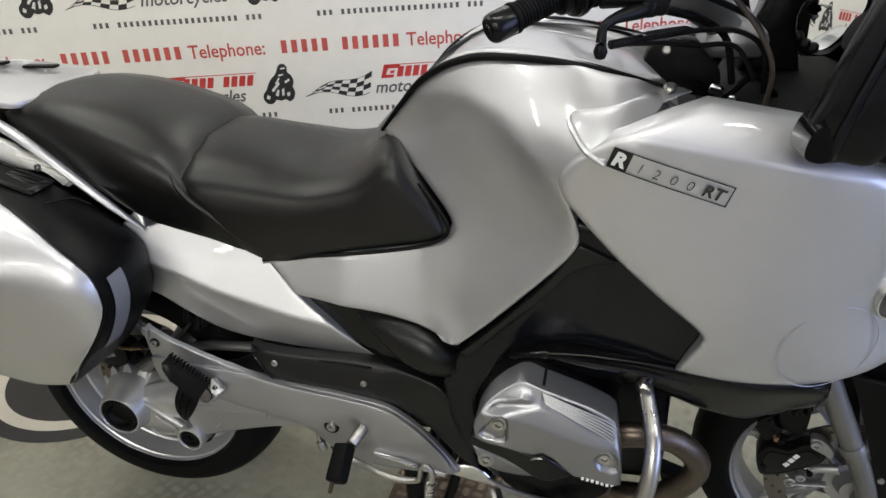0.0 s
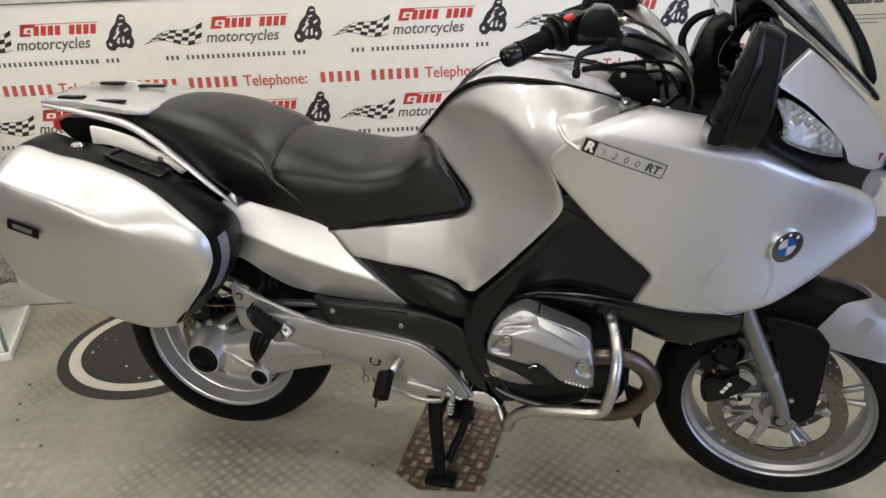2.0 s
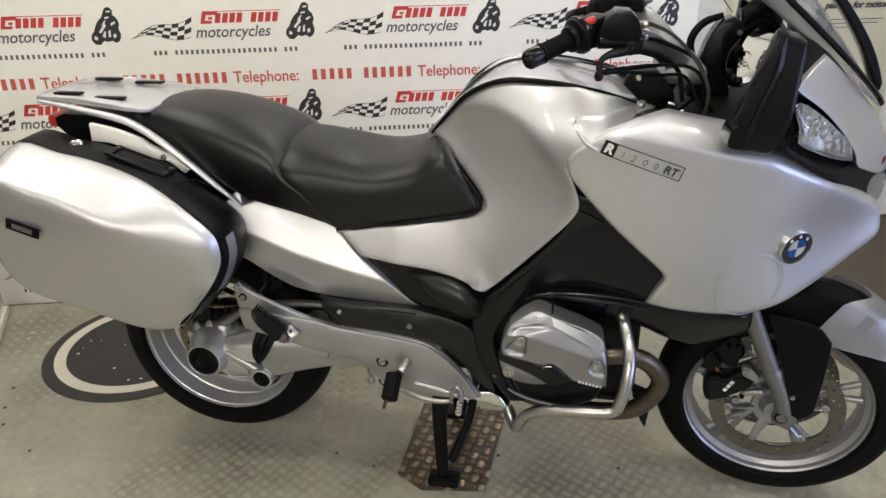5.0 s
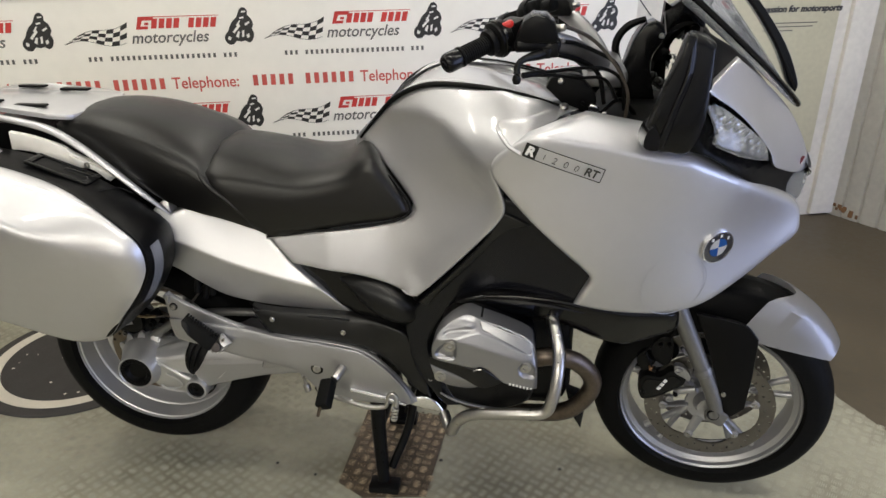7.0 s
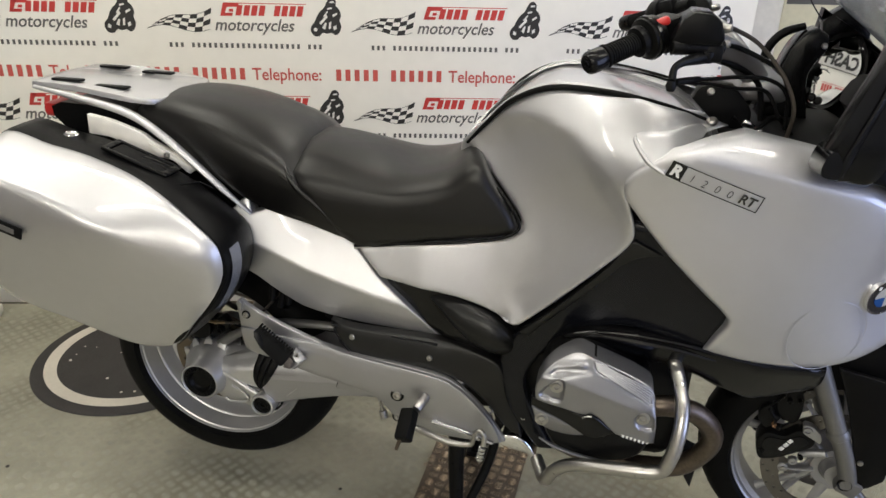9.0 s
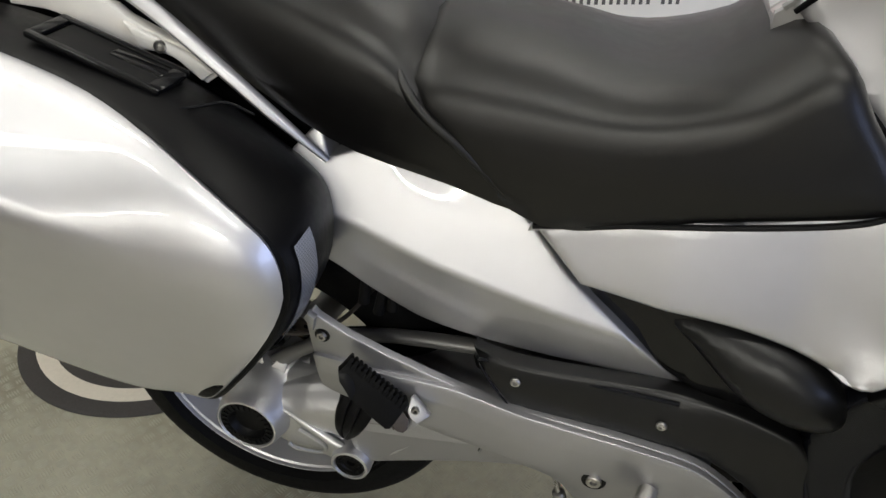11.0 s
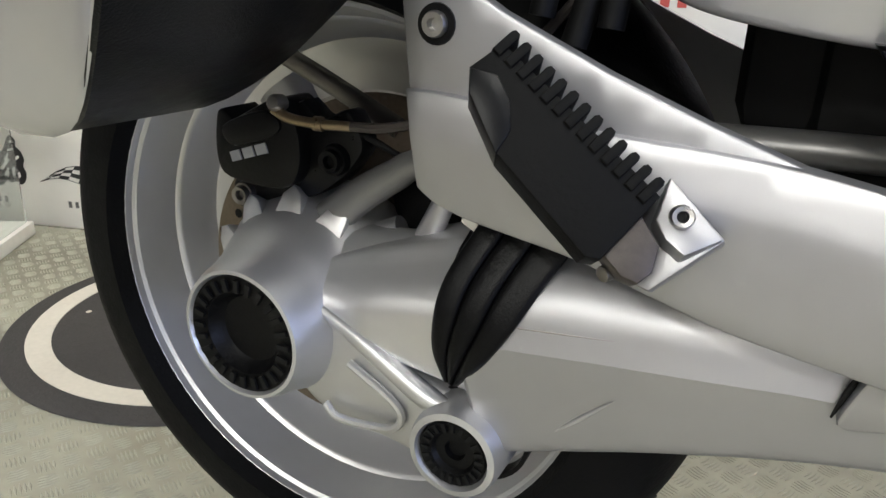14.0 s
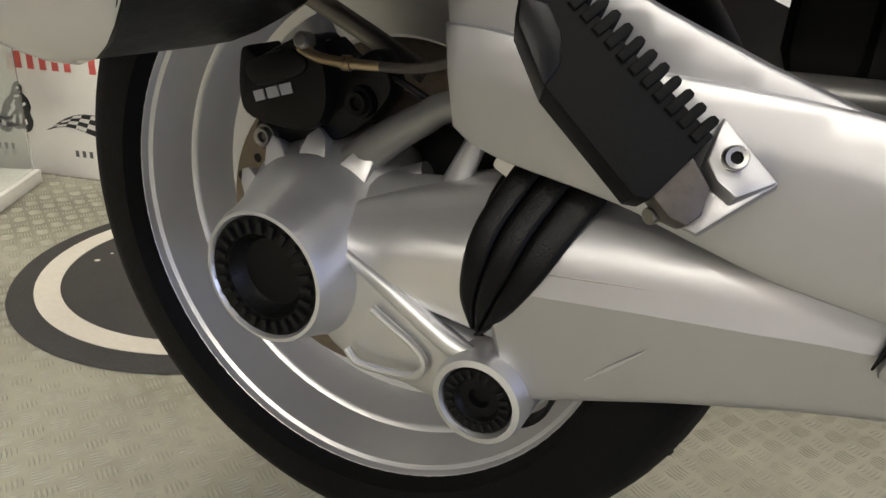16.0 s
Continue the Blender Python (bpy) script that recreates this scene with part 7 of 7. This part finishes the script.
flank = part("fork_guard", steered(slab(outline([(1.440, 0.600, 1), (1.546, 0.584), (1.588, 0.545, 1), (1.592, 0.44), (1.590, 0.336, 1), (1.566, 0.308, 1), (1.548, 0.298, 1), (1.516, 0.400), (1.478, 0.510)], 4), -0.096, -0.082, 0.004)), BLACK_PLASTIC, bike, "black fork guard")
part("screw", steered(lathe([(0, 0.003), (0.0055, 0.003), (0.0065, -0.001)], (1.535, -0.097, 0.374), (0, -1, 0), 12)), STEEL, flank)
mirrored(flank)


def guard_shell(first, last, flap, wide, inner, rows=24):
    """A mudguard over the front wheel: an arc with a rounded crown and side flaps. first and last give the angle at each width."""
    rings = []
    for k in range(rows + 1):
        ring = []
        for j in range(15):
            w = abs(j - 7) / 7
            a = first(w) + (last(w) - first(w)) * k / rows
            d = Vector((math.cos(radians(a)), 0, math.sin(radians(a))))
            crown = line_at([(30, 0.340), (45, 0.354), (66, 0.364), (90, 0.366), (150, 0.350)], a)
            if w < 0.7:
                r, out = crown - 0.016 * (w / 0.7) ** 2.2, wide * (w / 0.7) ** 0.92
            else:
                f = (w - 0.7) / 0.3
                r, out = crown - 0.016 + (flap(a) - crown + 0.016) * f, wide + 0.024 * f ** 0.8
            ring.append(FRONT + d * (r - inner) + Vector((0, math.copysign(max(0, out - inner), j - 7), 0)))
        rings.append(ring)
    bm = loft(rings, False, False)
    bmesh.ops.solidify(bm, geom=bm.faces[:], thickness=0.003)
    return steered(bm)


part("mudguard", guard_shell(lambda w: 39 + 2 * w, lambda w: 65 + 18 * w ** 1.5, lambda a: line_at([(39, 0.326), (44, 0.300), (50, 0.278), (58, 0.258), (66, 0.246), (74, 0.242), (83, 0.252), (86, 0.255)], a), 0.066, 0.0), SILVER, bike, "silver front mudguard")
part("mudguard_rear", guard_shell(lambda w: 58 + 16 * w ** 1.5, lambda w: 150.0, lambda a: line_at([(58, 0.32), (66, 0.30), (90, 0.26), (120, 0.28), (150, 0.31)], a), 0.066, 0.012), BLACK_PLASTIC, bike, "black rear mudguard section")

# -- nose, lights, mirrors and screen --
nose_depth = thin_plate([(1.333, 1.168, -0.330), (1.401, 1.207, -0.230), (1.556, 1.079, -0.072), (1.607, 1.011, -0.040), (1.649, 0.934, -0.004), (1.603, 0.933, -0.062), (1.513, 0.988, -0.182), (1.453, 1.063, -0.245), (1.48, 1.10, -0.165)])
nose = part("nose_panel", panel([(1.336, 1.160, 1), (1.336, 1.172), (1.398, 1.208, 1), (1.47, 1.155), (1.556, 1.079), (1.607, 1.011), (1.640, 0.955), (1.648, 0.930, 1), (1.603, 0.932), (1.54, 0.965), (1.513, 0.985), (1.500, 1.012), (1.453, 1.066), (1.40, 1.115)], nose_depth, 0.02, 0.006), SILVER, bike, "silver nose panel")
part("red_mark", box(1.612, nose_depth(1.612, 0.955) - 0.001, 0.955, 0.006, 0.003, 0.024, 0.001, Matrix.Rotation(0.35, 4, "Y")), DARK_RED, nose)
mnose = mirrored(nose)
lamp_depth = thin_plate([(1.342, 1.127, -0.318), (1.357, 1.13, -0.305), (1.458, 1.063, -0.236), (1.50, 1.0, -0.196), (1.482, 1.0, -0.212), (1.379, 1.051, -0.306), (1.35, 1.099, -0.320), (1.43, 1.05, -0.272)])
LAMP = [(1.338, 1.129), (1.353, 1.134), (1.386, 1.116), (1.432, 1.080), (1.470, 1.048), (1.489, 1.024), (1.497, 0.998, 1), (1.465, 1.009), (1.419, 1.030), (1.372, 1.053), (1.354, 1.066, 1), (1.361, 1.084), (1.350, 1.104)]
bowl = part("headlamp", panel(LAMP, lambda u, z: lamp_depth(u, z) + 0.030 + 0.006 * abs(math.sin(u * 190 + z * 60)) + 0.005 * abs(math.sin(z * 240 - u * 50)), 0.02, 0.01, 0.0045), LAMP_BOWL, bike, "clear headlamp with faceted reflector")
glass = part("lens", panel(LAMP, lamp_depth, 0.006, 0.006, 0.010), LENS, bowl, "clear lens")
mb = mirrored(bowl)
mirrored(glass, mb)
ind = part("front_indicator", panel([(1.582, 0.938), (1.62, 0.936), (1.648, 0.924), (1.640, 0.900), (1.612, 0.876), (1.580, 0.885)], thin_plate([(1.585, 0.935, -0.066), (1.648, 0.921, -0.006), (1.637, 0.897, -0.032), (1.61, 0.884, -0.072), (1.578, 0.894, -0.1)]), 0.02, 0.008, 0.01), LENS, bike, "clear front indicator")
mirrored(ind)
core = part("indicator_reflector", panel([(1.585, 0.93), (1.63, 0.925), (1.62, 0.89), (1.59, 0.888)], thin_plate([(1.585, 0.935, -0.055), (1.648, 0.921, 0.004), (1.637, 0.897, -0.022), (1.61, 0.884, -0.062), (1.578, 0.894, -0.09)]), 0.01, 0.003, 0.01), CHROME, bike)
mirrored(core)
hous_depth = thin_plate([(1.275, 1.29, -0.262), (1.387, 1.203, -0.228), (1.33, 1.16, -0.305), (1.45, 1.06, -0.222), (1.513, 0.985, -0.160), (1.607, 0.93, -0.045), (1.607, 0.875, -0.070), (1.41, 1.0, -0.270), (1.294, 1.047, -0.302), (1.24, 1.06, -0.298), (1.26, 1.18, -0.290)])
def hous_skin(u, z):
    """The surround stays behind the nose panel and the lamp bowl."""
    v = hous_depth(u, z)
    if u > 1.33 and z > 0.99 - (u - 1.5) * 0.55:
        v = max(v, nose_depth(u, z) + 0.014)
    d = 0 if in_ring(u, z, LAMP_RING) else edge_distance(np.array((u, z)), LAMP_RING)
    s = max(0, min(1, (0.020 - d) / 0.016))
    return v + s * s * (3 - 2 * s) * max(0, lamp_depth(u, z) + 0.048 - v)


LAMP_RING = np.array(outline(LAMP, 4))
hous = part("headlamp_surround", panel([(1.325, 1.262, 1), (1.36, 1.24), (1.40, 1.215), (1.50, 1.13), (1.60, 1.0), (1.640, 0.93, 1), (1.612, 0.868, 1), (1.54, 0.903), (1.44, 0.975), (1.36, 1.030), (1.294, 1.050, 1), (1.31, 1.10), (1.325, 1.18)], hous_skin, 0.03, 0.006, 0.012), BLACK_PLASTIC, bike, "black headlamp surround")
mirrored(hous)
# near mirror: a deep rim that faces the rider, a groove and a flatter shell in front of it
RIM_LINE = [(1.226, 1.086), (1.236, 1.067), (1.262, 1.054), (1.283, 1.130), (1.301, 1.196), (1.301, 1.256), (1.292, 1.264), (1.282, 1.262), (1.273, 1.230), (1.249, 1.160)]
SHELL_LINE = [(1.255, 1.056), (1.276, 1.048), (1.312, 1.048), (1.332, 1.095), (1.337, 1.150), (1.337, 1.235), (1.330, 1.250), (1.315, 1.259), (1.294, 1.258), (1.299, 1.200), (1.280, 1.135)]
mir = part("mirror_housing", slices([(-0.262, shrunk(SHELL_LINE, 0.90)), (-0.280, shrunk(SHELL_LINE, 1.0)), (-0.300, shrunk(SHELL_LINE, 1.02)), (-0.318, SHELL_LINE), (-0.326, shrunk(SHELL_LINE, 0.95)), (-0.330, shrunk(SHELL_LINE, 0.80)), (-0.331, shrunk(SHELL_LINE, 0.4))], 5), SATIN_BLACK, bike, "black wing mirror housing", 45)
part("mirror_rim", slices([(-0.308, shrunk(RIM_LINE, 0.90)), (-0.316, shrunk(RIM_LINE, 1.0)), (-0.326, RIM_LINE), (-0.336, shrunk(RIM_LINE, 0.96)), (-0.341, shrunk(RIM_LINE, 0.82)), (-0.342, shrunk(RIM_LINE, 0.4))], 5), SATIN_BLACK, mir, "glossy black mirror rim", 45)
part("rim_ridge", tube([(1.252, -0.341, 1.072), (1.272, -0.343, 1.135), (1.289, -0.343, 1.196), (1.292, -0.340, 1.245)], [0.002, 0.004, 0.004, 0.002], 8, 6), SATIN_BLACK, mir)
part("rim_foot", slices([(-0.355, [(1.226, 1.066), (1.250, 1.062), (1.252, 1.086), (1.240, 1.104), (1.228, 1.092)]), (-0.300, [(1.222, 1.062), (1.252, 1.056), (1.256, 1.090), (1.240, 1.110), (1.224, 1.094)])], 4), GLOSS_BLACK, mir)
# the far mirror's glass is turned towards the rider
fn = Vector((-0.85, -0.5, 0.12)).normalized()
GLASS_LINE = [(-0.062, -0.058), (-0.064, -0.040), (-0.050, 0.000), (-0.024, 0.046), (0.018, 0.076), (0.052, 0.074), (0.078, 0.045), (0.086, 0.013), (0.068, -0.020), (0.030, -0.064), (-0.012, -0.071)]
fx = Vector((0.5, -0.85, 0)).normalized()
fy = fn.cross(fx) if fn.cross(fx).z > 0 else -fn.cross(fx)


def mirror_plate(grow, back, front):
    """A rounded plate in the plane of the far mirror."""
    rings = []
    for off, f in ((back, 0.92), (back * 0.6 + front * 0.4, 1.0), (front, 1.0)):
        rings.append([Vector((1.363, 0.2435, 1.128)) + fn * off + (fx * p.x + fy * p.y) * (grow * f) for p in spline([(a, b, 0) for a, b in GLASS_LINE], 4, True)])
    return loft(rings)


mmir = part("mirror_housing", mirror_plate(1.13, -0.040, -0.005), SATIN_BLACK, bike, "black wing mirror housing")
part("mirror_face", mirror_plate(1.0, -0.004, 0.0), MIRROR, mmir, "mirror glass")
part("mirror_hood", slab(outline([(1.325, 1.236, 1), (1.352, 1.261), (1.386, 1.276, 1), (1.418, 1.240), (1.424, 1.192, 1), (1.400, 1.216), (1.369, 1.216), (1.345, 1.200), (1.334, 1.186, 1)], 4), 0.205, 0.245, 0.004), SATIN_BLACK, mmir)
# instrument pod: a dark side cheek with an open loop behind it
pod = part("instrument_pod", slab(outline([(1.205, 1.060, 1), (1.220, 1.120), (1.240, 1.190), (1.262, 1.224), (1.286, 1.236, 1), (1.306, 1.225, 1), (1.308, 1.196), (1.284, 1.146), (1.300, 1.060, 1)], 4), 0.06, 0.13, 0.008), SATIN_BLACK, bike, "black instrument pod")
part("pod_loop", tube([(1.225, 0.10, 1.110), (1.205, 0.10, 1.165), (1.210, 0.10, 1.197), (1.232, 0.10, 1.222), (1.268, 0.10, 1.236)], [0.008, 0.009, 0.009, 0.009, 0.007], 10, 6), BLACK_PLASTIC, pod)
for u, z in ((1.292, 1.112), (1.305, 1.100), (1.318, 1.094)):
    part("knob", lathe([(0, 0.010), (0.006, 0.009), (0.009, 0.004), (0.009, -0.02)], (u, 0.085, z), (-0.3, -1, 0.2), 12), BLACK_PLASTIC, pod)
part("pod_screw", lathe([(0, 0.003), (0.005, 0.003), (0.006, -0.001)], (1.300, 0.058, 1.205), (0, -1, 0.1), 12), STEEL, pod)
rings = []
for j in range(15):
    v = -0.27 + 0.54 * j / 14
    row = []
    for i in range(11):
        f = i / 10
        w = v * (1.0 + 0.05 * f)
        e = math.sqrt(v * v + 0.0012) - 0.0346
        u = 1.592 - (0.50 * e + 3.2 * v * v) * (1 - 0.25 * f) - 0.36 * f ** 1.1
        z = 1.066 + (0.55 * e + 2.2 * v * v) * (1 - f) + 0.44 * f - 1.0 * v * v * f
        row.append(Vector((u, w, z)))
    rings.append(row)
bm = loft(rings, False, False)
bmesh.ops.solidify(bm, geom=bm.faces[:], thickness=0.004)
screen = part("windscreen", bm, SMOKE, bike, "tinted windscreen")
edge = [(r[0] if k == 0 else r[0]) for k, r in enumerate(rings)]
part("screen_seal", tube([(p.x + 0.004, p.y, p.z + 0.004) for p in edge], 0.006, 8, 3), GLOSS_BLACK, bike)
for side_ring in (rings[0], rings[-1]):
    part("screen_band", tube([(p.x + 0.001, p.y, p.z) for p in side_ring], 0.006, 8, 3), GLOSS_BLACK, bike)
part("screen_centre", slab(outline([(1.582, 1.100, 1), (1.582, 1.125), (1.545, 1.20), (1.48, 1.285), (1.42, 1.345, 1), (1.408, 1.335, 1), (1.47, 1.27), (1.53, 1.188), (1.565, 1.12)], 4), -0.02, 0.02, 0.004), GLOSS_BLACK, bike, "black screen centre strip")
part("cockpit", join(box(1.27, 0, 1.015, 0.24, 0.40, 0.09, 0.03), box(1.42, 0, 1.10, 0.12, 0.24, 0.08, 0.03, Matrix.Rotation(0.5, 4, "Y"))), DARK_VOID, bike, "black instrument cockpit")
part("aerial", tube([(1.255, -0.06, 1.262), (1.225, -0.06, 1.300), (1.195, -0.06, 1.352), (1.16, -0.06, 1.42)], 0.0012, 6, 4), BLACK_METAL, bike, "thin black aerial wire")
for pts, r in (([(1.14, -0.12, 1.11), (1.17, -0.05, 1.125), (1.21, 0.0, 1.10)], 0.007), ([(1.16, -0.16, 1.08), (1.20, -0.12, 1.10), (1.24, -0.08, 1.06)], 0.005), ([(1.12, -0.15, 1.10), (1.16, -0.14, 1.075), (1.22, -0.16, 1.06)], 0.004)):
    part("loom", tube(pts, r, 8, 5), BLACK_PLASTIC, bike, "black wiring loom")
part("loom_clip", box(1.145, -0.165, 1.092, 0.022, 0.012, 0.014, 0.003, Matrix.Rotation(0.4, 4, "Y")), CHROME, bike, "bright cable clip")
part("loom_clip", box(1.168, -0.160, 1.078, 0.012, 0.010, 0.012, 0.003), CHROME, bike)

# -- handlebar --
bars = thing("handlebar", "", "")
bars.parent = bike
ga = Vector((0.857, -0.328, 1.205))
gd = Vector((0.74, 0.60, 0.29)).normalized()
gb = ga + gd * 0.120
grip = part("grip", rod(ga + gd * 0.035, gb - gd * 0.005, 0.0160, 0.0160, 20), RUBBER, bars, "ribbed black rubber grip")
for k in range(16):
    c = ga + gd * (0.044 + 0.0047 * k)
    part("grip_rib", lathe([(0.0158, -0.0016), (0.0174, -0.0008), (0.0174, 0.0008), (0.0158, 0.0016)], c, gd, 18), RUBBER, grip)
weight = part("bar_end", lathe([(0, 0.001), (0.004, 0.001), (0.0045, -0.001), (0.007, -0.001), (0.0075, 0.001), (0.0145, 0.001), (0.0175, 0.004), (0.0188, 0.010), (0.0188, 0.030), (0.0172, 0.035), (0, 0.036)], ga, gd, 28), SATIN_BLACK, bars, "black bar-end weight")
part("grip_flange", lathe([(0.0165, 0.034), (0.0195, 0.035), (0.0195, 0.039), (0.0165, 0.041)], ga, gd, 24), RUBBER, bars)
part("inner_flange", lathe([(0.016, -0.010), (0.024, -0.008), (0.026, 0.0), (0.024, 0.004), (0.033, 0.008), (0.0345, 0.016), (0.033, 0.032), (0.027, 0.036), (0, 0.036)], gb - gd * 0.012, gd, 32), BLACK_PLASTIC, bars, "black throttle drum")
part("drum_band", lathe([(0.0335, 0.012), (0.0362, 0.014), (0.0362, 0.020), (0.0335, 0.022)], gb - gd * 0.012, gd, 32), SATIN_BLACK, bars)
sx = Vector((0, 0, 1)).cross(gd).normalized()
sm = Matrix((gd, sx, gd.cross(sx))).transposed().to_4x4()
sc = gb + gd * 0.040
sw = part("switch_housing", join(box(sc.x, sc.y, sc.z - 0.004, 0.052, 0.052, 0.056, 0.012, sm), rod(sc, sc + gd * 0.06, 0.018, 0.016, 16, 0.003)), BLACK_PLASTIC, bars, "black switch housing")
part("fluid_reservoir", slab([(0.984, 1.243), (0.990, 1.262), (0.998, 1.277), (1.013, 1.288), (1.040, 1.286), (1.055, 1.274), (1.063, 1.250), (1.058, 1.240), (0.990, 1.238)], -0.292, -0.205, 0.0045), BLACK_PLASTIC, sw, "black brake fluid reservoir")
part("reservoir_lid", slab([(1.000, 1.276), (1.014, 1.2895), (1.040, 1.2875), (1.052, 1.277), (1.038, 1.283), (1.014, 1.284)], -0.286, -0.211, 0.002), SATIN_BLACK, sw)
part("master_cylinder", join(rod((0.985, -0.285, 1.234), (1.066, -0.262, 1.234), 0.0125, 0.0125, 16, 0.003), box(1.045, -0.262, 1.226, 0.042, 0.040, 0.030, 0.007)), BLACK_METAL, sw, "black master cylinder")
part("banjo_bolt", lathe([(0, 0.010), (0.005, 0.010), (0.0065, 0.008), (0.0075, 0.0), (0.0075, -0.01)], (1.066, -0.255, 1.262), (0.9, -0.4, 0.2), 14), STEEL, sw)
part("banjo_bolt", lathe([(0, 0.008), (0.004, 0.008), (0.006, 0.006), (0.0065, -0.01)], (1.068, -0.262, 1.240), (0.9, -0.4, 0.1), 14), STEEL, sw)
part("kill_switch", box(0.968, -0.262, 1.268, 0.024, 0.018, 0.014, 0.005, Matrix.Rotation(-0.4, 4, "Y")), RED_PLASTIC, sw, "red kill switch")
part("lever", tube([(1.055, -0.258, 1.222), (1.028, -0.284, 1.218), (1.004, -0.306, 1.214), (0.992, -0.318, 1.206), (0.990, -0.324, 1.190)], [0.012, 0.010, 0.0065, 0.0055, 0.0065], 12, 6), BLACK_METAL, bars, "black brake lever")
part("lever_pivot", lathe([(0, 0.006), (0.012, 0.006), (0.014, 0.003), (0.014, -0.012)], (1.042, -0.272, 1.226), (0.1, -0.3, 1), 18), BLACK_METAL, bars)
part("lever_ball", lathe([(0, -0.010), (0.006, -0.008), (0.0088, 0), (0.006, 0.008), (0, 0.010)], (0.990, -0.324, 1.180), (0, 0, 1), 14), BLACK_METAL, bars)
part("bar", oval_loft([(1.030, -0.250, 1.246, 0.016, 0.014), (1.085, -0.205, 1.222, 0.020, 0.016), (1.135, -0.13, 1.182, 0.022, 0.022), (1.165, -0.07, 1.152, 0.022, 0.026)]), ALLOY, bars, "silver cast handlebar")
part("yoke", box(1.17, 0, 1.142, 0.09, 0.24, 0.04, 0.014), ALLOY, bars, "silver fork yoke")
part("yoke_cover", slab(outline([(1.046, 1.128, 1), (1.056, 1.148), (1.082, 1.158, 1), (1.112, 1.156), (1.128, 1.140, 1), (1.150, 1.112), (1.150, 1.075, 1), (1.097, 1.085)], 4), -0.150, -0.120, 0.004), BLACK_PLASTIC, bars)
part("yoke_bolt", lathe([(0, 0.004), (0.0045, 0.004), (0.0065, 0.002), (0.007, -0.002)], (1.076, -0.151, 1.143), (0, -1, 0.2), 14), STEEL, bars)
for pts, r, material in (([(0.999, -0.290, 1.180), (1.022, -0.275, 1.182), (1.060, -0.245, 1.181), (1.110, -0.205, 1.180), (1.160, -0.190, 1.176), (1.195, -0.18, 1.150), (1.205, -0.17, 1.09)], 0.0035, BLACK_PLASTIC),
                         ([(1.010, -0.285, 1.180), (1.060, -0.240, 1.172), (1.110, -0.20, 1.160), (1.160, -0.185, 1.155), (1.190, -0.18, 1.11)], 0.0035, BLACK_PLASTIC),
                         ([(1.066, -0.240, 1.264), (1.090, -0.222, 1.256), (1.125, -0.205, 1.238), (1.158, -0.20, 1.209), (1.190, -0.20, 1.168), (1.208, -0.195, 1.125), (1.208, -0.18, 1.07)], 0.0036, TONGUE),
                         ([(1.070, -0.245, 1.236), (1.100, -0.215, 1.228), (1.146, -0.20, 1.208), (1.178, -0.19, 1.188), (1.20, -0.18, 1.150)], 0.0042, BLACK_METAL),
                         ([(1.060, -0.225, 1.210), (1.115, -0.19, 1.190), (1.150, -0.17, 1.160), (1.165, -0.16, 1.10)], 0.005, BLACK_PLASTIC)):
    part("cable", tube(pts, r, 8, 6), material, bars)
part("cable_ferrule", rod((1.000, -0.289, 1.180), (1.038, -0.262, 1.182), 0.0058, 0.0058, 12, 0.001), BLACK_PLASTIC, bars)
for src_ob in [c for c in bars.children]:
    if src_ob.name.split(".")[0] in ("grip", "bar_end", "switch_housing", "bar", "inner_flange", "lever"):
        left = mirrored(src_ob)
        left.data.transform(Matrix.Translation((1.168, 0, -0.014)) @ Matrix.Rotation(radians(-10), 4, "Z") @ Matrix.Translation((-1.165, 0, 0)))
        for c in list(src_ob.children):
            mc = mirrored(c, left)
            mc.data.transform(Matrix.Translation((1.168, 0, -0.014)) @ Matrix.Rotation(radians(-10), 4, "Z") @ Matrix.Translation((-1.165, 0, 0)))

# ---- raised tread of the floor, nearest stretch ----
me = tread(PLATE_RING, 0.0311, 0.27 + math.pi / 4, -0.0015, 0.0275, 0.0044, 0.0010, (-1.7, -0.75), (2.3, 1.1), SP)
me.materials.append(TREAD)
o = new("tread_bar", me)
o.parent = floor_sheet
o["kind"] = "stuff"
rng = random.Random(9)
for k in range(26):
    x, y = rng.uniform(-0.9, 2.0), rng.uniform(-0.6, 0.7)
    o = finish("debris", lathe([(0, 0.004), (rng.uniform(0.003, 0.007), 0.002), (rng.uniform(0.003, 0.006), 0.0)], (x, y, -0.0015), (0, 0, 1), 6), MAT_GREY)
    tagged(o, "small crumb of dark dirt on the floor", "debris", "floor crumbs")
